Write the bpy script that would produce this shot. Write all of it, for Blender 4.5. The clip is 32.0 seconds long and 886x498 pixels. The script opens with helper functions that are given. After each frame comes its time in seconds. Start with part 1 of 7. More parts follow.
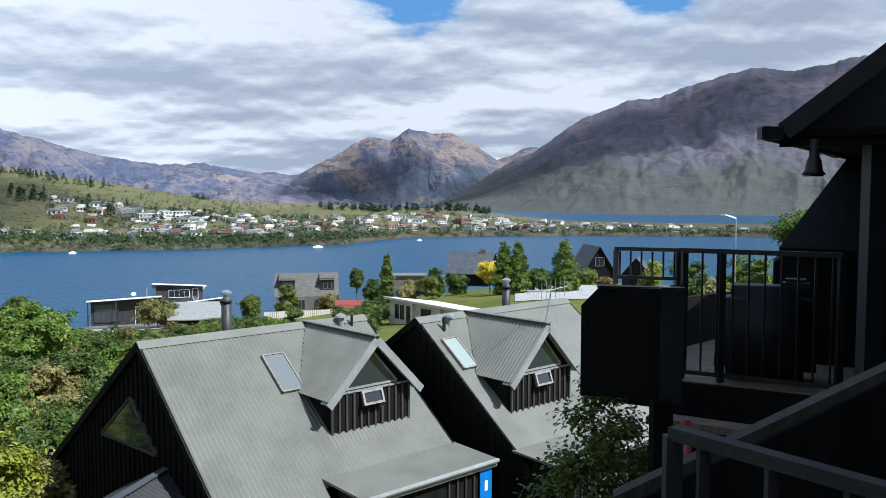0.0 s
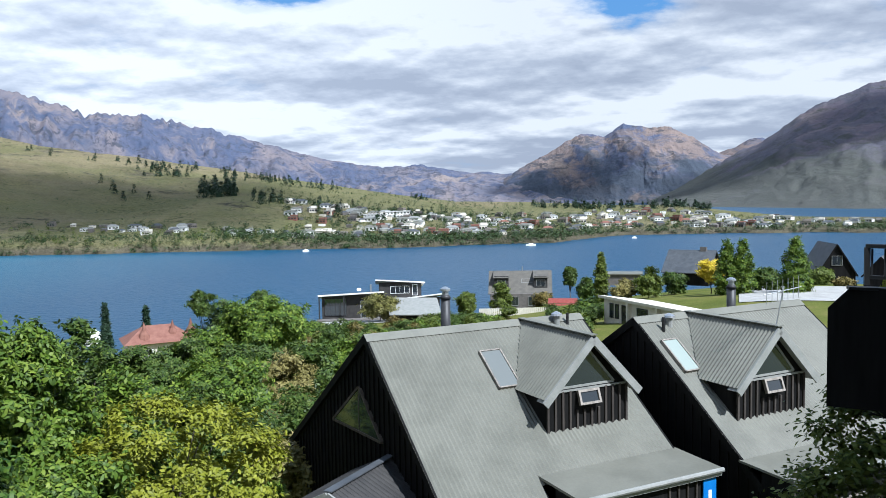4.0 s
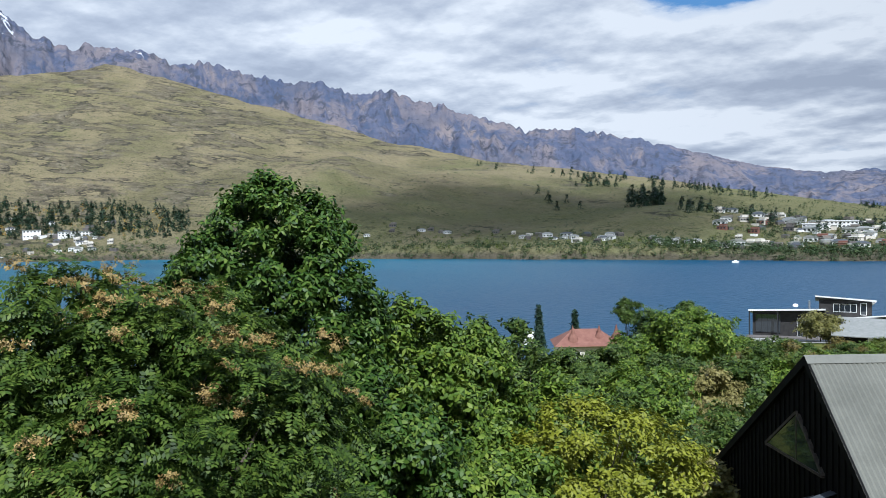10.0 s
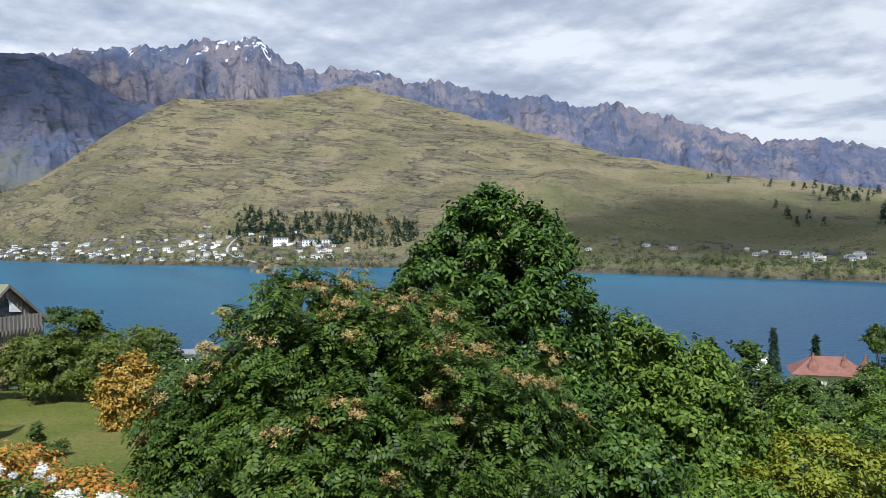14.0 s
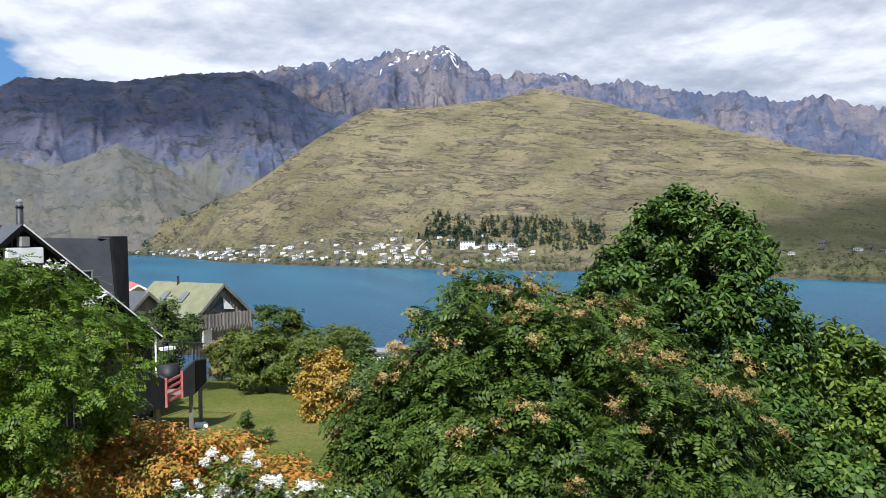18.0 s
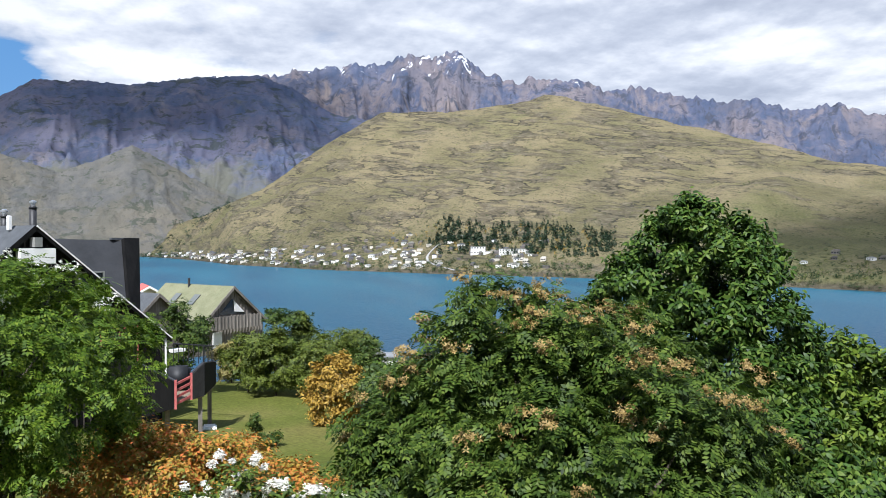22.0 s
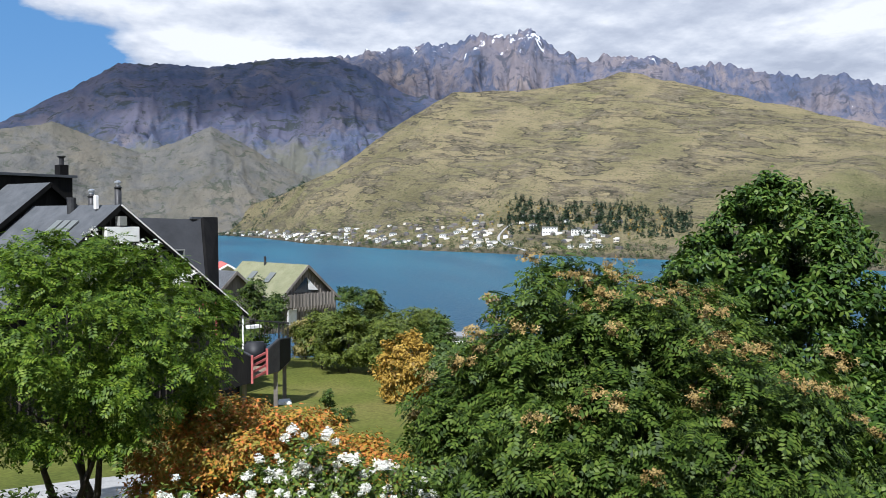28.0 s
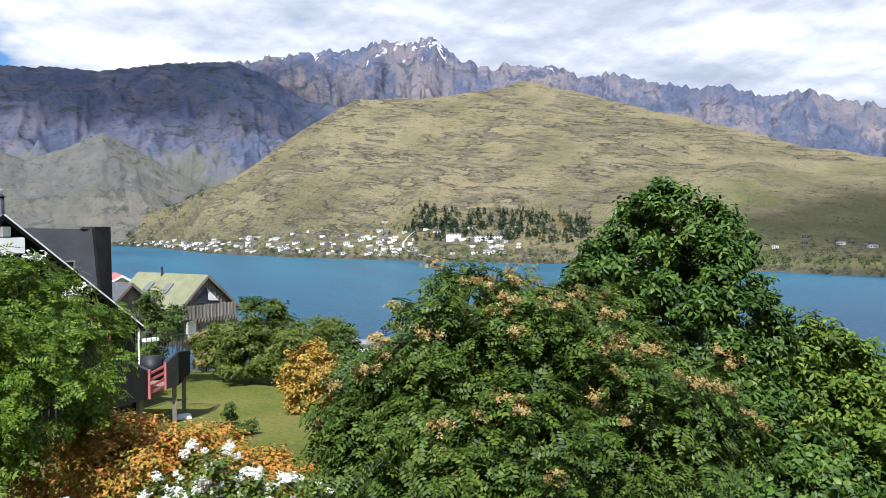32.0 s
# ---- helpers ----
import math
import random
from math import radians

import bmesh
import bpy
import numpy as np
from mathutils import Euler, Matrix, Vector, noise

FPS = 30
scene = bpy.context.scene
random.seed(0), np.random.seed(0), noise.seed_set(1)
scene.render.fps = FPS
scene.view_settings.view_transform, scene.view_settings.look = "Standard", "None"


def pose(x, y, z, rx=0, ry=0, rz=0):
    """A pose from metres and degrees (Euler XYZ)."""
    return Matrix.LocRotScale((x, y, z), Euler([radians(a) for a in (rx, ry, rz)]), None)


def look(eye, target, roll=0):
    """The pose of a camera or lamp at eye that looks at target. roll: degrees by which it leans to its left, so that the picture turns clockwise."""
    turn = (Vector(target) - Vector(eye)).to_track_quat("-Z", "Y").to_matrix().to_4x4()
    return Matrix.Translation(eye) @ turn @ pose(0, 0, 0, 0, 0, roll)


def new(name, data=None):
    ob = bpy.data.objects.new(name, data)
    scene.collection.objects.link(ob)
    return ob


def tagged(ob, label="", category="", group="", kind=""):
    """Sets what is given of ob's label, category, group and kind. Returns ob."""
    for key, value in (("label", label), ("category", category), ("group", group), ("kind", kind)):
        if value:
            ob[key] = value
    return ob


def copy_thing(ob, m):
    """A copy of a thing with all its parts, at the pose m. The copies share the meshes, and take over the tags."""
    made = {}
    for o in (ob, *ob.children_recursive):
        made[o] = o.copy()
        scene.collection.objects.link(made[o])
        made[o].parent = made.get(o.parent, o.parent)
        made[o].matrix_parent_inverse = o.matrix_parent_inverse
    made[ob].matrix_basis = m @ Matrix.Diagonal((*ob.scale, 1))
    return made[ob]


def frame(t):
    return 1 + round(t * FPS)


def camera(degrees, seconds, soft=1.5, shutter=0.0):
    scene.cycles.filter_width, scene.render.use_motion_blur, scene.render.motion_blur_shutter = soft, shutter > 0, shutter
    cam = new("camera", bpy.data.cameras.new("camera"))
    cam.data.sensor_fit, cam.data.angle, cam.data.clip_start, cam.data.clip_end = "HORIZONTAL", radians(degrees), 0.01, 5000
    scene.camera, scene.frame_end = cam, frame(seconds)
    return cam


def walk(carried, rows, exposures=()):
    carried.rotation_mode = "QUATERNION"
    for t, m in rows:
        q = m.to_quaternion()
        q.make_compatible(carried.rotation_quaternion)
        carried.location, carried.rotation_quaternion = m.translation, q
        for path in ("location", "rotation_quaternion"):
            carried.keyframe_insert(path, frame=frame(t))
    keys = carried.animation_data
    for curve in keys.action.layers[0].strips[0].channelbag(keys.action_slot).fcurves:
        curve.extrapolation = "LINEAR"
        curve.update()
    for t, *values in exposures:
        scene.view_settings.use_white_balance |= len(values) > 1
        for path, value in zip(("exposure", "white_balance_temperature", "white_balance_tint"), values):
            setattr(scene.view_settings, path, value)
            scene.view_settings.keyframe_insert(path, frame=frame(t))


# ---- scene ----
LIGHT = [(0, 0.0), (4, 0.1), (6, 0.2), (9, -0.17), (13, -0.25), (19, -0.02), (22, 0.03), (25, -0.12), (28, -0.06), (32, 0.16)]  # the camera's own slow changes, in stops
EXPO = 0.70
CLOUD_OFF = (2.3, 0.4, 0.0)
H = 58.0  # eye above the lake
cam = camera(57.2, 32.0, soft=0.45)
PATH = [  # seconds, yaw, pitch, roll
    (0, -0.17, -3.80, -0.04), (0.5, 1.45, -3.96, 0.18), (1, 3.17, -3.91, 0.19), (1.5, 4.78, -3.85, 0.18),
    (2, 6.75, -3.96, 0.44), (2.5, 8.69, -4.12, 0.43), (4.5, 17.39, -3.59, 0.94), (5, 20.56, -3.44, 0.69),
    (5.5, 23.68, -3.36, 0.97), (6, 26.16, -3.13, 0.92), (6.5, 27.95, -2.90, 0.87), (7, 29.54, -2.78, 0.85),
    (7.5, 31.45, -2.65, 0.94), (8, 34.15, -2.55, 1.06), (8.5, 37.00, -2.56, 1.23), (9, 39.54, -2.57, 1.41),
    (9.5, 41.98, -2.59, 1.46), (10, 44.13, -2.58, 1.31), (10.5, 46.46, -2.43, 1.08), (11, 48.55, -2.14, 1.08),
    (11.5, 50.52, -1.83, 1.01), (12, 52.41, -1.58, 0.99), (12.5, 54.18, -1.53, 0.89), (13, 55.96, -1.52, 0.90),
    (13.5, 57.66, -1.47, 0.64), (14, 59.69, -1.42, 0.47), (14.5, 61.68, -1.31, 0.57), (15, 63.69, -1.31, 0.71),
    (15.5, 65.70, -1.37, 0.91), (17.5, 71.63, -1.11, 0.53), (18, 72.72, -1.06, 0.58), (18.5, 73.01, -1.16, 0.33),
    (19, 72.86, -1.12, 0.19), (19.5, 72.48, -1.05, 0.04), (20, 72.30, -0.94, 0.12), (20.5, 72.13, -0.90, 0.19),
    (21, 72.13, -0.72, 0.13), (21.5, 72.66, -0.57, -0.05), (22, 73.47, -0.70, -0.02), (22.5, 74.32, -0.83, 0.14),
    (23, 74.96, -0.89, 0.20), (23.5, 75.22, -1.00, 0.02), (24, 75.70, -1.09, -0.03), (24.5, 76.92, -1.04, -0.15),
    (25, 78.25, -1.24, -0.23), (25.5, 78.85, -1.53, -0.28), (27.5, 78.53, -2.04, -0.30), (28, 78.50, -2.12, -0.21),
    (28.5, 78.54, -1.92, -0.03), (29, 78.04, -1.82, -0.04), (29.5, 77.05, -1.85, 0.22), (30, 76.20, -1.73, 0.28),
    (30.5, 75.20, -1.74, 0.41), (31, 74.29, -1.89, 0.48), (31.5, 73.14, -1.73, 0.35), (32, 71.76, -1.63, 0.31),
]

def shift(t):
    """The small drift of the eye along the balcony, in metres."""
    return (-0.02 * min(t, 11.0), 0.004 * t, 0.0)


walk(cam, [(t, pose(shift(t)[0], shift(t)[1], H, 90 + p, r, y)) for t, y, p, r in PATH], exposures=[(t, EXPO + e, 5560 + 300 * min(1.0, max(0.0, (t - 10) / 9)), 8 + 3 * min(1.0, max(0.0, (t - 10) / 9))) for t, e in LIGHT])

# ---- world and sun ----
SUN_AZ, SUN_EL = -120.0, 52.0  # degrees to the left of the y axis, and up


def way(az, el=0.0):
    a, e = radians(az), radians(el)
    return Vector((-math.sin(a) * math.cos(e), math.cos(a) * math.cos(e), math.sin(e)))


world = bpy.data.worlds.new("sky")
scene.world = world
world.use_nodes = True
wn, wl = world.node_tree.nodes, world.node_tree.links
wn.clear()


def wnode(kind, **kw):
    n = wn.new(kind)
    for k, v in kw.items():
        n.inputs[k].default_value = v
    return n


sky = wn.new("ShaderNodeTexSky")
sky.sky_type, sky.sun_disc = "NISHITA", False
sky.sun_elevation, sky.sun_rotation = radians(SUN_EL), radians(-SUN_AZ)
sky.altitude, sky.air_density, sky.dust_density, sky.ozone_density = 400, 1.0, 0.4, 1.2
out_w = wn.new("ShaderNodeOutputWorld")
bg = wnode("ShaderNodeBackground", Strength=0.047)
tc = wn.new("ShaderNodeTexCoord")
sep = wn.new("ShaderNodeSeparateXYZ")
wl.new(tc.outputs["Generated"], sep.inputs[0])


def wmath(op, a, b=None, c=None):
    n = wn.new("ShaderNodeMath")
    n.operation = op
    for i, v in enumerate((a, b, c)):
        if v is None:
            continue
        if isinstance(v, (int, float)):
            n.inputs[i].default_value = v
        else:
            wl.new(v, n.inputs[i])
    return n.outputs[0]


# broken cloud: the view ray meets a flat layer, squeezed into bands towards the horizon
lift = wmath("ADD", wmath("MAXIMUM", sep.outputs[2], 0.0), 0.17)
px = wmath("DIVIDE", sep.outputs[0], lift)
py = wmath("DIVIDE", sep.outputs[1], lift)
comb = wn.new("ShaderNodeCombineXYZ")
wl.new(px, comb.inputs[0]), wl.new(py, comb.inputs[1])


def wnoise(scale, detail, rough, off, dist=0.0, squeeze=1.0):
    m = wn.new("ShaderNodeMapping")
    m.inputs["Location"].default_value = off
    m.inputs["Scale"].default_value = (squeeze, squeeze, 1)
    wl.new(comb.outputs[0], m.inputs[0])
    n = wnode("ShaderNodeTexNoise", Scale=scale, Detail=detail, Roughness=rough, Distortion=dist)
    wl.new(m.outputs[0], n.inputs["Vector"])
    return n.outputs["Fac"]


def wramp(fac, *stops):
    n = wn.new("ShaderNodeValToRGB")
    els = n.color_ramp.elements
    while len(els) < len(stops):
        els.new(0.5)
    for e, (p, c) in zip(els, stops):
        e.position, e.color = p, (c, c, c, 1) if isinstance(c, (int, float)) else (*c, 1)
    wl.new(fac, n.inputs[0])
    return n.outputs[0]


def wmix(fac, a, b):
    n = wn.new("ShaderNodeMix")
    n.data_type = "RGBA"
    if isinstance(fac, (int, float)):
        n.inputs[0].default_value = fac
    else:
        wl.new(fac, n.inputs[0])
    for i, v in ((6, a), (7, b)):
        if isinstance(v, tuple):
            n.inputs[i].default_value = (*v, 1)
        else:
            wl.new(v, n.inputs[i])
    return n.outputs[2]


def gap(az, el, radius, depth):
    """An opening in the cloud towards az, el, soft to its rim."""
    n = wn.new("ShaderNodeVectorMath")
    n.operation = "DOT_PRODUCT"
    wl.new(tc.outputs["Generated"], n.inputs[0])
    n.inputs[1].default_value = way(az, el)
    c = math.cos(radians(radius))
    return wmath("MULTIPLY", wmath("MAXIMUM", wmath("SUBTRACT", n.outputs["Value"], c), 0.0), depth / (1 - c))


# broken cloud with wide blue openings to the south-west, the south and the east
gaps = wmath("ADD", wmath("ADD", gap(2.5, 15.5, 7.0, 0.42), gap(-15.5, 14.0, 4.6, 0.34)), wmath("ADD", gap(25, 18.5, 8.0, 0.4), gap(112, 7, 15.0, 0.62)))
thin_top = wmath("MULTIPLY", wmath("MAXIMUM", wmath("SUBTRACT", sep.outputs[2], 0.30), 0.0), 0.5)
body = wnoise(0.72, 7, 0.50, CLOUD_OFF)
above = wnoise(0.72, 4, 0.46, CLOUD_OFF, 0.0, 0.90)
fine = wnoise(2.9, 8, 0.56, (5.2, 1.7, 0.0))
fine_above = wnoise(2.9, 8, 0.56, (5.2, 1.7, 0.0), 0.0, 0.972)
cover = wramp(wmath("SUBTRACT", wmath("SUBTRACT", wmath("MULTIPLY_ADD", wmath("SUBTRACT", fine, 0.42), 0.55, body), thin_top), gaps), (0.28, 0.0), (0.34, 0.75), (0.42, 1.0))
# bright where the layer thins towards the top of a bank, grey on its underside
relief = wmath("MULTIPLY_ADD", wmath("SUBTRACT", body, above), 3.1, 0.54)
puff = wmath("ADD", wmath("MULTIPLY", wmath("SUBTRACT", fine, fine_above), 1.25), wmath("MULTIPLY_ADD", wmath("SUBTRACT", 0.5, body), 0.55, relief))
billow = wramp(puff, (0.24, (6.1, 6.5, 7.4)), (0.42, (7.7, 8.05, 8.8)), (0.56, (9.6, 9.8, 10.2)), (0.74, (12.4, 12.3, 12.2)))
sky_deep = wmix(0.55, sky.outputs[0], (2.0, 5.6, 11.2))
east = wn.new("ShaderNodeVectorMath")
east.operation = "DOT_PRODUCT"
wl.new(tc.outputs["Generated"], east.inputs[0])
east.inputs[1].default_value = way(72)
thin_east = wn.new("ShaderNodeMapRange")
thin_east.inputs["From Min"].default_value, thin_east.inputs["From Max"].default_value = 0.45, 0.98
thin_east.inputs["To Min"].default_value, thin_east.inputs["To Max"].default_value = 0.90, 1.13
wl.new(east.outputs["Value"], thin_east.inputs["Value"])
lit = wn.new("ShaderNodeVectorMath")
lit.operation = "SCALE"
wl.new(billow, lit.inputs[0]), wl.new(thin_east.outputs[0], lit.inputs["Scale"])
wl.new(wmix(cover, sky_deep, lit.outputs[0]), bg.inputs[0])
wl.new(bg.outputs[0], out_w.inputs[0])

sun = new("sun", bpy.data.lights.new("sun", "SUN"))
sun.data.energy, sun.data.angle, sun.data.color = 5.0, radians(0.6), (1.0, 0.96, 0.90)
sun.matrix_world = look(way(SUN_AZ, SUN_EL) * 500, (0, 0, 0))

# ---- materials ----
def mat(name):
    m = bpy.data.materials.new(name)
    m.use_nodes = True
    return m, m.node_tree.nodes, m.node_tree.links, m.node_tree.nodes["Principled BSDF"]


def surface(name, stops, scale=4.0, detail=6, rough=0.8, bump=0.0, bump_scale=None, metal=0.0, stretch=(1, 1, 1), grain=0.25,
            grain_scale=None, rand=0.0, spec=0.3, space="Object", dist=0.0):
    """Colour from a noise over a ramp, finer grain on top, relief, and a little chance from piece to piece."""
    m, n, l, b = mat(name)
    t = n.new("ShaderNodeTexCoord")
    mp = n.new("ShaderNodeMapping")
    mp.inputs["Scale"].default_value = stretch
    l.new(t.outputs[space], mp.inputs[0])

    def nz(s, d, r=0.6):
        k = n.new("ShaderNodeTexNoise")
        k.inputs["Scale"].default_value, k.inputs["Detail"].default_value, k.inputs["Roughness"].default_value = s, d, r
        k.inputs["Distortion"].default_value = dist
        l.new(mp.outputs[0], k.inputs["Vector"])
        return k.outputs["Fac"]

    ramp = n.new("ShaderNodeValToRGB")
    els = ramp.color_ramp.elements
    while len(els) < len(stops):
        els.new(0.5)
    for e, (p, c) in zip(els, stops):
        e.position, e.color = p, (*c, 1)
    l.new(nz(scale, detail), ramp.inputs[0])
    col = ramp.outputs[0]
    fine = nz(grain_scale or scale * 9, 4, 0.7)
    hsv = n.new("ShaderNodeHueSaturation")
    mr = n.new("ShaderNodeMapRange")
    mr.inputs["From Min"].default_value, mr.inputs["From Max"].default_value = 0.3, 0.7
    mr.inputs["To Min"].default_value, mr.inputs["To Max"].default_value = 1 - grain, 1 + grain
    l.new(fine, mr.inputs["Value"])
    val = mr.outputs[0]
    if rand:
        oi = n.new("ShaderNodeObjectInfo")
        gi = n.new("ShaderNodeNewGeometry")
        add = n.new("ShaderNodeMath")
        add.operation = "ADD"
        l.new(oi.outputs["Random"], add.inputs[0]), l.new(gi.outputs["Random Per Island"], add.inputs[1])
        r2 = n.new("ShaderNodeMapRange")
        r2.inputs["From Max"].default_value = 2.0
        r2.inputs["To Min"].default_value, r2.inputs["To Max"].default_value = 1 - rand, 1 + rand
        l.new(add.outputs[0], r2.inputs["Value"])
        mul = n.new("ShaderNodeMath")
        mul.operation = "MULTIPLY"
        l.new(val, mul.inputs[0]), l.new(r2.outputs[0], mul.inputs[1])
        val = mul.outputs[0]
    l.new(val, hsv.inputs["Value"])
    l.new(col, hsv.inputs["Color"])
    l.new(hsv.outputs[0], b.inputs["Base Color"])
    b.inputs["Roughness"].default_value, b.inputs["Metallic"].default_value = rough, metal
    b.inputs["Specular IOR Level"].default_value = spec
    if bump:
        bp = n.new("ShaderNodeBump")
        bp.inputs["Strength"].default_value = min(1.0, bump)
        bp.inputs["Distance"].default_value = bump
        l.new(nz(bump_scale or scale * 4, 6), bp.inputs["Height"])
        l.new(bp.outputs[0], b.inputs["Normal"])
    return m


def leafy(name, dark, mid, light, trans=0.22, rough=0.55, spec=0.28):
    """Leaves: colour by chance from leaf to leaf, some light let through."""
    m, n, l, b = mat(name)
    g = n.new("ShaderNodeNewGeometry")
    t = n.new("ShaderNodeTexCoord")
    k = n.new("ShaderNodeTexNoise")
    k.inputs["Scale"].default_value, k.inputs["Detail"].default_value = 0.9, 3
    l.new(t.outputs["Object"], k.inputs["Vector"])
    mixf = n.new("ShaderNodeMath")
    mixf.operation = "MULTIPLY_ADD"
    mixf.inputs[1].default_value = 0.55
    l.new(g.outputs["Random Per Island"], mixf.inputs[0])
    sc = n.new("ShaderNodeMath")
    sc.operation = "MULTIPLY"
    sc.inputs[1].default_value = 0.45
    l.new(k.outputs["Fac"], sc.inputs[0])
    l.new(sc.outputs[0], mixf.inputs[2])
    ramp = n.new("ShaderNodeValToRGB")
    els = ramp.color_ramp.elements
    els.new(0.5)
    for e, (p, c) in zip(els, ((0.15, dark), (0.5, mid), (0.85, light))):
        e.position, e.color = p, (*c, 1)
    l.new(mixf.outputs[0], ramp.inputs[0])
    l.new(ramp.outputs[0], b.inputs["Base Color"])
    b.inputs["Roughness"].default_value = rough
    b.inputs["Specular IOR Level"].default_value = spec
    tr = n.new("ShaderNodeBsdfTranslucent")
    l.new(ramp.outputs[0], tr.inputs["Color"])
    ms = n.new("ShaderNodeMixShader")
    ms.inputs[0].default_value = trans
    l.new(b.outputs[0], ms.inputs[1]), l.new(tr.outputs[0], ms.inputs[2])
    l.new(ms.outputs[0], n["Material Output"].inputs["Surface"])
    return m


M = {}
def land_material(name, grass, rock, bands, band_z, bump=8.0, scrub=(0.035, 0.04, 0.018), snow=None, scale=0.006, foot=None):
    """Hill or mountain: grass over rock, rock showing in ledges and on the steeper ground, speckled with scrub."""
    m, n, l, b = mat(name)
    t = n.new("ShaderNodeTexCoord")

    def nz(s, d, r=0.6, st=(1, 1, 1), dist=0.0):
        mp = n.new("ShaderNodeMapping")
        mp.inputs["Scale"].default_value = st
        l.new(t.outputs["Object"], mp.inputs[0])
        k = n.new("ShaderNodeTexNoise")
        k.inputs["Scale"].default_value, k.inputs["Detail"].default_value, k.inputs["Roughness"].default_value = s, d, r
        k.inputs["Distortion"].default_value = dist
        l.new(mp.outputs[0], k.inputs["Vector"])
        return k.outputs["Fac"]

    def ramp(f, *stops):
        r = n.new("ShaderNodeValToRGB")
        els = r.color_ramp.elements
        while len(els) < len(stops):
            els.new(0.5)
        for e, (p, c) in zip(els, stops):
            e.position, e.color = p, (*c, 1) if isinstance(c, tuple) else (c, c, c, 1)
        l.new(f, r.inputs[0])
        return r.outputs[0]

    def mix(f, x, y):
        k = n.new("ShaderNodeMix")
        k.data_type = "RGBA"
        l.new(f, k.inputs[0])
        l.new(x, k.inputs[6])
        if isinstance(y, tuple):
            k.inputs[7].default_value = (*y, 1)
        else:
            l.new(y, k.inputs[7])
        return k.outputs[2]

    def mth(op, x, y):
        k = n.new("ShaderNodeMath")
        k.operation = op
        for i, v in enumerate((x, y)):
            if isinstance(v, (int, float)):
                k.inputs[i].default_value = v
            else:
                l.new(v, k.inputs[i])
        return k.outputs[0]

    g = ramp(nz(scale, 9), *grass)
    rk = ramp(nz(scale * 4, 10, 0.7), *rock)
    ledge = mth("ADD", mth("MULTIPLY", nz(bands, 9, 0.70, (1, 1, band_z), 0.9), 0.62), mth("MULTIPLY", nz(bands * 0.3, 5, 0.6, (1, 1, 1.5)), 0.38))
    f = ledge
    col = mix(ramp(f, (0.465, 0.0), (0.53, 0.9)), g, rk)
    col = mix(ramp(nz(bands * 2.2, 10, 0.7, (1, 1, band_z * 1.3), 0.8), (0.555, 0.0), (0.60, 0.85)), col, scrub)
    col = mix(ramp(nz(scale * 7, 8, 0.75), (0.53, 0.0), (0.66, 0.8)), col, scrub)
    if snow:
        sz = n.new("ShaderNodeSeparateXYZ")
        l.new(t.outputs["Object"], sz.inputs[0])
        ms = n.new("ShaderNodeMapRange")
        ms.inputs["From Min"].default_value, ms.inputs["From Max"].default_value = snow
        ms.inputs["To Min"].default_value, ms.inputs["To Max"].default_value = -0.15, 0.085
        l.new(sz.outputs[2], ms.inputs["Value"])
        streak = nz(0.019, 7, 0.68, (1.0, 1.0, 0.22), 0.7)
        col = mix(ramp(mth("ADD", streak, ms.outputs[0]), (0.555, 0.0), (0.59, 1.0)), col, (0.75, 0.77, 0.80))
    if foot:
        # lower slopes take the foot colour: dry grass, painted haze and shade on the peaks
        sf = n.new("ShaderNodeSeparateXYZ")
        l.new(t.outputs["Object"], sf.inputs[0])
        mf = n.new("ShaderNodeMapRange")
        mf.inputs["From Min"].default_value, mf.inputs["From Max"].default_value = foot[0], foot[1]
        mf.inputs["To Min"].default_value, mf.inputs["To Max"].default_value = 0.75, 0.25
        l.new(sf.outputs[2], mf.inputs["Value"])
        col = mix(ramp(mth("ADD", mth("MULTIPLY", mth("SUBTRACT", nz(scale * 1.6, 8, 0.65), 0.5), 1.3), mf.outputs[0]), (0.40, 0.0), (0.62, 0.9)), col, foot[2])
    l.new(col, b.inputs["Base Color"])
    b.inputs["Roughness"].default_value, b.inputs["Specular IOR Level"].default_value = 0.95, 0.1
    bp = n.new("ShaderNodeBump")
    bp.inputs["Strength"].default_value, bp.inputs["Distance"].default_value = 0.9, bump
    l.new(mth("ADD", ledge, mth("MULTIPLY", nz(scale * 9, 8, 0.7), 0.7)), bp.inputs["Height"])
    l.new(bp.outputs[0], b.inputs["Normal"])
    return m


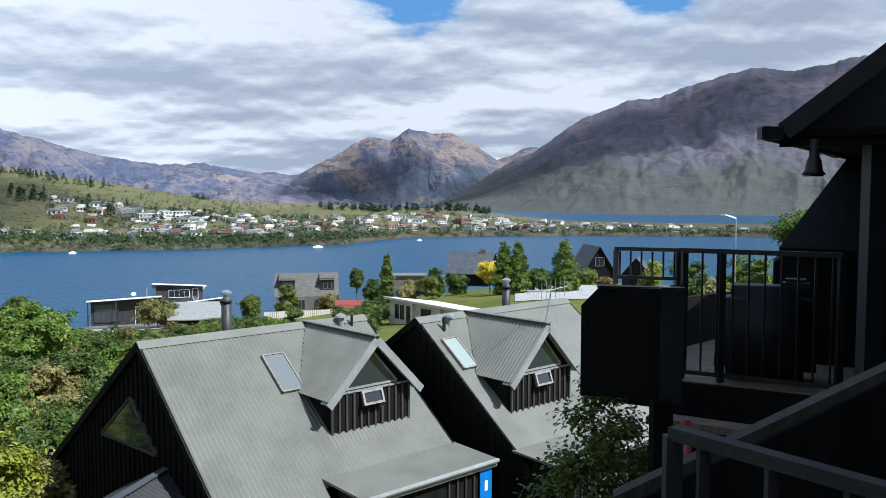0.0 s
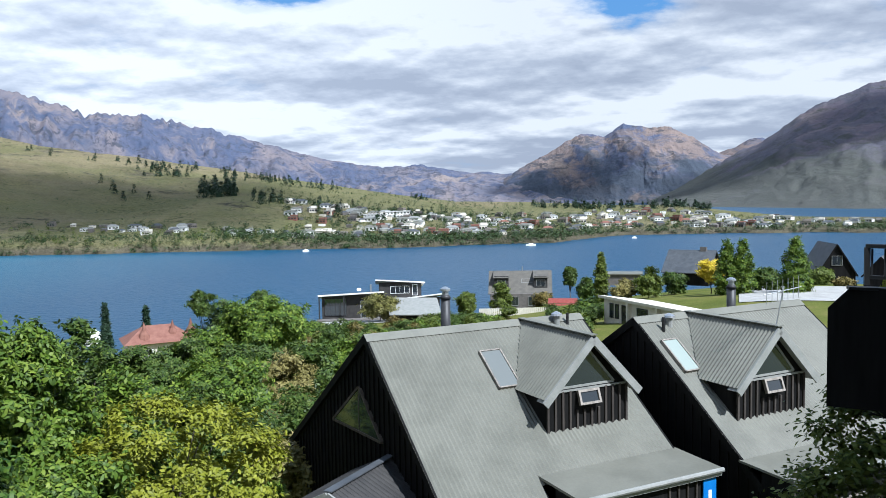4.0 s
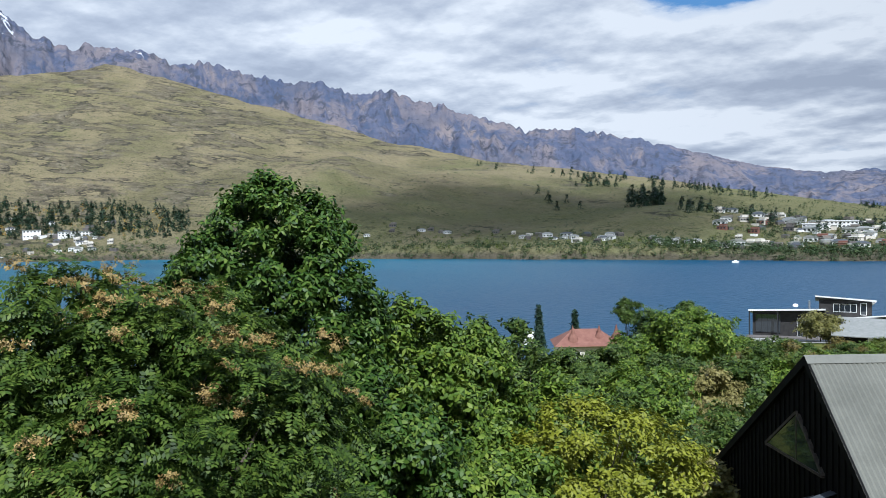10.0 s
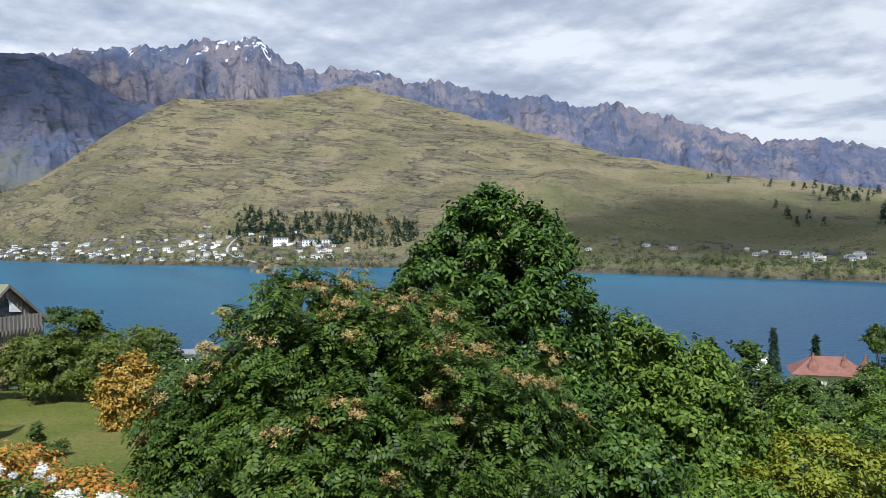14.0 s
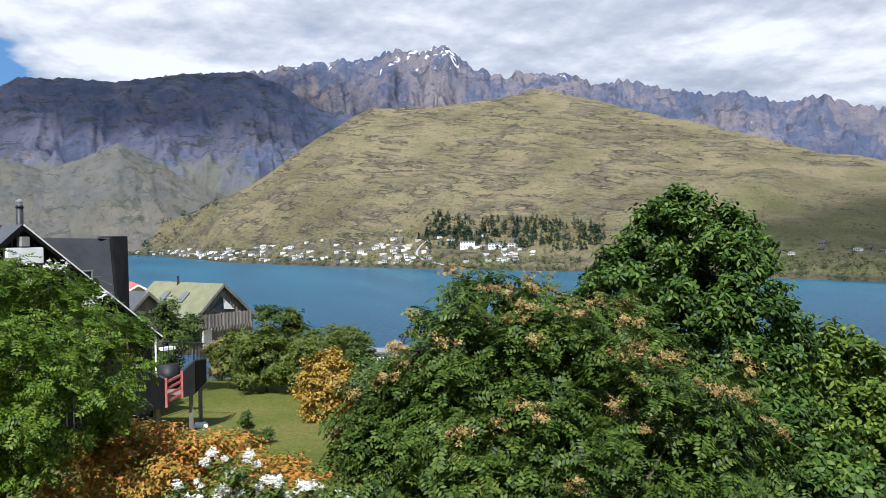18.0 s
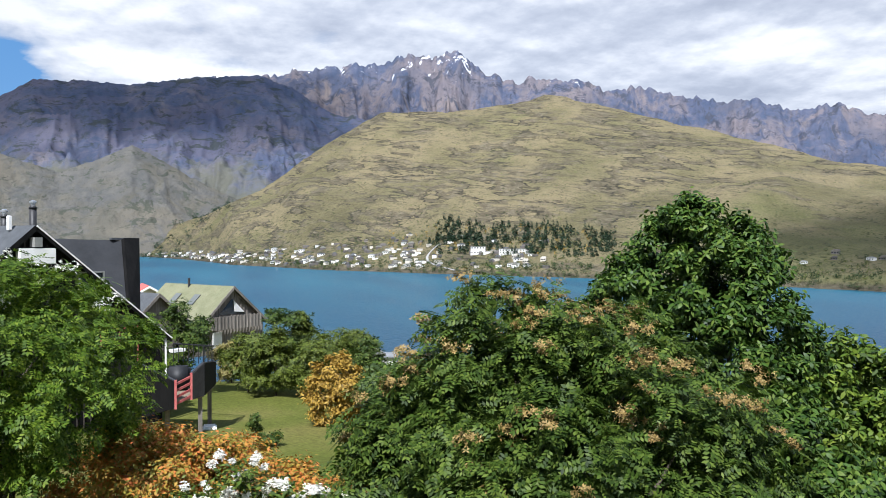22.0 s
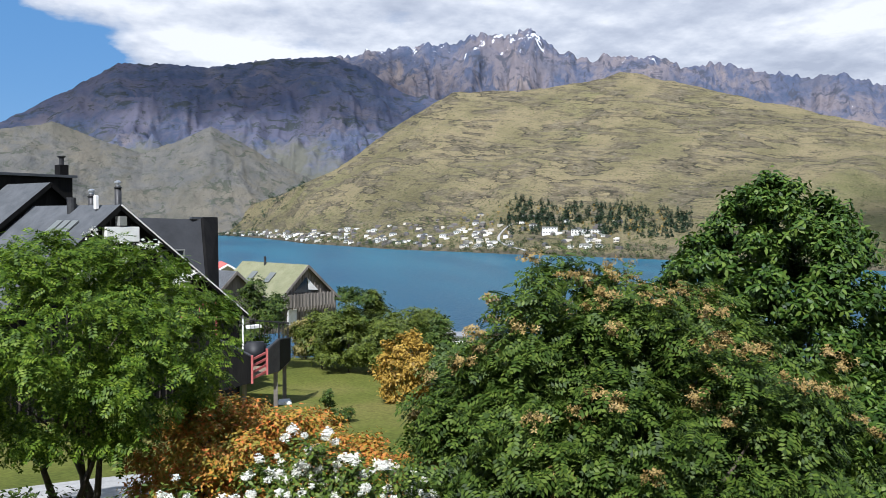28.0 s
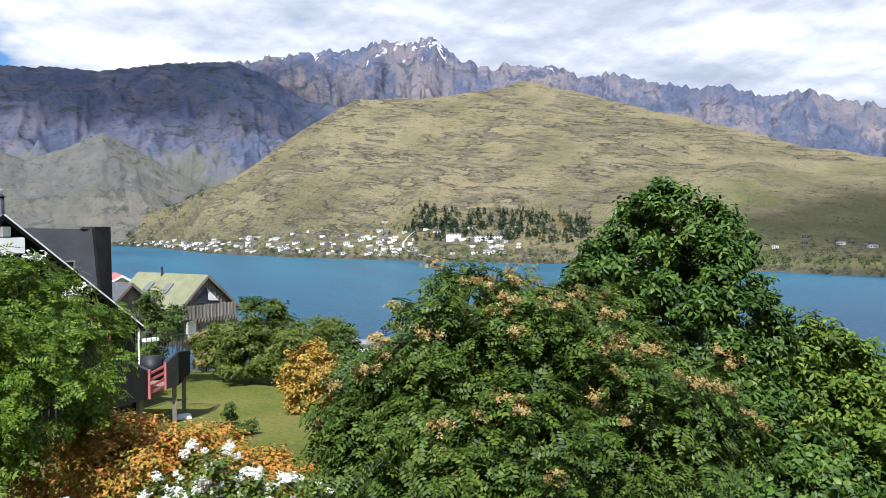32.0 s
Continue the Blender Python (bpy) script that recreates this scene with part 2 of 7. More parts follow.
def hill_material():
    """Tawny tussock over gently dipping rock strata that crop out in thin broken ledges, with scrub in the hollows."""
    m, n, l, b = mat("hill_tussock_and_ledges")
    t = n.new("ShaderNodeTexCoord")
    geo = t.outputs["Object"]

    def link(v, sock):
        if isinstance(v, (int, float)):
            sock.default_value = v
        elif isinstance(v, tuple):
            sock.default_value = (*v, 1)
        else:
            l.new(v, sock)

    def mth(op, x, y=0.0):
        k = n.new("ShaderNodeMath")
        k.operation = op
        link(x, k.inputs[0]), link(y, k.inputs[1])
        return k.outputs[0]

    def nz(vec, s, d, r=0.6, dist=0.0):
        k = n.new("ShaderNodeTexNoise")
        k.inputs["Scale"].default_value, k.inputs["Detail"].default_value, k.inputs["Roughness"].default_value, k.inputs["Distortion"].default_value = s, d, r, dist
        l.new(vec, k.inputs["Vector"])
        return k.outputs["Fac"]

    def ramp(f, *stops):
        r = n.new("ShaderNodeValToRGB")
        els = r.color_ramp.elements
        while len(els) < len(stops):
            els.new(0.5)
        for e, (p, c) in zip(els, stops):
            e.position, e.color = p, (*c, 1) if isinstance(c, tuple) else (c, c, c, 1)
        l.new(f, r.inputs[0])
        return r.outputs[0]

    def mix(f, x, y):
        k = n.new("ShaderNodeMix")
        k.data_type = "RGBA"
        link(f, k.inputs[0]), link(x, k.inputs[6]), link(y, k.inputs[7])
        return k.outputs[2]

    def span(v, a, c, lo, hi):
        k = n.new("ShaderNodeMapRange")
        k.inputs["From Min"].default_value, k.inputs["From Max"].default_value, k.inputs["To Min"].default_value, k.inputs["To Max"].default_value = a, c, lo, hi
        l.new(v, k.inputs["Value"])
        return k.outputs[0]

    sx = n.new("ShaderNodeSeparateXYZ")
    l.new(geo, sx.inputs[0])
    dip = n.new("ShaderNodeVectorMath")
    dip.operation = "DOT_PRODUCT"
    dip.inputs[1].default_value = (0.055, 0.12, 1.0)
    l.new(geo, dip.inputs[0])
    bed = n.new("ShaderNodeCombineXYZ")
    l.new(mth("MULTIPLY", sx.outputs[0], 0.15), bed.inputs[0]), l.new(mth("MULTIPLY", sx.outputs[1], 0.15), bed.inputs[1])
    l.new(dip.outputs["Value"], bed.inputs[2])
    strata = bed.outputs[0]
    # rocky towards the east, smooth grass on the western flank
    rocky = span(sx.outputs[0], -900, -1750, -0.11, 0.04)
    grass = ramp(nz(geo, 0.005, 9, 0.62), (0.30, (0.118, 0.106, 0.056)), (0.45, (0.172, 0.150, 0.082)), (0.58, (0.220, 0.184, 0.106)), (0.74, (0.158, 0.134, 0.082)))
    green = mth("ADD", nz(geo, 0.0045, 6, 0.6), span(sx.outputs[0], -1500, -700, -0.10, 0.10))
    grass = mix(ramp(green, (0.46, 0.0), (0.62, 0.75)), grass, (0.138, 0.140, 0.060))
    stone = ramp(nz(geo, 0.05, 8, 0.7), (0.35, (0.055, 0.048, 0.036)), (0.52, (0.120, 0.103, 0.075)), (0.68, (0.205, 0.178, 0.132)))
    bands = nz(strata, 0.044, 8, 0.60, 0.1)
    patch = ramp(mth("ADD", nz(geo, 0.0075, 7, 0.66), rocky), (0.46, 0.0), (0.55, 1.0))
    face = mth("MULTIPLY", ramp(bands, (0.47, 0.0), (0.515, 0.72), (0.565, 0.72), (0.60, 0.0)), patch)
    col = mix(face, grass, stone)
    # dark lines along the strata paint in the shadow side of the ledges
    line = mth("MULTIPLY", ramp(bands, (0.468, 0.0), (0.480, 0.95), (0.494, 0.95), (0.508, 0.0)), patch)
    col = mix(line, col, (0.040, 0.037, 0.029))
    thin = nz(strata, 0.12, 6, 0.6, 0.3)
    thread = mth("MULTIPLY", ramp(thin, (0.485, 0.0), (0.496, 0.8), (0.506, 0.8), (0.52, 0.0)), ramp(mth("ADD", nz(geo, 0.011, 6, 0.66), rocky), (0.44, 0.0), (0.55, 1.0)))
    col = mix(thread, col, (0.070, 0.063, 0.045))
    # scrub: small dark dots, thicker on the broken ground and low down
    low = span(sx.outputs[2], 150, 20, -0.03, 0.05)
    dots = ramp(mth("ADD", nz(geo, 0.11, 5, 0.7), low), (0.565, 0.0), (0.62, 0.9))
    col = mix(mth("MULTIPLY", dots, ramp(mth("ADD", nz(geo, 0.010, 6, 0.66), rocky), (0.38, 0.15), (0.52, 1.0))), col, (0.044, 0.052, 0.022))
    shelf = span(mth("ADD", mth("MULTIPLY", nz(geo, 0.03, 6, 0.7), -16.0), sx.outputs[2]), -4.0, 1.5, 0.85, 0.0)
    col = mix(shelf, col, mix(0.5, stone, (0.070, 0.062, 0.045)))
    tuss = span(nz(geo, 0.30, 4, 0.75), 0.3, 0.7, 0.72, 1.28)
    hs = n.new("ShaderNodeHueSaturation")
    l.new(col, hs.inputs["Color"]), l.new(tuss, hs.inputs["Value"])
    l.new(hs.outputs[0], b.inputs["Base Color"])
    b.inputs["Roughness"].default_value, b.inputs["Specular IOR Level"].default_value = 0.95, 0.1
    bp = n.new("ShaderNodeBump")
    bp.inputs["Strength"].default_value, bp.inputs["Distance"].default_value = 1.0, 14.0
    l.new(mth("ADD", mth("MULTIPLY", bands, 1.2), mth("MULTIPLY", nz(geo, 0.05, 8, 0.7), 0.8)), bp.inputs["Height"])
    l.new(bp.outputs[0], b.inputs["Normal"])
    return m


M["hill"] = hill_material()
# the blue in the mountains' rock colours is distance haze, painted in
HAZE_ROCK = [(0.35, (0.055, 0.078, 0.135)), (0.55, (0.085, 0.10, 0.155)), (0.75, (0.135, 0.14, 0.175))]
M["rock"] = land_material("hazy_mountain_rock_west", [(0.35, (0.094, 0.085, 0.112)), (0.55, (0.128, 0.107, 0.128)), (0.7, (0.155, 0.128, 0.130))], [(0.35, (0.072, 0.074, 0.098)), (0.55, (0.096, 0.092, 0.112)), (0.75, (0.128, 0.114, 0.124))], 0.004, 2.0, 18.0, (0.065, 0.068, 0.062), scale=0.0025, foot=(60, 300, (0.072, 0.076, 0.066)))
# the dark blue foot paints in haze and shade on the lower slopes
M["rock_peaks"] = land_material("hazy_mountain_rock_peaks", [(0.35, (0.13, 0.11, 0.115)), (0.55, (0.215, 0.168, 0.15)), (0.7, (0.26, 0.21, 0.175))], HAZE_ROCK, 0.004, 2.0, 22.0, (0.07, 0.07, 0.08), scale=0.003, foot=(40, 330, (0.056, 0.068, 0.088)))
M["rock_range"] = land_material("hazy_mountain_rock_snowy", [(0.35, (0.10, 0.105, 0.14)), (0.5, (0.165, 0.148, 0.165)), (0.66, (0.225, 0.19, 0.18))], HAZE_ROCK, 0.006, 0.6, 26.0, (0.06, 0.065, 0.085), snow=(880, 1190), scale=0.003)
M["rock_east"] = land_material("hazy_mountain_rock_east", [(0.35, (0.075, 0.088, 0.145)), (0.55, (0.125, 0.122, 0.165)), (0.7, (0.175, 0.155, 0.16))], HAZE_ROCK, 0.004, 2.0, 22.0, (0.05, 0.06, 0.06), scale=0.0025, foot=(150, 520, (0.115, 0.116, 0.092)))
M["rock_foot"] = land_material("dry_foothill_grass", [(0.32, (0.088, 0.086, 0.072)), (0.5, (0.118, 0.110, 0.090)), (0.7, (0.155, 0.138, 0.110))], [(0.35, (0.085, 0.088, 0.088)), (0.55, (0.115, 0.112, 0.105)), (0.75, (0.155, 0.146, 0.130))], 0.006, 1.5, 16.0, (0.060, 0.066, 0.052), scale=0.004)
M["ground"] = surface("garden_soil_and_grass", [(0.35, (0.068, 0.082, 0.015)), (0.52, (0.096, 0.106, 0.021)), (0.66, (0.128, 0.120, 0.034))],
                      scale=0.15, rough=0.95, bump=0.03, bump_scale=12, grain=0.35, grain_scale=6, spec=0.1)
M["roof"] = surface("roof_steel", [(0.35, (0.118, 0.117, 0.096)), (0.6, (0.152, 0.150, 0.124))], scale=0.8, rough=0.55, grain=0.08, grain_scale=14, spec=0.4)
M["black"] = surface("black_stained_timber", [(0.35, (0.005, 0.005, 0.0052)), (0.65, (0.011, 0.0105, 0.010))], scale=3, stretch=(1, 1, 0.1),
                     rough=0.75, bump=0.01, grain=0.3, spec=0.1)


def smooth(x):
    x = max(0.0, min(1.0, x))
    return x * x * (3 - 2 * x)


def curve(x, pts):
    """Smooth line through a few (x, value) pairs."""
    if x <= pts[0][0]:
        return pts[0][1]
    for (a, va), (b, vb) in zip(pts, pts[1:]):
        if x <= b:
            return va + (vb - va) * (x - a) / (b - a)
    return pts[-1][1]


def mesh_ob(name, verts, faces, material, parent=None, flat=False):
    me = bpy.data.meshes.new(name)
    me.from_pydata(verts, [], faces)
    me.materials.append(material)
    if not flat:
        me.polygons.foreach_set("use_smooth", [True] * len(me.polygons))
    me.update()
    ob = new(name, me)
    ob.parent = parent
    return ob


def sheet(name, cols, rows, place, material):
    """A grid of cols x rows points from place(i, j)."""
    v = [place(i, j) for i in range(cols) for j in range(rows)]
    f = [(i * rows + j, i * rows + j + 1, (i + 1) * rows + j + 1, (i + 1) * rows + j) for i in range(cols - 1) for j in range(rows - 1)]
    return mesh_ob(name, v, f, material)


def fbm(p, octaves=5):
    return noise.fractal(p, 1.0, 2.0, octaves)


# ---- water ----
def water_material():
    m, n, l, b = mat("lake_water")
    b.inputs["Base Color"].default_value = (0.012, 0.10, 0.17, 1)
    b.inputs["Roughness"].default_value = 0.3
    b.inputs["IOR"].default_value = 1.33
    b.inputs["Specular IOR Level"].default_value = 0.17
    t = n.new("ShaderNodeTexCoord")
    mp = n.new("ShaderNodeMapping")
    mp.inputs["Scale"].default_value = (0.9, 1, 1)
    mp.inputs["Rotation"].default_value = (0, 0, radians(35))
    l.new(t.outputs["Object"], mp.inputs[0])
    k = n.new("ShaderNodeTexNoise")
    k.inputs["Scale"].default_value, k.inputs["Detail"].default_value = 0.25, 5
    l.new(mp.outputs[0], k.inputs["Vector"])
    bp = n.new("ShaderNodeBump")
    bp.inputs["Strength"].default_value, bp.inputs["Distance"].default_value = 0.8, 1.2
    l.new(k.outputs["Fac"], bp.inputs["Height"])
    l.new(bp.outputs[0], b.inputs["Normal"])
    k2 = n.new("ShaderNodeTexNoise")
    k2.inputs["Scale"].default_value, k2.inputs["Detail"].default_value = 0.006, 4
    mp2 = n.new("ShaderNodeMapping")
    mp2.inputs["Scale"].default_value = (0.35, 1.6, 1)
    mp2.inputs["Rotation"].default_value = (0, 0, radians(-35))
    l.new(t.outputs["Object"], mp2.inputs[0])
    l.new(mp2.outputs[0], k2.inputs["Vector"])
    rp = n.new("ShaderNodeValToRGB")
    rp.color_ramp.elements[0].position, rp.color_ramp.elements[0].color = 0.35, (0.006, 0.066, 0.124, 1)
    rp.color_ramp.elements[1].position, rp.color_ramp.elements[1].color = 0.65, (0.011, 0.104, 0.168, 1)
    l.new(k2.outputs["Fac"], rp.inputs[0])
    # the colour turns darker and bluer towards the open lake in the west
    sx = n.new("ShaderNodeSeparateXYZ")
    l.new(t.outputs["Object"], sx.inputs[0])
    mr = n.new("ShaderNodeMapRange")
    mr.inputs["From Min"].default_value, mr.inputs["From Max"].default_value = -720, -330
    l.new(sx.outputs[0], mr.inputs["Value"])
    deep = n.new("ShaderNodeMix")
    deep.data_type = "RGBA"
    l.new(mr.outputs[0], deep.inputs[0])
    l.new(rp.outputs[0], deep.inputs[6])
    deep.inputs[7].default_value = (0.005, 0.046, 0.098, 1)
    l.new(deep.outputs[2], b.inputs["Base Color"])
    return m


M["water"] = water_material()
lake = sheet("water", 41, 41, lambda i, j: (-4900 + i * 245, -4900 + j * 245, 0.0), M["water"])
tagged(lake, "blue-green lake with light ripples below the hillside", "lake", kind="structure")

# ---- far land across the lake ----
SHORE = [(-50, 1230), (-21, 1204), (-9, 1165), (2, 1110), (4, 1060), (7, 950), (18, 900), (28, 925), (38, 958), (50, 1060), (64, 1220), (74, 1350),
         (82, 1530), (88, 1870), (94, 2900), (130, 2900)]
CREST = [(-50, -2.3), (-21, -2.2), (-8.7, -1.85), (-0.8, -0.95), (3, -0.9), (9, -0.6), (13.8, -0.5), (17.6, 0.03), (25.5, 1.28), (33.4, 2.5), (41, 3.55), (48, 5.1),
         (55.3, 7.2), (62.8, 9.2), (66.3, 9.95), (69, 9.3), (72, 8.95), (77.9, 8.7), (82, 6.35), (85.8, 3.6), (89.7, 1.63), (94, 0.25), (100, -0.4), (130, -0.5)]
CREST_R = [(-50, 1420), (-8, 1480), (3, 1620), (14, 1700), (25, 1800), (40, 2000), (55, 2300), (66, 2500), (88, 2550), (94, 3300), (130, 3500)]


def far_land(az, r):
    rs, rc = curve(az, SHORE), curve(az, CREST_R)
    rs += 14 * fbm(Vector((az * 0.35, 3.1, 0)))
    hc = H + rc * math.tan(radians(curve(az, CREST)))
    s = (r - rs) / (rc - rs)
    if s < 0:
        return -3.0 + max(-30, (r - rs) * 0.05)
    lip = (4.0 + 7.0 * smooth((az - 22) / 8) * smooth((54 - az) / 8)) * smooth(s / 0.02)
    if s <= 1:
        z = lip + (hc - lip) * s ** 1.25
    else:
        z = hc - (s - 1) ** 1.4 * hc * 0.9
    p = way(az) * r
    env = smooth(s * 3) * min(1.0, hc / 300)
    bed = z + 0.055 * p.x + 0.12 * p.y + 20 * fbm(Vector((p.x, p.y, 3)) * 0.0035, 4)
    rough = (0.25 + 0.75 * smooth((az - 46) / 12)) * smooth((96 - az) / 10)
    for period, amp in ((31.0, 8.0), (13.0, 3.2)):
        q = (bed / period) % 1.0
        z += env * rough * amp * (0.35 + fbm(Vector((p.x, p.y, period)) * 0.008, 3)) * (smooth(q * 1.8) - q)
    z += env * 150 * s * (1 - s) * fbm(Vector((p.x, p.y, 11)) * 0.0028, 3) if s < 1 else 0
    z += env * (9 * fbm(Vector((p.x, p.y, 0)) * 0.006, 4) + 3 * fbm(Vector((p.x, p.y, 7)) * 0.03, 4))
    return z


def far_point(i, j, n=860, m=230):
    az = curve(i / (n - 1), ((0, -48), (0.16, -2), (0.90, 96), (1, 128)))
    rs, rc = curve(az, SHORE), curve(az, CREST_R)
    k = j / (m - 1)
    r = rs - 25 + (rc * 1.2 - rs + 25) * k ** 1.15
    p = way(az) * r
    return (p.x, p.y, far_land(az, r))


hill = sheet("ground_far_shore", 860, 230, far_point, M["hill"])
tagged(hill, "grassy tawny hill with rock ledges across the lake", "hill", kind="structure")

# ---- mountains ----
def range_of(name, crest, r_foot, r_crest, label, material, jag=0.2, gully=0.18, cols=380, rows=100, seed=0.0, spur=0.4):
    lo, hi = crest[0][0], crest[-1][0]

    def place(i, j):
        az = lo + (hi - lo) * i / (cols - 1)
        rf = curve(az, r_foot)
        k = j / (rows - 1) * 1.12
        r = rf + (r_crest - rf) * k
        calm = 0.25 + 0.75 * smooth((az - 24) / 12) if lo > -5 and hi > 40 else 1.0
        jag_ = jag * calm
        el = curve(az, crest) + jag_ * 1.1 * fbm(Vector((az * 0.9, seed, 0)), 4) + jag_ * 0.55 * noise.noise(Vector((az * 3.2, seed, 5))) + jag_ * 0.15 * noise.noise(Vector((az * 8, seed, 5)))
        hs = max(2.0, H + r_crest * math.tan(radians(curve(az, crest))))
        hc = max(2.0, H + r_crest * math.tan(radians(el)))
        hc = hs + (hc - hs) * smooth((k - 0.82) / 0.18)
        p = way(az) * r
        if k > 1:
            return (p.x, p.y, hc - (k - 1) * hc * 1.5)
        # spurs and gullies run down the slope, wandering a little
        q = Vector((az * spur + 0.5 * noise.noise(Vector((az * 0.35, k * 2.2, seed))), k * 2.6, seed * 3.7))
        q2 = Vector((p.x, p.y, seed * 900))
        side = 0.42 * noise.ridged_multi_fractal(q, 0.95, 2.1, 6, 1.0, 2.0) + 0.58 * noise.ridged_multi_fractal(q2 * 0.0013, 0.95, 2.1, 6, 1.0, 2.0)
        fine = noise.ridged_multi_fractal(q2 * 0.0045, 0.9, 2.1, 5, 1.0, 2.0)
        bulge = math.sin(math.pi * min(1, k)) ** 0.7
        z = hc * (k ** 1.1) + hc * gully * bulge * ((side - 1.25) * 0.95 + (fine - 1.2) * 0.30)
        return (p.x, p.y, max(-2.0, z))

    ob = sheet(name, cols, rows, place, material)
    return tagged(ob, label, "mountain", kind="structure")


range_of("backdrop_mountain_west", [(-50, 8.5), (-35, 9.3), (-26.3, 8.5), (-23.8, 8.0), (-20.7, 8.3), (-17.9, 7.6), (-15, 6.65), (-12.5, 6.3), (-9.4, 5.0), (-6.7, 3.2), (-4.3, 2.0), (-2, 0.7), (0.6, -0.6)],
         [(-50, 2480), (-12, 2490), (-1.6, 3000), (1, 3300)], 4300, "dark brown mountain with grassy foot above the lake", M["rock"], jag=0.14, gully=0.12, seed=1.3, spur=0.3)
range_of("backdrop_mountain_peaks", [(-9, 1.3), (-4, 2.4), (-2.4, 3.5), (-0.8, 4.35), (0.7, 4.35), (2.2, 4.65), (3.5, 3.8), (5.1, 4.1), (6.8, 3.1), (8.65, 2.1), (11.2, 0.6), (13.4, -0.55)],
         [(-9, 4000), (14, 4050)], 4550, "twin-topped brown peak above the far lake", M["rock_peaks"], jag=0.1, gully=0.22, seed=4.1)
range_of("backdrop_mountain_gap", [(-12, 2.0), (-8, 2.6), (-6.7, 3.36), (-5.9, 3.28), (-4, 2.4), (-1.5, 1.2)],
         [(-12, 4300), (0, 4300)], 4700, "small haze-blue peak in the gap between mountains", M["rock_peaks"], jag=0.08, cols=80, rows=20, seed=6.6)
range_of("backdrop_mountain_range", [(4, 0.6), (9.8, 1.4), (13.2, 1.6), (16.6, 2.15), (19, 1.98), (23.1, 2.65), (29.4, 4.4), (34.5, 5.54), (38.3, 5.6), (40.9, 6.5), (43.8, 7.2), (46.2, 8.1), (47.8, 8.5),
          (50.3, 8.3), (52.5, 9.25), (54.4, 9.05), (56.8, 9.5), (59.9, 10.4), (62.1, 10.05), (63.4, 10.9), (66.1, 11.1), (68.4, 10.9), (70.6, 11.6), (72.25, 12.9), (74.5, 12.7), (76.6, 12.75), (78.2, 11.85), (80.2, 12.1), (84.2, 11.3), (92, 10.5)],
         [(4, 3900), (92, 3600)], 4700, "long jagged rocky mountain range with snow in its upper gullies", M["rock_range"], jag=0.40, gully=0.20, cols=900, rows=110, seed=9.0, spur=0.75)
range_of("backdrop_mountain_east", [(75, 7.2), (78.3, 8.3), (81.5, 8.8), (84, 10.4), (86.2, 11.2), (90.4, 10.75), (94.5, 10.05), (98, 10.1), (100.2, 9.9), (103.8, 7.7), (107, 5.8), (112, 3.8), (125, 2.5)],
         [(75, 3000), (125, 2950)], 4300, "dark brown mountain tinted haze-blue, with lighter foothills", M["rock_east"], jag=0.14, gully=0.17, cols=460, seed=12.7, spur=0.42)
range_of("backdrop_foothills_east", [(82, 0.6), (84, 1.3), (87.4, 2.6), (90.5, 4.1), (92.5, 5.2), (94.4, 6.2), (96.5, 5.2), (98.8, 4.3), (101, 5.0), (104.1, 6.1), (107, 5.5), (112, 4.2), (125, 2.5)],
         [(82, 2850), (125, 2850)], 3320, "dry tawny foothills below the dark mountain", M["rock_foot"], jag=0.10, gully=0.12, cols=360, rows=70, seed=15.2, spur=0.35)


# ---- near hillside ----
SLOPE_W = [(0, -4.6), (6, -5.5), (14, -7.5), (20, -9.6), (60, -10.6), (110, -12.8), (150, -16), (230, -35), (330, -60), (380, -68)]
SLOPE_S = [(0, -4.6), (6, -5.5), (14, -8.0), (20, -10.4), (40, -11.6), (80, -15), (140, -21.3), (230, -40), (330, -60), (380, -68)]
SLOPE_E = [(0, -4.6), (6, -4.8), (14, -5.1), (18, -5.6), (23, -6.8), (32, -7.9), (41, -8.7), (55, -9.4), (80, -13.5), (140, -26), (230, -42), (330, -60), (380, -68)]


def ground_z(x, y):
    r, az = math.hypot(x, y), math.degrees(math.atan2(-x, y))
    w, s, e = curve(r, SLOPE_W), curve(r, SLOPE_S), curve(r, SLOPE_E)
    if az < 20:
        k = smooth((az + 12) / 32) if az > -150 else smooth((-150 - az) / 30)
        z = w + (s - w) * k if az > -150 else w + (e - w) * k
    else:
        z = s + (e - s) * smooth((az - 35) / 30)
    z -= 5.0 * smooth((az - 27.5) / 4) * smooth((46 - az) / 6) * smooth((r - 70) / 40)  # a dip towards the shore
    return H + z + (0.2 * fbm(Vector((x, y, 0)) * 0.05, 3) * smooth((r - 45) / 40))


def near_point(i, j, n=180, m=110):
    a = math.tau * i / (n - 1)
    r = 0.5 + 378 * (j / (m - 1)) ** 1.8
    x, y = r * math.sin(a), r * math.cos(a)
    return (x, y, ground_z(x, y))


ground = sheet("ground", 180, 110, near_point, M["ground"])
tagged(ground, "grassy garden hillside falling to the lake", "ground", kind="structure")


def local(az, r, z=None):
    p = way(az) * r
    return Vector((p.x, p.y, ground_z(p.x, p.y) if z is None else H + z))

M["white"] = surface("white_paint", [(0.35, (0.72, 0.71, 0.68)), (0.65, (0.82, 0.81, 0.79))], scale=2, rough=0.6, grain=0.08)
M["roof_dark"] = surface("dark_roof_steel", [(0.35, (0.045, 0.05, 0.056)), (0.65, (0.075, 0.08, 0.088))], scale=1.2, rough=0.55, grain=0.12, spec=0.4)
M["roof_green"] = surface("faded_green_roof", [(0.35, (0.15, 0.155, 0.085)), (0.65, (0.20, 0.20, 0.12))], scale=0.9, rough=0.8, grain=0.15)
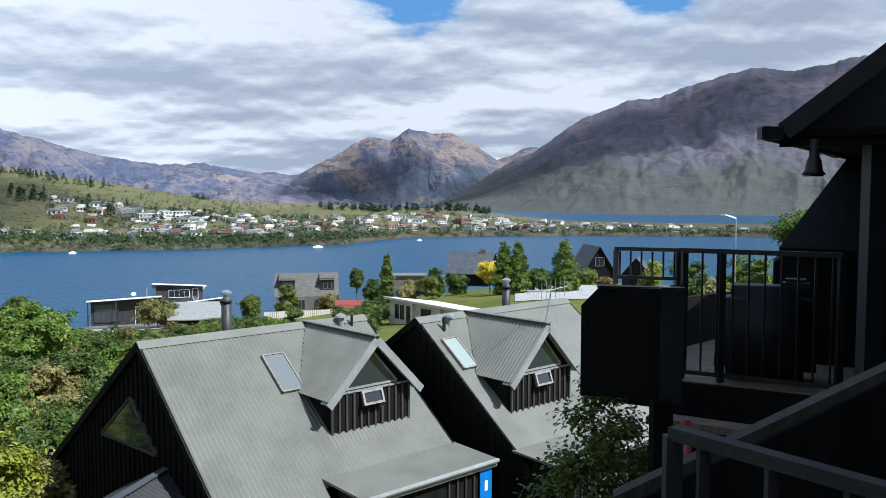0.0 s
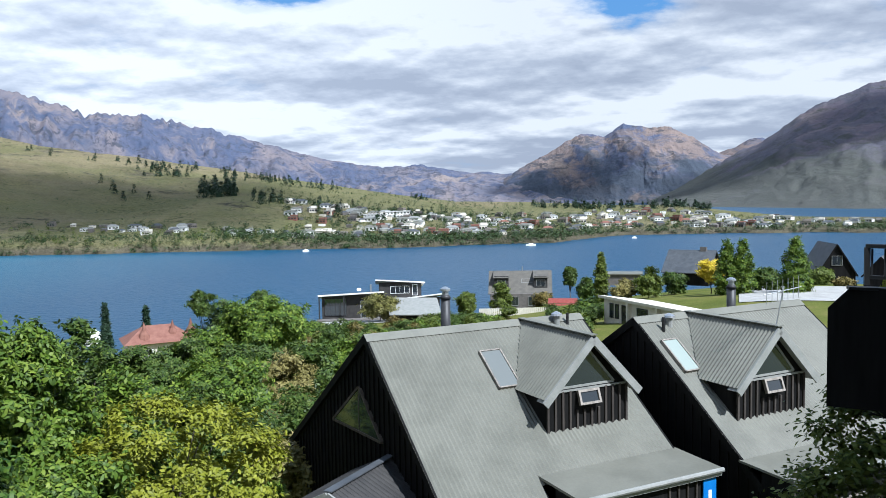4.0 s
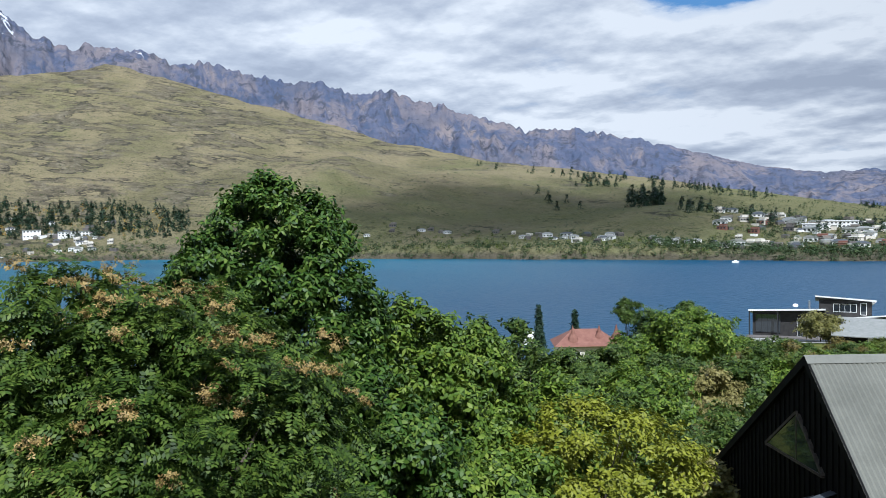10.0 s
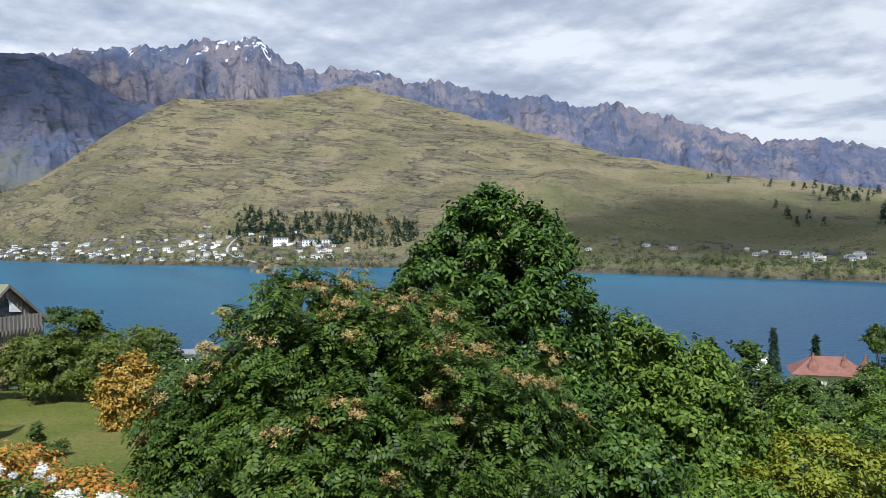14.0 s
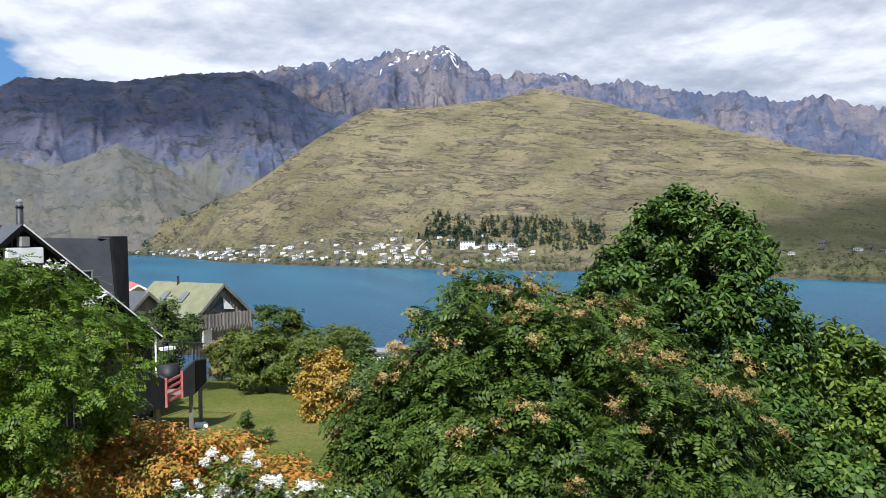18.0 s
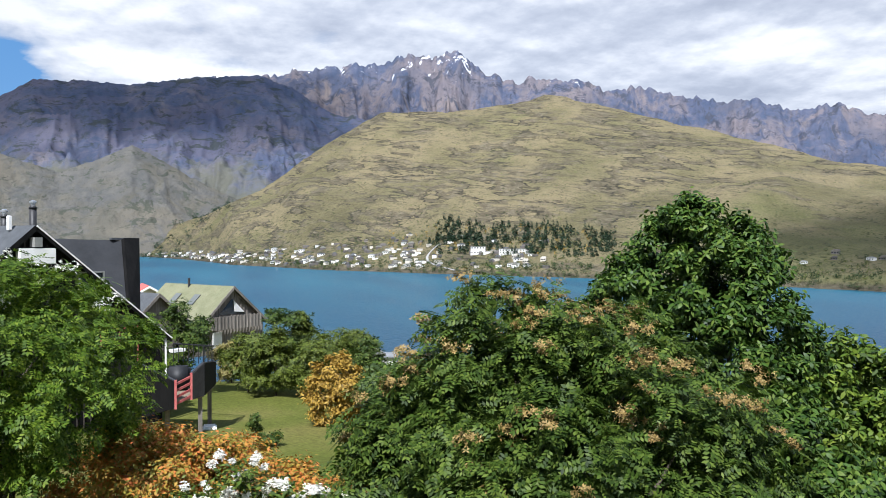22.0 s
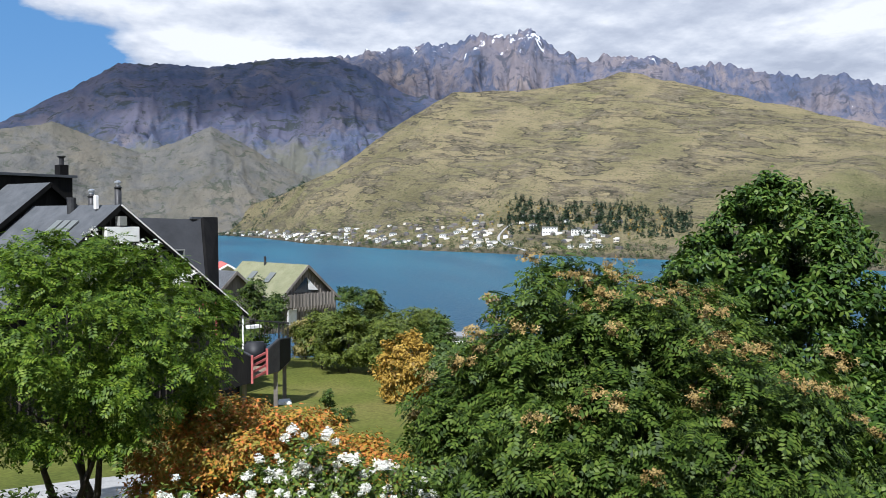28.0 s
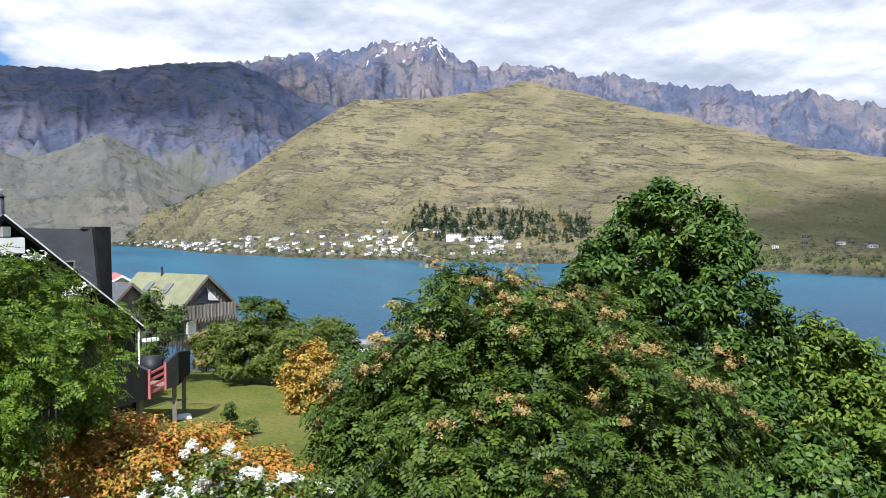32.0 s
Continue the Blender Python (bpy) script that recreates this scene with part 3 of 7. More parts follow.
M["roof_red"] = surface("red_roof", [(0.35, (0.40, 0.085, 0.075)), (0.65, (0.52, 0.14, 0.12))], scale=0.9, rough=0.7, grain=0.12)
M["roof_brick"] = surface("brick_red_roof", [(0.35, (0.155, 0.066, 0.048)), (0.65, (0.225, 0.108, 0.080))], scale=0.9, rough=0.8, grain=0.15)
M["trim"] = surface("grey_trim", [(0.35, (0.19, 0.195, 0.18)), (0.65, (0.25, 0.25, 0.235))], scale=2, rough=0.6, grain=0.1)
M["batten"] = surface("dark_brown_board", [(0.3, (0.026, 0.022, 0.019)), (0.7, (0.058, 0.05, 0.044))], scale=2.5, stretch=(1, 1, 0.15), rough=0.8, grain=0.3, rand=0.25, spec=0.2)
M["greywood"] = surface("weathered_grey_boards", [(0.3, (0.13, 0.115, 0.10)), (0.7, (0.24, 0.215, 0.19))], scale=1.5, stretch=(1, 1, 0.1), rough=0.9, grain=0.3, rand=0.3, spec=0.15)
M["metal"] = surface("galvanised_metal", [(0.35, (0.45, 0.46, 0.47)), (0.65, (0.6, 0.61, 0.62))], scale=3, rough=0.35, metal=0.8, grain=0.1)
M["flue"] = surface("black_flue_steel", [(0.35, (0.02, 0.02, 0.022)), (0.65, (0.04, 0.04, 0.042))], scale=3, rough=0.5, grain=0.2, spec=0.4)
M["charcoal"] = surface("charcoal_cladding", [(0.35, (0.026, 0.025, 0.025)), (0.65, (0.046, 0.043, 0.041))], scale=1.5, rough=0.8, grain=0.15)
M["roof_brown"] = surface("brown_grey_roof", [(0.35, (0.085, 0.08, 0.07)), (0.65, (0.12, 0.11, 0.095))], scale=1.2, rough=0.8, grain=0.15)
M["rail"] = surface("dark_rail_steel", [(0.35, (0.009, 0.0095, 0.01)), (0.65, (0.017, 0.0175, 0.018))], scale=4, rough=0.5, grain=0.2, spec=0.4)
M["rail_grey"] = surface("grey_painted_timber_rail", [(0.3, (0.020, 0.020, 0.020)), (0.7, (0.042, 0.041, 0.039))], scale=6, stretch=(1, 1, 1), rough=0.7, grain=0.25)
M["bluesign"] = surface("blue_sign", [(0.4, (0.012, 0.13, 0.42)), (0.6, (0.016, 0.16, 0.47))], scale=3, rough=0.5, grain=0.05)
M["redslat"] = surface("faded_red_boards", [(0.3, (0.30, 0.055, 0.055)), (0.7, (0.42, 0.13, 0.12))], scale=4, rough=0.7, grain=0.2, rand=0.2)
M["cream"] = surface("cream_render", [(0.35, (0.50, 0.46, 0.39)), (0.65, (0.60, 0.56, 0.48))], scale=1.5, rough=0.85, grain=0.1)
M["greywall"] = surface("grey_brown_cladding", [(0.35, (0.10, 0.09, 0.085)), (0.65, (0.15, 0.135, 0.125))], scale=1.5, rough=0.8, grain=0.15)
M["paving"] = surface("pale_paving", [(0.3, (0.25, 0.245, 0.23)), (0.7, (0.38, 0.37, 0.35))], scale=0.7, rough=0.9, grain=0.2, grain_scale=8, bump=0.01)
M["deck"] = surface("worn_deck_boards", [(0.3, (0.16, 0.12, 0.085)), (0.7, (0.27, 0.21, 0.15))], scale=2, stretch=(1, 6, 1), rough=0.8, grain=0.25, rand=0.2)
M["bark"] = surface("bark", [(0.3, (0.045, 0.036, 0.028)), (0.7, (0.11, 0.09, 0.07))], scale=6, stretch=(1, 1, 0.3), rough=0.95, bump=0.02, grain=0.35)
M["slategrey"] = surface("dark_grey_panel_side", [(0.3, (0.045, 0.048, 0.054)), (0.7, (0.062, 0.066, 0.074))], scale=2, stretch=(1, 1, 0.3), rough=0.7, grain=0.2)
M["cover"] = surface("dark_vinyl_cover", [(0.3, (0.010, 0.011, 0.013)), (0.7, (0.019, 0.020, 0.023))], scale=3, rough=0.55, bump=0.01, grain=0.2)
M["canvas"] = surface("blue_grey_canvas", [(0.3, (0.10, 0.12, 0.15)), (0.7, (0.15, 0.17, 0.20))], scale=3, rough=0.8, grain=0.15)


def glass_material(name, tint=(0.02, 0.025, 0.03)):
    m, n, l, b = mat(name)
    b.inputs["Base Color"].default_value = (*tint, 1)
    b.inputs["Roughness"].default_value = 0.06
    b.inputs["Specular IOR Level"].default_value = 0.9
    k = n.new("ShaderNodeTexNoise")
    k.inputs["Scale"].default_value = 1.3
    bp = n.new("ShaderNodeBump")
    bp.inputs["Strength"].default_value, bp.inputs["Distance"].default_value = 0.15, 0.02
    t = n.new("ShaderNodeTexCoord")
    l.new(t.outputs["Object"], k.inputs["Vector"])
    l.new(k.outputs["Fac"], bp.inputs["Height"])
    l.new(bp.outputs[0], b.inputs["Normal"])
    return m


M["glass"] = glass_material("window_glass")
M["skyglass"] = glass_material("grey_skylight_glass", (0.13, 0.14, 0.135))
M["skyglass"].node_tree.nodes["Principled BSDF"].inputs["Roughness"].default_value = 0.4
M["skyglass"].node_tree.nodes["Principled BSDF"].inputs["Specular IOR Level"].default_value = 0.3
M["skypale"] = glass_material("pale_skylight_glass", (0.25, 0.29, 0.265))
M["skypale"].node_tree.nodes["Principled BSDF"].inputs["Roughness"].default_value = 0.4
M["skypale"].node_tree.nodes["Principled BSDF"].inputs["Specular IOR Level"].default_value = 0.3


# ---- building helpers ----
def thing(name, m, label, category, group="", kind=""):
    ob = new(name)
    ob.empty_display_size = 0.2
    ob.matrix_basis = m
    return tagged(ob, label, category, group, kind)


def part(name, bm, material, parent, label="", soft=False):
    me = bpy.data.meshes.new(name)
    bm.normal_update()
    bm.to_mesh(me)
    bm.free()
    me.materials.append(material)
    if soft:
        me.polygons.foreach_set("use_smooth", [True] * len(me.polygons))
    ob = new(name, me)
    ob.parent = parent
    if label:
        ob["label"] = label
    return ob


def piece(name, like, parent, m):
    """Another object on the mesh of like."""
    ob = new(name, like.data)
    ob.parent = parent
    ob.matrix_basis = m
    return ob


def boxes(*specs, bevel=0.0):
    """A bmesh of boxes, each (x0, x1, y0, y1, z0, z1)."""
    bm = bmesh.new()
    for x0, x1, y0, y1, z0, z1 in specs:
        bmesh.ops.create_cube(bm, size=1, matrix=Matrix.Translation(((x0 + x1) / 2, (y0 + y1) / 2, (z0 + z1) / 2)) @ Matrix.Diagonal((x1 - x0, y1 - y0, z1 - z0, 1)))
    if bevel:
        bmesh.ops.bevel(bm, geom=bm.edges[:], offset=bevel, segments=2, affect="EDGES")
    return bm


def beam(a, b, w, h, up=(0, 0, 1)):
    """A bar from a to b, w wide and h high."""
    a, b = Vector(a), Vector(b)
    d = (b - a)
    x = d.normalized()
    y = Vector(up).cross(x).normalized()
    z = x.cross(y)
    m = Matrix((x, y, z)).transposed().to_4x4()
    bm = bmesh.new()
    bmesh.ops.create_cube(bm, size=1, matrix=Matrix.Translation((a + b) / 2) @ m @ Matrix.Diagonal((d.length, w, h, 1)))
    return bm


def join(*bms):
    out = bmesh.new()
    for b in bms:
        me = bpy.data.meshes.new("tmp")
        b.to_mesh(me)
        out.from_mesh(me)
        b.free()
        bpy.data.meshes.remove(me)
    return out


def tube(pts, radii, sides=8, cap=True):
    """A round bar through pts."""
    bm = bmesh.new()
    rings = []
    pts = [Vector(p) for p in pts]
    for i, p in enumerate(pts):
        d = (pts[min(i + 1, len(pts) - 1)] - pts[max(i - 1, 0)]).normalized()
        q = d.to_track_quat("Z", "Y")
        r = radii[i] if isinstance(radii, (list, tuple)) else radii
        rings.append([bm.verts.new(p + q @ Vector((r * math.cos(math.tau * k / sides), r * math.sin(math.tau * k / sides), 0))) for k in range(sides)])
    for a, b in zip(rings, rings[1:]):
        for k in range(sides):
            bm.faces.new((a[k], a[(k + 1) % sides], b[(k + 1) % sides], b[k]))
    if cap:
        bm.faces.new(rings[0][::-1]), bm.faces.new(rings[-1])
    return bm


def slab(corners, thick, normal=None):
    """A flat plate of that thickness on its outline (corners in order), thickened against its normal."""
    bm = bmesh.new()
    cs = [Vector(c) for c in corners]
    n = Vector(normal) if normal else (cs[1] - cs[0]).cross(cs[2] - cs[0]).normalized()
    top = [bm.verts.new(c) for c in cs]
    low = [bm.verts.new(c - n * thick) for c in cs]
    bm.faces.new(top), bm.faces.new(low[::-1])
    for i in range(len(cs)):
        j = (i + 1) % len(cs)
        bm.faces.new((top[j], top[i], low[i], low[j]))
    bmesh.ops.recalc_face_normals(bm, faces=bm.faces[:])
    return bm


def corrugated(o, across, down, width, length, pitch=0.12, depth=0.032, skew0=0.0, skew1=0.0):
    """Wavy steel sheet: o its upper corner, across and down unit vectors; skew0 and skew1 slant its two sides (change of across by length)."""
    o, across, down = Vector(o), Vector(across), Vector(down)
    n = across.cross(down).normalized()
    if n.z < 0:
        n = -n
    bm = bmesh.new()
    count = int(width / pitch * 4)
    last = None
    for i in range(count + 1):
        x = width * i / count
        h = depth * 0.5 * math.cos(math.tau * x / pitch)
        lo = 0.0
        hi = length
        if skew0 and x < skew0:
            hi = length * x / skew0
        if skew1 and x > width - skew1:
            hi = length * (width - x) / skew1
        a = bm.verts.new(o + across * x + down * lo + n * h)
        b = bm.verts.new(o + across * x + down * max(hi, 0.002) + n * h)
        if last:
            bm.faces.new((last[0], a, b, last[1]))
        last = (a, b)
    bmesh.ops.recalc_face_normals(bm, faces=bm.faces[:])
    return bm


def frame_bars(w, h, t, d):
    """A rectangular frame of bars t wide, d deep, in the xz plane from (0, 0) to (w, h)."""
    return boxes((0, w, -d / 2, d / 2, 0, t), (0, w, -d / 2, d / 2, h - t, h), (0, t, -d / 2, d / 2, t, h - t), (w - t, w, -d / 2, d / 2, t, h - t))


def window(parent, m, w, h, mullions=0, material=None, trim=None, name="window"):
    fr = part(name, frame_bars(w, h, 0.06, 0.09), trim or M["trim"], parent)
    fr.matrix_basis = m
    n = mullions + 1
    for i in range(n):
        x0, x1 = 0.06 + (w - 0.12) * i / n, 0.06 + (w - 0.12) * (i + 1) / n
        pane = part("pane", boxes((x0 + 0.012, x1 - 0.012, -0.008, 0.008, 0.06, h - 0.06)), material or M["glass"], fr)
        if i:
            part("mullion", boxes((x0 - 0.018, x0 + 0.018, -0.03, 0.03, 0.06, h - 0.06)), trim or M["trim"], fr)
    return fr


def battens(parent, like, spots):
    for m in spots:
        piece("batten", like, parent, m)


# ---- townhouses ----
def townhouse(m, mirror, label, seed, fore=True):
    """Black board-and-batten house with a steep grey steel roof, one dormer and a flat porch roof. Local x along the ridge, -y to the front, z = 0 at the ridge."""
    L, PF, PB = 6.9, radians(37), radians(33)
    house = thing("townhouse", m, label, "house", "row of townhouses")

    def X(u):
        return L - u if mirror else u

    def bx(u0, u1, y0, y1, z0, z1):
        a, b = sorted((X(u0), X(u1)))
        return (a, b, y0, y1, z0, z1)

    tf, tb = math.tan(PF), math.tan(PB)
    vf, vb = 4.9, 7.4
    # front and back roof sheets
    down_f, down_b = Vector((0, -math.cos(PF), -math.sin(PF))), Vector((0, math.cos(PB), -math.sin(PB)))
    # the front sheet runs to full depth on the open side and stops at the porch elsewhere
    o0, o1 = sorted((X(0), X(2.7)))
    p0, p1 = sorted((X(2.7), X(L)))
    ln = 4.2 / math.cos(PF)
    part("roof", corrugated((0, 0, 0), (1, 0, 0), down_f, L, ln), M["roof"], house, "grey-green corrugated steel roof slope")
    part("roof", corrugated(Vector((o0, 0, 0)) + down_f * ln, (1, 0, 0), down_f, o1 - o0, 1.3), M["roof"], house, "grey-green corrugated steel roof slope")
    part("roof", corrugated((0, 0, 0), (1, 0, 0), down_b, L, vb / math.cos(PB)), M["roof"], house)
    part("ridge_cap", join(beam((0, -0.12, -0.07), (L, -0.12, -0.07), 0.26, 0.02, (0, -math.sin(PF), math.cos(PF))), beam((0, 0.12, -0.06), (L, 0.12, -0.06), 0.26, 0.02, (0, math.sin(PB), math.cos(PB)))), M["roof"], house)
    part("roof_deck", join(slab([(0.02, 0, -0.04), (0.02, -4.1, -0.04 - 4.1 * tf), (L - 0.02, -4.1, -0.04 - 4.1 * tf), (L - 0.02, 0, -0.04)], 0.12),
                           slab([(o0 + 0.02, -4.1, -0.04 - 4.1 * tf), (o0 + 0.02, -vf, -0.04 - vf * tf), (o1 - 0.02, -vf, -0.04 - vf * tf), (o1 - 0.02, -4.1, -0.04 - 4.1 * tf)], 0.12),
                           slab([(0.02, 0, -0.04), (L - 0.02, 0, -0.04), (L - 0.02, vb, -0.04 - vb * tb), (0.02, vb, -0.04 - vb * tb)], 0.12)), M["black"], house)
    # end walls
    for x0, x1 in ((0.12, 0.3), (L - 0.3, L - 0.12)):
        bm = bmesh.new()
        prof = [(0, -0.1), (-4.6, -0.1 - 4.6 * tf), (-4.6, -7.0), (6.9, -7.0), (6.9, -0.1 - 6.9 * tb)]
        va = [bm.verts.new((x0, y, z)) for y, z in prof]
        vc = [bm.verts.new((x1, y, z)) for y, z in prof]
        bm.faces.new(va), bm.faces.new(vc[::-1])
        for i in range(5):
            bm.faces.new((va[i], vc[i], vc[(i + 1) % 5], va[(i + 1) % 5]))
        bmesh.ops.recalc_face_normals(bm, faces=bm.faces[:])
        part("wall", bm, M["black"], house, "black-stained board gable wall")
    part("wall", boxes((0.3, L - 0.3, -4.6, -4.42, -7.0, -3.6)), M["black"], house)
    part("wall", boxes((0.3, L - 0.3, 6.72, 6.9, -7.0, -4.7)), M["black"], house)
    # barge boards
    for x in (0.03, L - 0.03):
        part("barge_board", join(beam((x, 0.0, -0.1), (x, -vf, -0.1 - vf * tf), 0.05, 0.2), beam((x, 0.0, -0.1), (x, vb, -0.1 - vb * tb), 0.05, 0.2)), M["black"], house)
    # battens on the open gable, black to paint in its shade
    gx = 0.1
    like = None
    for i in range(36):
        y = -4.4 + i * 0.31
        top = -0.28 - (abs(y) * tf if y < 0 else y * tb)
        bt = part("batten", boxes((gx - 0.02, gx + 0.02, y - 0.022, y + 0.022, -6.9, top)), M["black"], house)
    # triangular gable window in two panes
    if not mirror:
        wx = 0.085
        ring = [Vector((wx, 0.62, -1.5)), Vector((wx, 2.75, -2.88)), Vector((wx, -0.88, -2.62))]
        tri = part("window", join(*[beam(ring[i], ring[(i + 1) % 3], 0.07, 0.09, (1, 0, 0)) for i in range(3)]), M["bark"], house, "triangular dark timber window frame")
        part("mullion", beam((wx, 0.62, -1.5), (wx, 0.64, -2.75), 0.05, 0.06, (1, 0, 0)), M["bark"], tri)
        part("pane", slab([(wx - 0.01, 0.60, -1.56), (wx - 0.01, -0.80, -2.60), (wx - 0.01, 0.62, -2.70)], 0.015), M["glass"], tri)
        part("pane", slab([(wx - 0.01, 0.66, -1.56), (wx - 0.01, 0.68, -2.72), (wx - 0.01, 2.62, -2.84)], 0.015), M["glass"], tri)
        window(house, Matrix.Translation((0.07, 6.3, -5.9)) @ Matrix.Rotation(radians(-90), 4, "Z"), 1.1, 0.8, 1)
    # skylights
    for u0, u1, s0, s1, pane in ((2.93, 3.6, 1.06, 2.38, "skyglass"), (6.02, 6.6, 1.0, 2.2, "skypale")):
        a, b = sorted((X(u0), X(u1)))
        sm = Matrix.Translation((a, -s0 * math.cos(PF), -s0 * math.sin(PF) + 0.02)) @ Matrix.Rotation(PF, 4, "X")
        sk = part("skylight", boxes((0, b - a, -0.04, 0.0, -0.02, 0.07), (0, b - a, -(s1 - s0), -(s1 - s0) + 0.04, -0.02, 0.07), (0, 0.04, -(s1 - s0), 0, -0.02, 0.07), (b - a - 0.04, b - a, -(s1 - s0), 0, -0.02, 0.07)), M["greywood"], house, "weathered skylight frame")
        sk.matrix_basis = sm
        part("pane", boxes((0.04, b - a - 0.04, -(s1 - s0) + 0.04, -0.04, 0.02, 0.045)), M[pane], sk)
    # dormer
    cu, hw, yf, zt, ze, zb = X(4.84), 1.26, -3.08, 0.02, -1.3, -2.36
    ep = (zt - ze + 0.1) / (hw + 0.15)
    sl = math.hypot(hw + 0.2, (hw + 0.2) * ep)
    part("dormer_cheek", boxes((cu - hw, cu - hw + 0.1, yf, -1.5, zb, ze)), M["black"], house)
    part("dormer_cheek", boxes((cu + hw - 0.1, cu + hw, yf, -1.5, zb, ze)), M["black"], house)
    bm = bmesh.new()
    vs = [bm.verts.new(v) for v in ((cu - hw, yf, zb), (cu + hw, yf, zb), (cu + hw, yf, ze), (cu, yf, zt - 0.12), (cu - hw, yf, ze))]
    vs2 = [bm.verts.new((v.co.x, yf + 0.12, v.co.z)) for v in vs]
    bm.faces.new(vs), bm.faces.new(vs2[::-1])
    for i in range(5):
        bm.faces.new((vs[i], vs2[i], vs2[(i + 1) % 5], vs[(i + 1) % 5]))
    bmesh.ops.recalc_face_normals(bm, faces=bm.faces[:])
    part("dormer_front", bm, M["black"], house)
    for s in (-1, 1):
        d = Vector((s * (hw + 0.2), 0, -(hw + 0.2) * ep)).normalized()
        sheet_ = corrugated((cu, yf - 0.3, zt), (0, 1, 0), d, 3.36, sl, skew1=(sl * abs(d.z)) / tf)
        part("dormer_roof", sheet_, M["roof"], house, "small corrugated dormer roof")
        part("dormer_barge", beam((cu, yf - 0.28, zt - 0.1), (cu + s * (hw + 0.22), yf - 0.28, zt - 0.1 - (hw + 0.22) * ep), 0.05, 0.2, (0, 0, 1)), M["trim"], house, "grey-green barge board")
        part("dormer_soffit", slab([(cu, yf - 0.27, zt - 0.1), (cu + s * (hw + 0.2), yf - 0.27, zt - 0.1 - (hw + 0.2) * ep), (cu + s * (hw + 0.2), yf + 0.1, zt - 0.1 - (hw + 0.2) * ep), (cu, yf + 0.1, zt - 0.1)], 0.03), M["trim"], house)
    part("dormer_ridge", beam((cu, yf - 0.3, zt + 0.015), (cu, 0, zt + 0.015), 0.2, 0.025), M["roof"], house)
    part("dormer_flashing", join(boxes((cu - hw - 0.1, cu + hw + 0.1, -0.42, 0.0, -0.01, 0.012))), M["roof"], house).matrix_basis = Matrix.Translation((0, yf + 0.02, zb + 0.03)) @ Matrix.Rotation(PF, 4, "X")
    like = None
    for i in range(12):
        x = cu - hw + 0.03 + i * (2 * hw - 0.06) / 11
        top = -1.36 if abs(x - cu) > 0.06 else -1.36
        if abs(x - cu) < 0.42:
            spots = ((zb, -1.88),)
        else:
            spots = ((zb, top),)
        for z0, z1 in spots:
            part("batten", boxes((x - 0.03, x + 0.03, yf - 0.055, yf, z0, z1)), M["batten"], house)
    part("board_panel", boxes((cu - hw, cu + hw, yf - 0.012, yf - 0.001, zb, -1.36)), M["black"], house)
    part("dormer_sill", boxes((cu - hw, cu + hw, yf - 0.05, yf, -1.38, -1.33)), M["trim"], house)
    # triangular dormer glass and its opening sash below
    ring = [(cu - 0.82, yf - 0.02, -1.27), (cu, yf - 0.02, -0.36), (cu + 0.82, yf - 0.02, -1.27)]
    tri = part("dormer_window", join(*[beam(ring[i], ring[(i + 1) % 3], 0.06, 0.05, (0, 1, 0)) for i in range(3)]), M["trim"], house)
    part("pane", slab([(cu - 0.74, yf - 0.03, -1.24), (cu + 0.74, yf - 0.03, -1.24), (cu, yf - 0.03, -0.42)], 0.012), M["glass"], tri)
    tilt = Matrix.Translation((cu - 0.36, yf - 0.05, -1.36)) @ Matrix.Rotation(radians(-20), 4, "X") @ Matrix.Translation((0, 0, -0.40))
    window(house, tilt, 0.66, 0.38, 0, trim=M["greywood"], name="open_sash")
    # porch with a nearly flat roof
    pu0, pu1 = sorted((X(2.72), X(6.95)))
    part("porch_roof", slab([(pu0, -5.55, -3.06), (pu1, -5.55, -3.06), (pu1, -3.95, -3.0), (pu0, -3.95, -3.0)], 0.06), M["roof"], house, "flat grey steel porch roof")
    part("gutter", join(tube([(pu0, -5.6, -3.1), (pu1, -5.6, -3.1)], 0.06, 8), boxes((pu0, pu1, -5.56, -5.52, -3.26, -3.08))), M["trim"], house)
    part("wall", boxes((pu0 + 0.05, pu1 - 0.05, -5.42, -5.3, -7.0, -3.12)), M["black"], house)
    for x in (pu0 + 0.05, pu1 - 0.17):
        part("wall", boxes((x, x + 0.12, -5.3, -4.6, -7.0, -3.12)), M["black"], house)
    for i in range(15):
        x = pu0 + 0.15 + i * (pu1 - pu0 - 0.3) / 14
        if X(4.5) - 0.8 < x < X(4.5) + 0.8:
            continue
        part("batten", boxes((x - 0.024, x + 0.024, -5.47, -5.42, -7.0, -3.28)), M["batten"], house)
    wx0 = X(4.5) - 0.75
    wp = window(house, Matrix.Translation((wx0, -5.44, -5.9)), 1.5, 2.1, 1, trim=M["greywood"], name="porch_window")
    part("curtain", boxes(*[(0.95 + k * 0.05, 0.985 + k * 0.05, 0.03, 0.06, 0.1, 2.0) for k in range(4)]), M["white"], wp)
    return house


TH = 42.0
U = Vector((math.cos(radians(TH)), math.sin(radians(TH)), 0))
V = Vector((U.y, -U.x, 0))
APEX = Vector((-7.45, 19.7, H - 3.6))
ROW = Matrix.Translation(APEX) @ Matrix.Rotation(radians(TH), 4, "Z")
APEX2 = APEX + U * 7.62 + V * 1.55
ROW2 = Matrix.Translation(APEX2) @ Matrix.Rotation(radians(TH), 4, "Z")
house_a = townhouse(ROW, False, "black timber townhouse with grey corrugated steel roof and dormer", 1)
house_b = townhouse(ROW2, True, "black timber townhouse with pale skylight beside its dormer", 2)


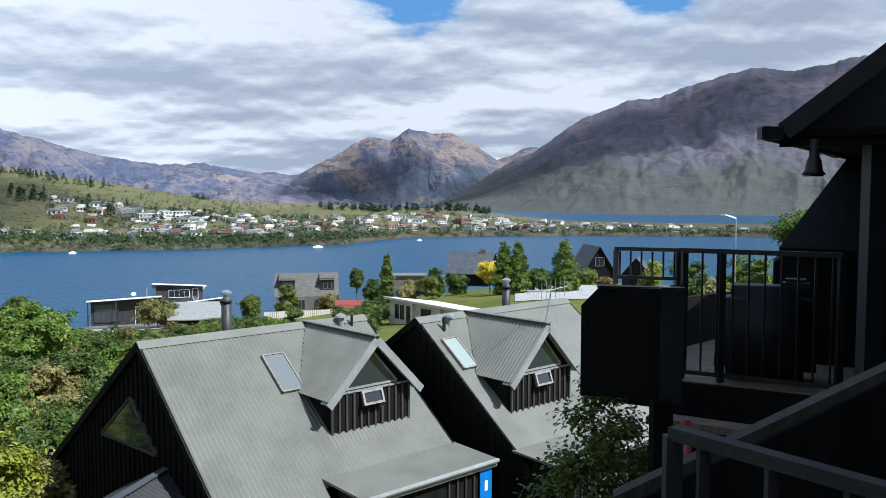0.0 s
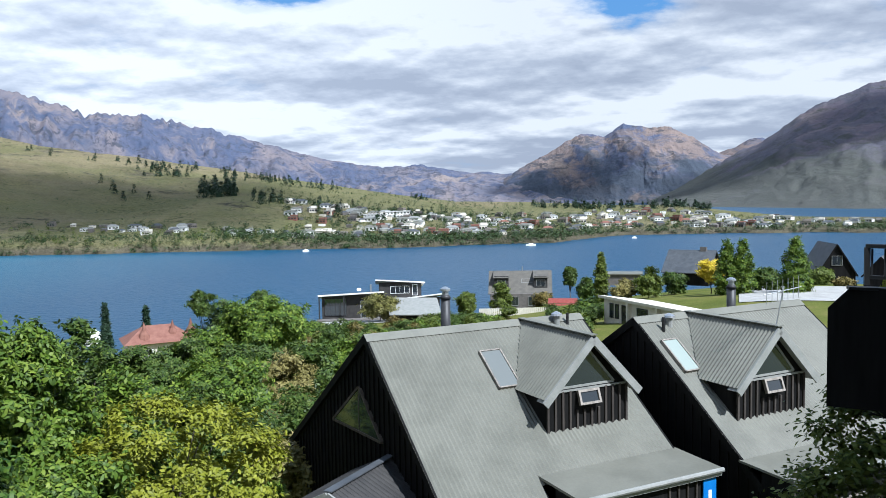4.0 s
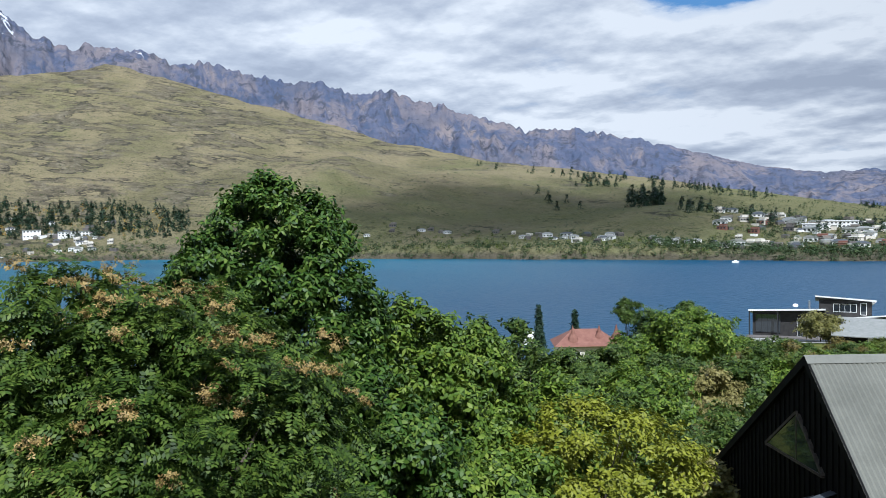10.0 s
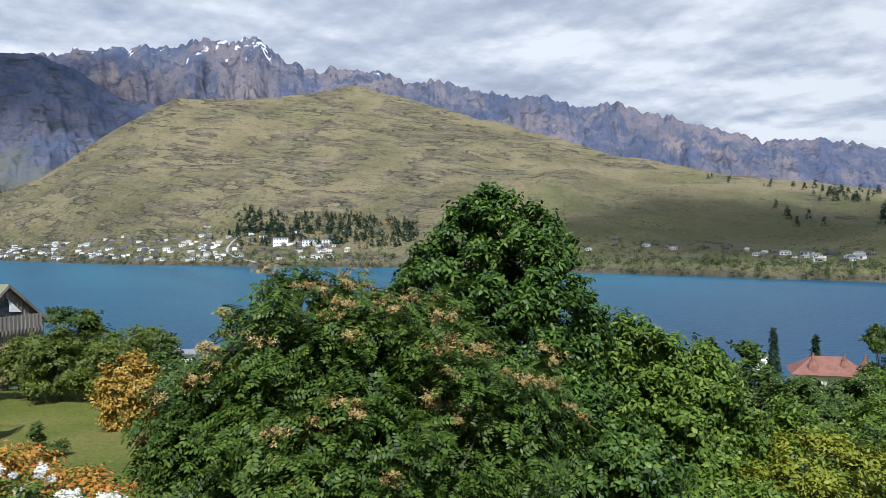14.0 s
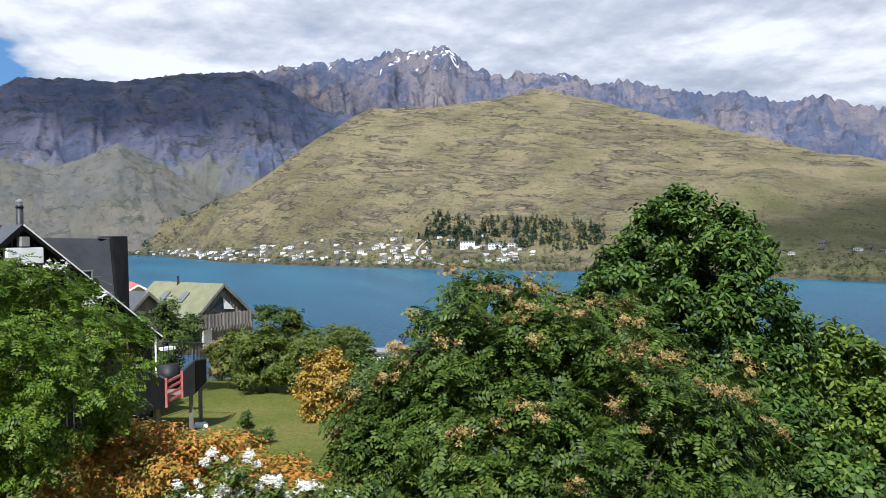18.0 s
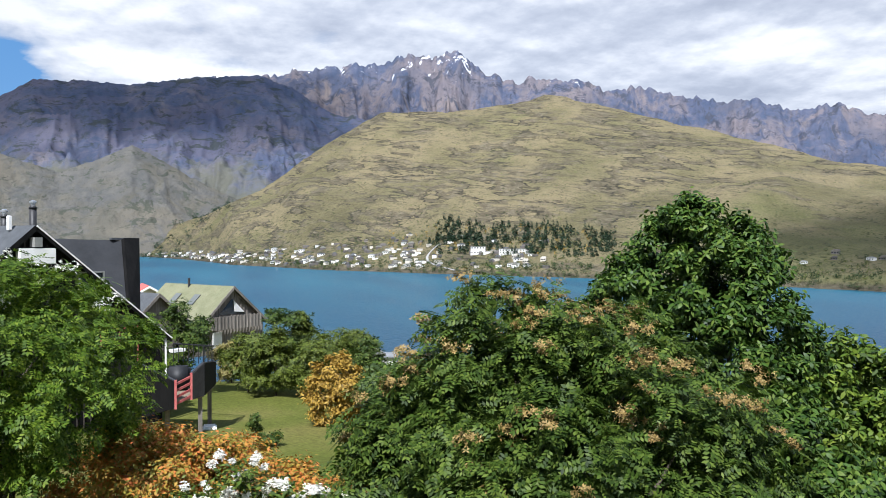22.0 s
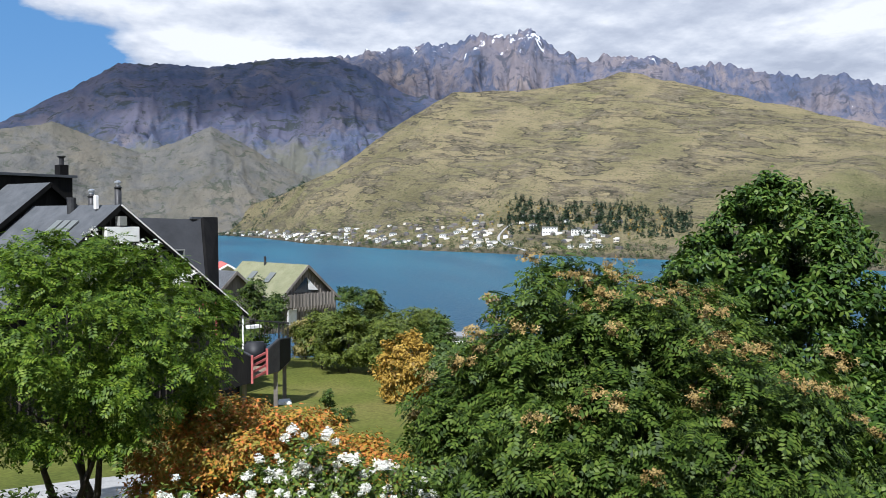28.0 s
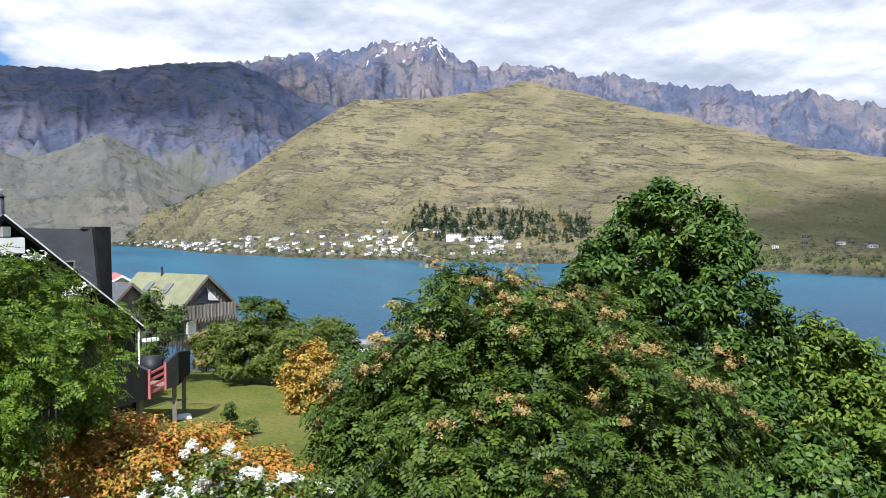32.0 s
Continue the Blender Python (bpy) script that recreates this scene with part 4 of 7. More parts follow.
def sign(parent, m):
    board = part("number_sign", boxes((0, 0.42, -0.03, 0, 0, 0.78), bevel=0.006), M["bluesign"], parent, "blue unit sign with a white bar")
    board.matrix_basis = m
    part("number_bar", boxes((0.16, 0.26, -0.036, -0.03, 0.24, 0.5)), M["white"], board)


sign(house_a, Matrix.Translation((6.42, -5.46, -4.08)))
sign(house_b, Matrix.Translation((3.9, -5.46, -4.08)))


def flue(parent, x, y, z0, z1, cowl=True):
    f = part("flue", tube([(x, y, z0), (x, y, z1 - 0.35)], 0.15, 16), M["flue"], parent, "black steel chimney flue", soft=True)
    part("flue_cone", tube([(x, y, z1 - 0.36), (x, y, z1 - 0.24)], [0.19, 0.11], 16), M["flue"], f, soft=True)
    part("cowl", tube([(x, y, z1 - 0.24), (x, y, z1 - 0.14)], 0.10, 12), M["metal"], f)
    part("cowl_cap", tube([(x, y, z1 - 0.12), (x, y, z1 - 0.06), (x, y, z1)], [0.16, 0.16, 0.05], 14), M["metal"], f)


flue(house_a, 3.7, 2.5, -1.7, 0.78)
flue(house_b, 6.0, 2.0, -1.4, 0.62)


def roof_vent(parent, x, y, z):
    v = part("roof_vent", tube([(x, y, z), (x, y, z + 0.3)], 0.09, 10), M["trim"], parent)
    part("vent_cap", tube([(x, y, z + 0.3), (x, y, z + 0.36), (x, y, z + 0.42)], [0.16, 0.15, 0.03], 12), M["metal"], v)


roof_vent(house_a, 5.9, -0.25, -0.25)
part("vent_pipe", tube([(6.25, -0.3, -0.3), (6.25, -0.3, 0.1)], 0.04, 8), M["rail"], house_a)
roof_vent(house_b, 1.05, -0.35, -0.33)
part("vent_pipe", tube([(0.7, -0.5, -0.4), (0.7, -0.5, 0.02)], 0.05, 8), M["rail"], house_b)
# aerial on the second dormer
AX = 2.06
aer = part("aerial", tube([(AX, -3.2, -0.1), (AX + 0.25, -3.25, 1.05)], 0.018, 6), M["metal"], house_b, "television aerial with rods")
part("aerial_boom", tube([(AX - 0.45, -3.2, 0.86), (AX + 0.85, -3.3, 1.0)], 0.012, 6), M["metal"], aer)
for k in range(7):
    bx_ = AX - 0.35 + k * 0.18
    part("aerial_rod", tube([(bx_, -3.22 - 0.015 * k, 0.62 + k * 0.015), (bx_, -3.22 - 0.015 * k, 1.2 + 0.015 * k)], 0.007, 5), M["metal"], aer)
def rel(x, y, z):
    return Vector((x, y, H + z))


# low carport roof beside the open gable
shed = thing("carport", Matrix.Translation(rel(-6.95, 16.5, -8.05)) @ Matrix.Rotation(radians(-12), 4, "Z"), "low carport with a dark steel sheet roof", "carport")
for s_ in (-1, 1):
    part("roof", corrugated((0, -0.4, 1.6), (0, 1, 0), Vector((s_ * 0.9, 0, -0.436)), 3.4, 1.75, pitch=0.15, depth=0.03), M["charcoal"], shed, "dark steel sheet roof slope")
    part("barge_board", beam((0, -0.42, 1.55), (s_ * 1.58, -0.42, 0.79), 0.05, 0.14), M["trim"], shed, "pale barge board")
part("ridge_cap", beam((0, -0.4, 1.63), (0, 3.0, 1.63), 0.2, 0.03), M["roof_dark"], shed)
for x in (-1.4, 1.4):
    for y in (-0.2, 2.8):
        part("post", boxes((x - 0.05, x + 0.05, y - 0.05, y + 0.05, -2.6, 0.88)), M["black"], shed)

# ---- own balcony and the neighbour's deck ----
def railing(name, a, b, z0, z1, count, label, material, posts=(), bar=0.045, balk=0.018, short=None):
    """A railing from a to b in plan, with balusters."""
    a, b = Vector((*a, 0)), Vector((*b, 0))
    base = (a + b) / 2
    rl = thing(name, Matrix.Translation((base.x, base.y, H + z0)), label, "railing")
    off = Vector((base.x, base.y, H + z0))
    part("top_rail", beam(a + Vector((0, 0, z1 - z0)) - Vector((base.x, base.y, 0)), b + Vector((0, 0, z1 - z0)) - Vector((base.x, base.y, 0)), bar, bar * 0.8), material, rl)
    part("bottom_rail", beam(a + Vector((0, 0, 0.06)) - Vector((base.x, base.y, 0)), b + Vector((0, 0, 0.06)) - Vector((base.x, base.y, 0)), bar * 0.7, bar * 0.7), material, rl)
    like = part("baluster", boxes((-balk / 2, balk / 2, -balk / 2, balk / 2, 0.06, z1 - z0 - 0.02)), material, rl)
    for i in range(count):
        p = a.lerp(b, (i + 0.5) / count) - Vector((base.x, base.y, 0))
        if i == 0:
            like.matrix_basis = Matrix.Translation(p)
        else:
            piece("baluster", like, rl, Matrix.Translation(p))
    for k in posts:
        p = a.lerp(b, k) - Vector((base.x, base.y, 0))
        part("post", boxes((p.x - bar * 0.5, p.x + bar * 0.5, p.y - bar * 0.5, p.y + bar * 0.5, 0, z1 - z0 - 0.01)), material, rl)
    return rl


# own rail, seen over its end
own = railing("balcony_railing", (0.60, 2.06), (1.60, 0.73), -1.6, -0.61, 9, "grey painted balcony railing with square balusters", M["rail_grey"], (0.0, 0.5, 1.0), bar=0.042, balk=0.026)
deck = thing("balcony_deck", Matrix.Translation(rel(0.4, -0.2, -1.72)), "worn timber balcony floor", "balcony", kind="structure")
for i in range(18):
    part("board", boxes((-2.6 + i * 0.17, -2.6 + i * 0.17 + 0.16, -1.6, 2.0, 0.0, 0.04)), M["deck"], deck)
part("joist", boxes((-2.6, 0.45, -1.6, 2.0, -0.2, -0.005)), M["black"], deck)
for x, y in ((-2.4, 1.8), (0.3, 1.8)):
    part("post", boxes((x - 0.07, x + 0.07, y - 0.07, y + 0.07, -3.4, -0.2)), M["black"], deck)

# the building that the balcony belongs to, behind and beside the eye
own_house = thing("own_house", Matrix.Translation(rel(4.0, -3.0, -5.4)), "black timber house with a steep roof behind the balcony", "house")
part("wall", boxes((-8.0, 6.0, -6.0, 1.0, -0.5, 7.2)), M["black"], own_house)
part("roof", slab([(-8.4, 1.7, 6.6), (6.4, 1.7, 6.6), (6.4, -2.6, 9.8), (-8.4, -2.6, 9.8)], 0.15), M["roof_dark"], own_house)
part("roof", slab([(-8.4, -2.6, 9.8), (6.4, -2.6, 9.8), (6.4, -6.8, 6.6), (-8.4, -6.8, 6.6)], 0.15), M["roof_dark"], own_house)

# solid wing added out of view to keep the sun off rail and deck
bm = slab([(-1.1, 1.0, -0.4), (-1.1, 7.8, -0.4), (1.6, 6.9, -0.4), (6.0, 6.6, -0.4), (6.0, 1.0, -0.4)], -9.6, (0, 0, 1))
part("wing", bm, M["black"], own_house, "unseen black wing added to shade the rail and deck")
part("wing_roof", slab([(-1.5, 0.8, 9.3), (-1.5, 7.9, 9.3), (6.4, 6.8, 9.9), (6.4, 0.8, 9.9)], 0.12, (0, 0, 1)), M["roof_dark"], own_house)

# neighbour's deck
nd = thing("neighbour_deck", Matrix.Translation(rel(0, 0, 0)), "black timber deck with solid panels and a covered corner", "deck")
plat = [(1.35, 7.35), (3.3, 6.25), (5.4, 8.4), (3.6, 9.6)]
part("floor", slab([(x, y, -1.6) for x, y in plat], 0.06, (0, 0, 1)), M["deck"], nd)
part("fascia", join(beam((1.35, 7.33, -1.73), (3.3, 6.23, -1.73), 0.05, 0.25), beam((1.35, 7.35, -1.73), (3.6, 9.6, -1.73), 0.05, 0.25)), M["black"], nd)
part("ledge", beam((1.75, 6.7, -1.86), (3.1, 5.9, -1.86), 0.2, 0.06), M["deck"], nd, "weathered timber ledge")
# corner panel with its cut top corner
a, b = Vector((1.05, 6.02, 0)), Vector((1.60, 5.86, 0))
dirp = (b - a).normalized()
bm = slab([a + Vector((0, 0, -1.5)), b + Vector((0, 0, -1.5)), b + Vector((0, 0, -0.68)), a + dirp * 0.13 + Vector((0, 0, -0.68)), a + Vector((0, 0, -0.82))], 0.06)
part("corner_panel", bm, M["black"], nd, "solid black corner panel")
part("corner_panel", slab([b + Vector((0, 0, -1.5)), b + Vector((0.20, 0.12, -1.56)), b + Vector((0.22, 0.14, -0.72)), b + Vector((0, 0, -0.68))], 0.05), M["slategrey"], nd, "dark grey side of the corner panel")
part("panel_cap", beam(a + dirp * 0.12 + Vector((0, 0, -0.675)), b + Vector((0.2, 0.1, -0.69)), 0.09, 0.02), M["rail"], nd)
part("back_panel", slab([(1.5, 7.42, -1.62), (3.6, 9.5, -1.62), (3.6, 9.5, -1.12), (1.5, 7.42, -1.02)], 0.06), M["black"], nd, "low solid black panel along the deck's far edge")
part("skirt", slab([(2.0, 6.95, -1.85), (3.4, 6.15, -1.85), (3.4, 6.15, -6.0), (2.0, 6.95, -6.0)], 0.08), M["black"], nd)
part("red_rail", tube([(1.66, 5.42, -1.52), (1.67, 5.4, -1.62), (1.63, 5.36, -2.3)], 0.036, 10), M["redslat"], nd, "red painted rail end")
part("post", boxes((1.55, 1.69, 5.8, 5.94, -5.0, -1.5)), M["black"], nd)
# wall, eave, and sloping roof edges
part("wall", slab([(2.87, 5.32, -4.5), (5.75, 4.2, -4.5), (5.75, 4.2, 2.6), (2.87, 5.32, 0.42)], 0.2), M["black"], nd, "black board wall beside the deck")
part("corner_post", beam((2.86, 5.36, -4.5), (2.86, 5.36, 0.34), 0.12, 0.12, (0, 1, 0)), M["rail"], nd)
part("wall", slab([(2.88, 5.4, -4.5), (2.88, 5.4, 0.4), (5.3, 8.2, 0.4), (5.3, 8.2, -4.5)], 0.15), M["black"], nd)
part("eave_beam", beam((2.25, 5.42, 0.36), (3.45, 5.0, 0.37), 0.12, 0.08), M["black"], nd)
part("soffit", slab([(2.2, 5.35, 0.43), (3.55, 4.8, 0.43), (5.6, 7.5, 0.43), (4.05, 8.4, 0.43)], 0.05), M["black"], nd)
# upper end of the roof carried on out of view to shade the wall
g0, g1 = Vector((2.22, 5.32, 0.47)), Vector((6.27, 3.67, 3.95))
part("roof", slab([g0, g1, g1 + Vector((2.3, 3.2, 0)), g0 + Vector((2.3, 3.2, 0))], 0.12), M["roof_dark"], nd, "dark steep roof edge")
part("barge_board", beam(g0 + Vector((0, -0.03, -0.06)), g1 + Vector((0, -0.03, -0.06)), 0.04, 0.12), M["rail"], nd)
part("gutter", join(tube([(2.12, 5.30, 0.4), (4.2, 8.3, 0.4)], 0.05, 10), boxes((2.06, 2.2, 5.24, 5.32, 0.36, 0.44))), M["rail"], nd, "black eaves gutter with its end cap")
lamp = part("spot_lamp", tube([(2.39, 5.22, 0.36), (2.39, 5.22, 0.25), (2.39, 5.22, 0.22), (2.39, 5.22, 0.16), (2.39, 5.22, 0.13)], [0.028, 0.03, 0.045, 0.055, 0.075], 14), M["rail"], nd, "black hanging spot lamp", soft=True)
part("bulb_glass", tube([(2.39, 5.22, 0.128), (2.39, 5.22, 0.12)], 0.06, 14), M["glass"], lamp)
part("lower_roof", slab([(2.9, 6.9, -0.55), (4.5, 8.6, 0.55), (5.2, 8.0, 0.55), (4.0, 6.2, -0.55)], 0.12), M["black"], nd)
part("lower_roof", slab([(3.25, 7.9, -0.62), (4.05, 7.4, 0.22), (4.6, 7.2, 0.22), (4.6, 7.2, -1.6), (3.25, 7.9, -1.6)], 0.12), M["black"], nd)
# sloping solid balustrade with a weathered cap
c0, c1 = Vector((0.78, 3.3, -1.26)), Vector((2.55, 2.9, -0.19))
part("sloping_wall", slab([c0, c1, c1 + Vector((0, 0, -2.2)), c0 + Vector((0, 0, -1.4))], 0.08), M["black"], nd)
part("sloping_cap", beam(c0 + Vector((-0.05, 0, 0.0)), c1, 0.09, 0.05), M["batten"], nd, "weathered sloping timber cap")
part("table_top", slab([(1.62, 5.0, -1.62), (2.1, 4.8, -1.62), (2.3, 5.2, -1.62), (1.8, 5.4, -1.62)], 0.04, (0, 0, 1)), M["canvas"], nd)
nr = railing("deck_railing", (2.06, 6.96), (3.15, 6.34), -1.58, -0.47, 10, "black steel deck railing with slim balusters", M["rail"], (0.02, 0.28, 1.0), bar=0.05, balk=0.014)
nr2 = railing("deck_railing", (1.54, 7.16), (2.06, 6.96), -0.78, -0.47, 6, "short black steel railing over a solid panel", M["rail"], (0.02, 0.98), bar=0.04, balk=0.014)
bbq = thing("barbecue", Matrix.Translation(rel(2.82, 6.98, -1.58)) @ Matrix.Rotation(radians(-24), 4, "Z"), "barbecue under a dark fitted cover on the deck", "barbecue")
bm = boxes((-0.41, 0.41, -0.25, 0.25, 0.0, 0.80), bevel=0.10)
for v in bm.verts:
    if v.co.z > 0.4:
        v.co.x *= 0.90
        v.co.z += 0.05 * math.cos(v.co.x * 4) - 0.02
part("cover", bm, M["cover"], bbq, soft=True)
part("lid", boxes((0.12, 0.34, -0.1, 0.1, 0.76, 0.87), bevel=0.03), M["cover"], bbq)

# ---- houses along the left of the lawn ----
def gable_house(name, m, label, length, wl_, wr_, pitch_l, pitch_r, base, wall, roof, barge, overhang=0.35, corr=True, group=""):
    """House with its gable end at x = 0, ridge along +x, z = 0 at the ridge; wl_ and wr_ are the half widths towards +y and -y."""
    h = thing(name, m, label, "house", group)
    tl, tr = math.tan(radians(pitch_l)), math.tan(radians(pitch_r))
    for sgn, w, t in ((1, wl_, tl), (-1, wr_, tr)):
        ln = math.hypot(w + overhang, (w + overhang) * t)
        d = Vector((0, sgn, -t)).normalized()
        if corr:
            part("roof", corrugated((-overhang, 0, 0), (1, 0, 0), d, length + 2 * overhang, ln, pitch=0.15, depth=0.03), roof, h)
        part("roof_deck", slab([(-overhang, 0, -0.03), (length + overhang, 0, -0.03), (length + overhang, sgn * (w + overhang), -0.03 - (w + overhang) * t), (-overhang, sgn * (w + overhang), -0.03 - (w + overhang) * t)], 0.1, (0, 0, 1)), barge if corr else roof, h)
        part("barge_board", beam((-overhang, 0, -0.1), (-overhang, sgn * (w + overhang), -0.1 - (w + overhang) * t), 0.05, 0.2), barge, h)
        part("wall", boxes((0.1, length, sgn * w - 0.1, sgn * w + 0.1, base, -0.1 - w * t)), wall, h)
    for x in (0.0, length - 0.15):
        bm = slab([(x, 0, -0.1), (x, wl_, -0.1 - wl_ * tl), (x, wl_, base), (x, -wr_, base), (x, -wr_, -0.1 - wr_ * tr)], 0.15, (-1, 0, 0))
        part("wall", bm, wall, h)
    return h


def ridge_at(az, r, el, to):
    """Pose with its origin at the ridge's near end and its x axis along azimuth to."""
    p = way(az) * r
    return Matrix.Translation((p.x, p.y, H + r * math.tan(radians(el)))) @ Matrix.Rotation(radians(to + 90), 4, "Z")


LH = gable_house("lawn_house", ridge_at(100.1, 38.0, 0.85, 128), "black timber house with white trim beside the lawn", 8.0, 5.2, 6.2, 41, 39, -9.4, M["black"], M["roof_dark"], M["black"])
part("barge_trim", beam((-0.38, 0, -0.02), (-0.38, -6.55, -0.02 - 6.55 * math.tan(radians(39))), 0.05, 0.06), M["white"], LH, "white barge trim")
part("downpipe", tube([(-0.2, -6.3, -5.3), (-0.2, -6.3, -8.4)], 0.05, 8), M["white"], LH, "white downpipe")
part("eave_end", boxes((-0.5, -0.1, -7.2, -6.5, -6.0, -5.86)), M["white"], LH, "white eaves end")
part("gable_box", boxes((-0.5, -0.12, -0.75, 0.75, -1.6, -0.95), bevel=0.02), M["white"], LH, "white box under the gable")
part("gable_box", boxes((-0.52, -0.1, -0.16, 0.16, -0.9, -0.5)), M["trim"], LH)
for i in range(30):
    y = -4.8 + i * 0.32
    part("batten", boxes((-0.04, 0.0, y - 0.025, y + 0.025, -9.3, -0.3 - abs(y) * 0.84)), M["batten"], LH)
window(LH, Matrix.Translation((-0.06, -2.0, -3.0)) @ Matrix.Rotation(radians(-90), 4, "Z"), 1.2, 1.0, 0, trim=M["trim"])
sl = window(LH, Matrix.Translation((-0.06, -3.0, -6.6)) @ Matrix.Rotation(radians(-90), 4, "Z"), 1.9, 2.0, 1, trim=M["redslat"], name="sliding_door")
part("curtain", boxes((1.3, 1.75, 0.02, 0.05, 0.1, 1.9)), M["white"], sl)
for k in range(3):
    part("skylight", boxes((1.2 + k * 0.75, 1.75 + k * 0.75, 0, 0.05, -1.3, 0)), M["skyglass"], LH).matrix_basis = Matrix.Translation((0.4, 0.9, -0.72)) @ Matrix.Rotation(radians(90 - 41), 4, "X")
flue(LH, 2.2, -1.2, -1.4, 1.15)
flue(LH, 2.9, -0.3, -0.6, 0.75)
part("roof_vent", tube([(3.6, 0.3, -0.4), (3.6, 0.3, 0.35)], 0.2, 12), M["flue"], LH)
part("dish_box", boxes((1.2, 1.38, 0.2, 0.38, -0.2, 0.42), bevel=0.03), M["white"], LH)
# its dormer with a dark end wall
def inside(ob, az, r, el):
    """A point seen at az, el and r metres off, in the space of that thing."""
    p = way(az) * r
    return ob.matrix_basis.inverted() @ Vector((p.x, p.y, H + r * math.tan(radians(el))))


M["slate"] = surface("dark_slate_steel", [(0.35, (0.018, 0.019, 0.021)), (0.6, (0.028, 0.029, 0.032))], scale=0.8, rough=0.6, grain=0.1, spec=0.25)
wing = [(98.9, 49.0, -0.1), (94.75, 49.6, -0.2), (94.55, 46.4, -4.6), (98.9, 45.8, -4.6)]
part("wing_roof", slab([inside(LH, *q) for q in wing], 0.14), M["slate"], LH, "dark slate-grey wing roof")
part("wing_end_wall", slab([inside(LH, *q) for q in ((94.95, 49.2, -0.05), (94.0, 50.2, -0.05), (93.95, 47.0, -4.9), (94.6, 46.1, -4.9))], 0.2), M["black"], LH)
part("wing_cap", beam(inside(LH, 95.6, 49.2, 0.0), inside(LH, 93.95, 50.2, 0.0), 0.2, 0.12), M["roof_dark"], LH)

LD = thing("lawn_deck", Matrix.Translation(rel(-37.0, -0.9, -6.9)), "raised black deck with solid panels and a red slatted gate", "deck")


def on_deck(x, y, z):
    return Vector((x + 37.0, y + 0.9, z + 6.9))


DL, DG, DK, DC, DE = (-36.5, -2.4), (-35.3, -0.97), (-35.9, -0.36), (-36.4, 0.12), (-38.7, 0.6)  # the deck's corners in plan
part("floor", slab([on_deck(*q, -6.62) for q in (DL, DG, DK, DC, DE, (-40.4, -2.6))], 0.14, (0, 0, 1)), M["deck"], LD)
for a_, b_, t0, t1, l0, l1 in ((DL, DG, -5.26, -5.85, -7.55, -6.95), (DK, DC, -5.67, -5.32, -6.74, -6.68), (DC, DE, -5.32, -5.6, -6.68, -6.62), ((-38.6, -4.6), DL, -5.1, -5.26, -7.6, -7.55)):
    part("panel", slab([on_deck(*a_, t0), on_deck(*b_, t1), on_deck(*b_, l1), on_deck(*a_, l0)], 0.09), M["charcoal" if a_ == DK else "black"], LD, "black solid deck panel")
    part("panel_cap", beam(on_deck(*a_, t0 + 0.02), on_deck(*b_, t1 + 0.02), 0.13, 0.04), M["flue"], LD)
for q in range(4):
    part("red_slat", beam(on_deck(*DG, -5.98 - q * 0.27), on_deck(*DK, -5.78 - q * 0.27), 0.04, 0.10), M["redslat"], LD)
for x, y, z0, z1 in ((*DG, -7.0, -5.8), (*DK, -6.75, -5.62)):
    part("red_post", boxes((-0.05, 0.05, -0.05, 0.05, z0, z1)), M["redslat"], LD).matrix_basis = Matrix.Translation((x + 37.0, y + 0.9, 6.9))
for x, y in ((-36.45, 0.0), (-36.9, -1.35), (-38.6, 0.4), (-38.9, -2.6)):
    part("post", boxes((x + 36.91, x + 37.09, y + 0.81, y + 0.99, ground_z(x, y) - H + 6.7, 0.2)), M["greywood"], LD)
part("deck_rail", join(beam(on_deck(*DC, -4.6), on_deck(*DE, -4.88), 0.05, 0.05), beam(on_deck(*DE, -4.88), on_deck(-40.2, -1.2, -4.9), 0.05, 0.05)), M["rail"], LD, "black steel deck rail")
lk = part("baluster", boxes((-0.014, 0.014, -0.014, 0.014, -0.85, 0.0)), M["rail"], LD)
lk.matrix_basis = Matrix.Translation(on_deck(*DC, -4.6))
for q in range(1, 9):
    for a_, b_ in (((*DC, -4.6), (*DE, -4.88)), ((*DE, -4.88), (-40.2, -1.2, -4.9))):
        piece("baluster", lk, LD, Matrix.Translation(on_deck(*Vector(a_).lerp(Vector(b_), q / 8))))
bq = thing("barbecue", Matrix.Translation(rel(-37.6, -0.9, -6.62)), "covered barbecue on the raised deck", "barbecue")
part("cover", boxes((-0.3, 0.3, -0.5, 0.5, 0, 1.05), bevel=0.1), M["cover"], bq, soft=True)
# neighbours beyond
gable_house("far_lawn_house", ridge_at(104.2, 46.0, 2.2, 132), "black timber house partly hidden by a tree", 9.0, 4.6, 4.6, 40, 40, -10.5, M["black"], M["roof_dark"], M["black"])
fh = thing("flat_block", ridge_at(106.0, 50.0, 2.6, 132), "black upper storey with a square chimney", "house")
part("wall", boxes((0, 6, -3.2, 3.0, -9, 0.0)), M["black"], fh)
part("roof", boxes((-0.2, 6.2, -3.4, 3.2, 0.0, 0.14)), M["roof_dark"], fh)
part("chimney", boxes((0.4, 1.0, -3.2, -2.7, 0.14, 0.75)), M["black"], fh)
part("chimney_pot", tube([(0.7, -2.95, 0.75), (0.7, -2.95, 1.15), (0.7, -2.95, 1.25)], [0.14, 0.14, 0.26], 12), M["flue"], fh)
WH = gable_house("timber_house", ridge_at(88.0, 66.0, -3.2, 128), "weathered grey board house with a faded green roof", 8.0, 3.6, 3.2, 42, 40, -5.2, M["greywood"], M["roof_green"], M["greywood"], group="lakeside timber houses")
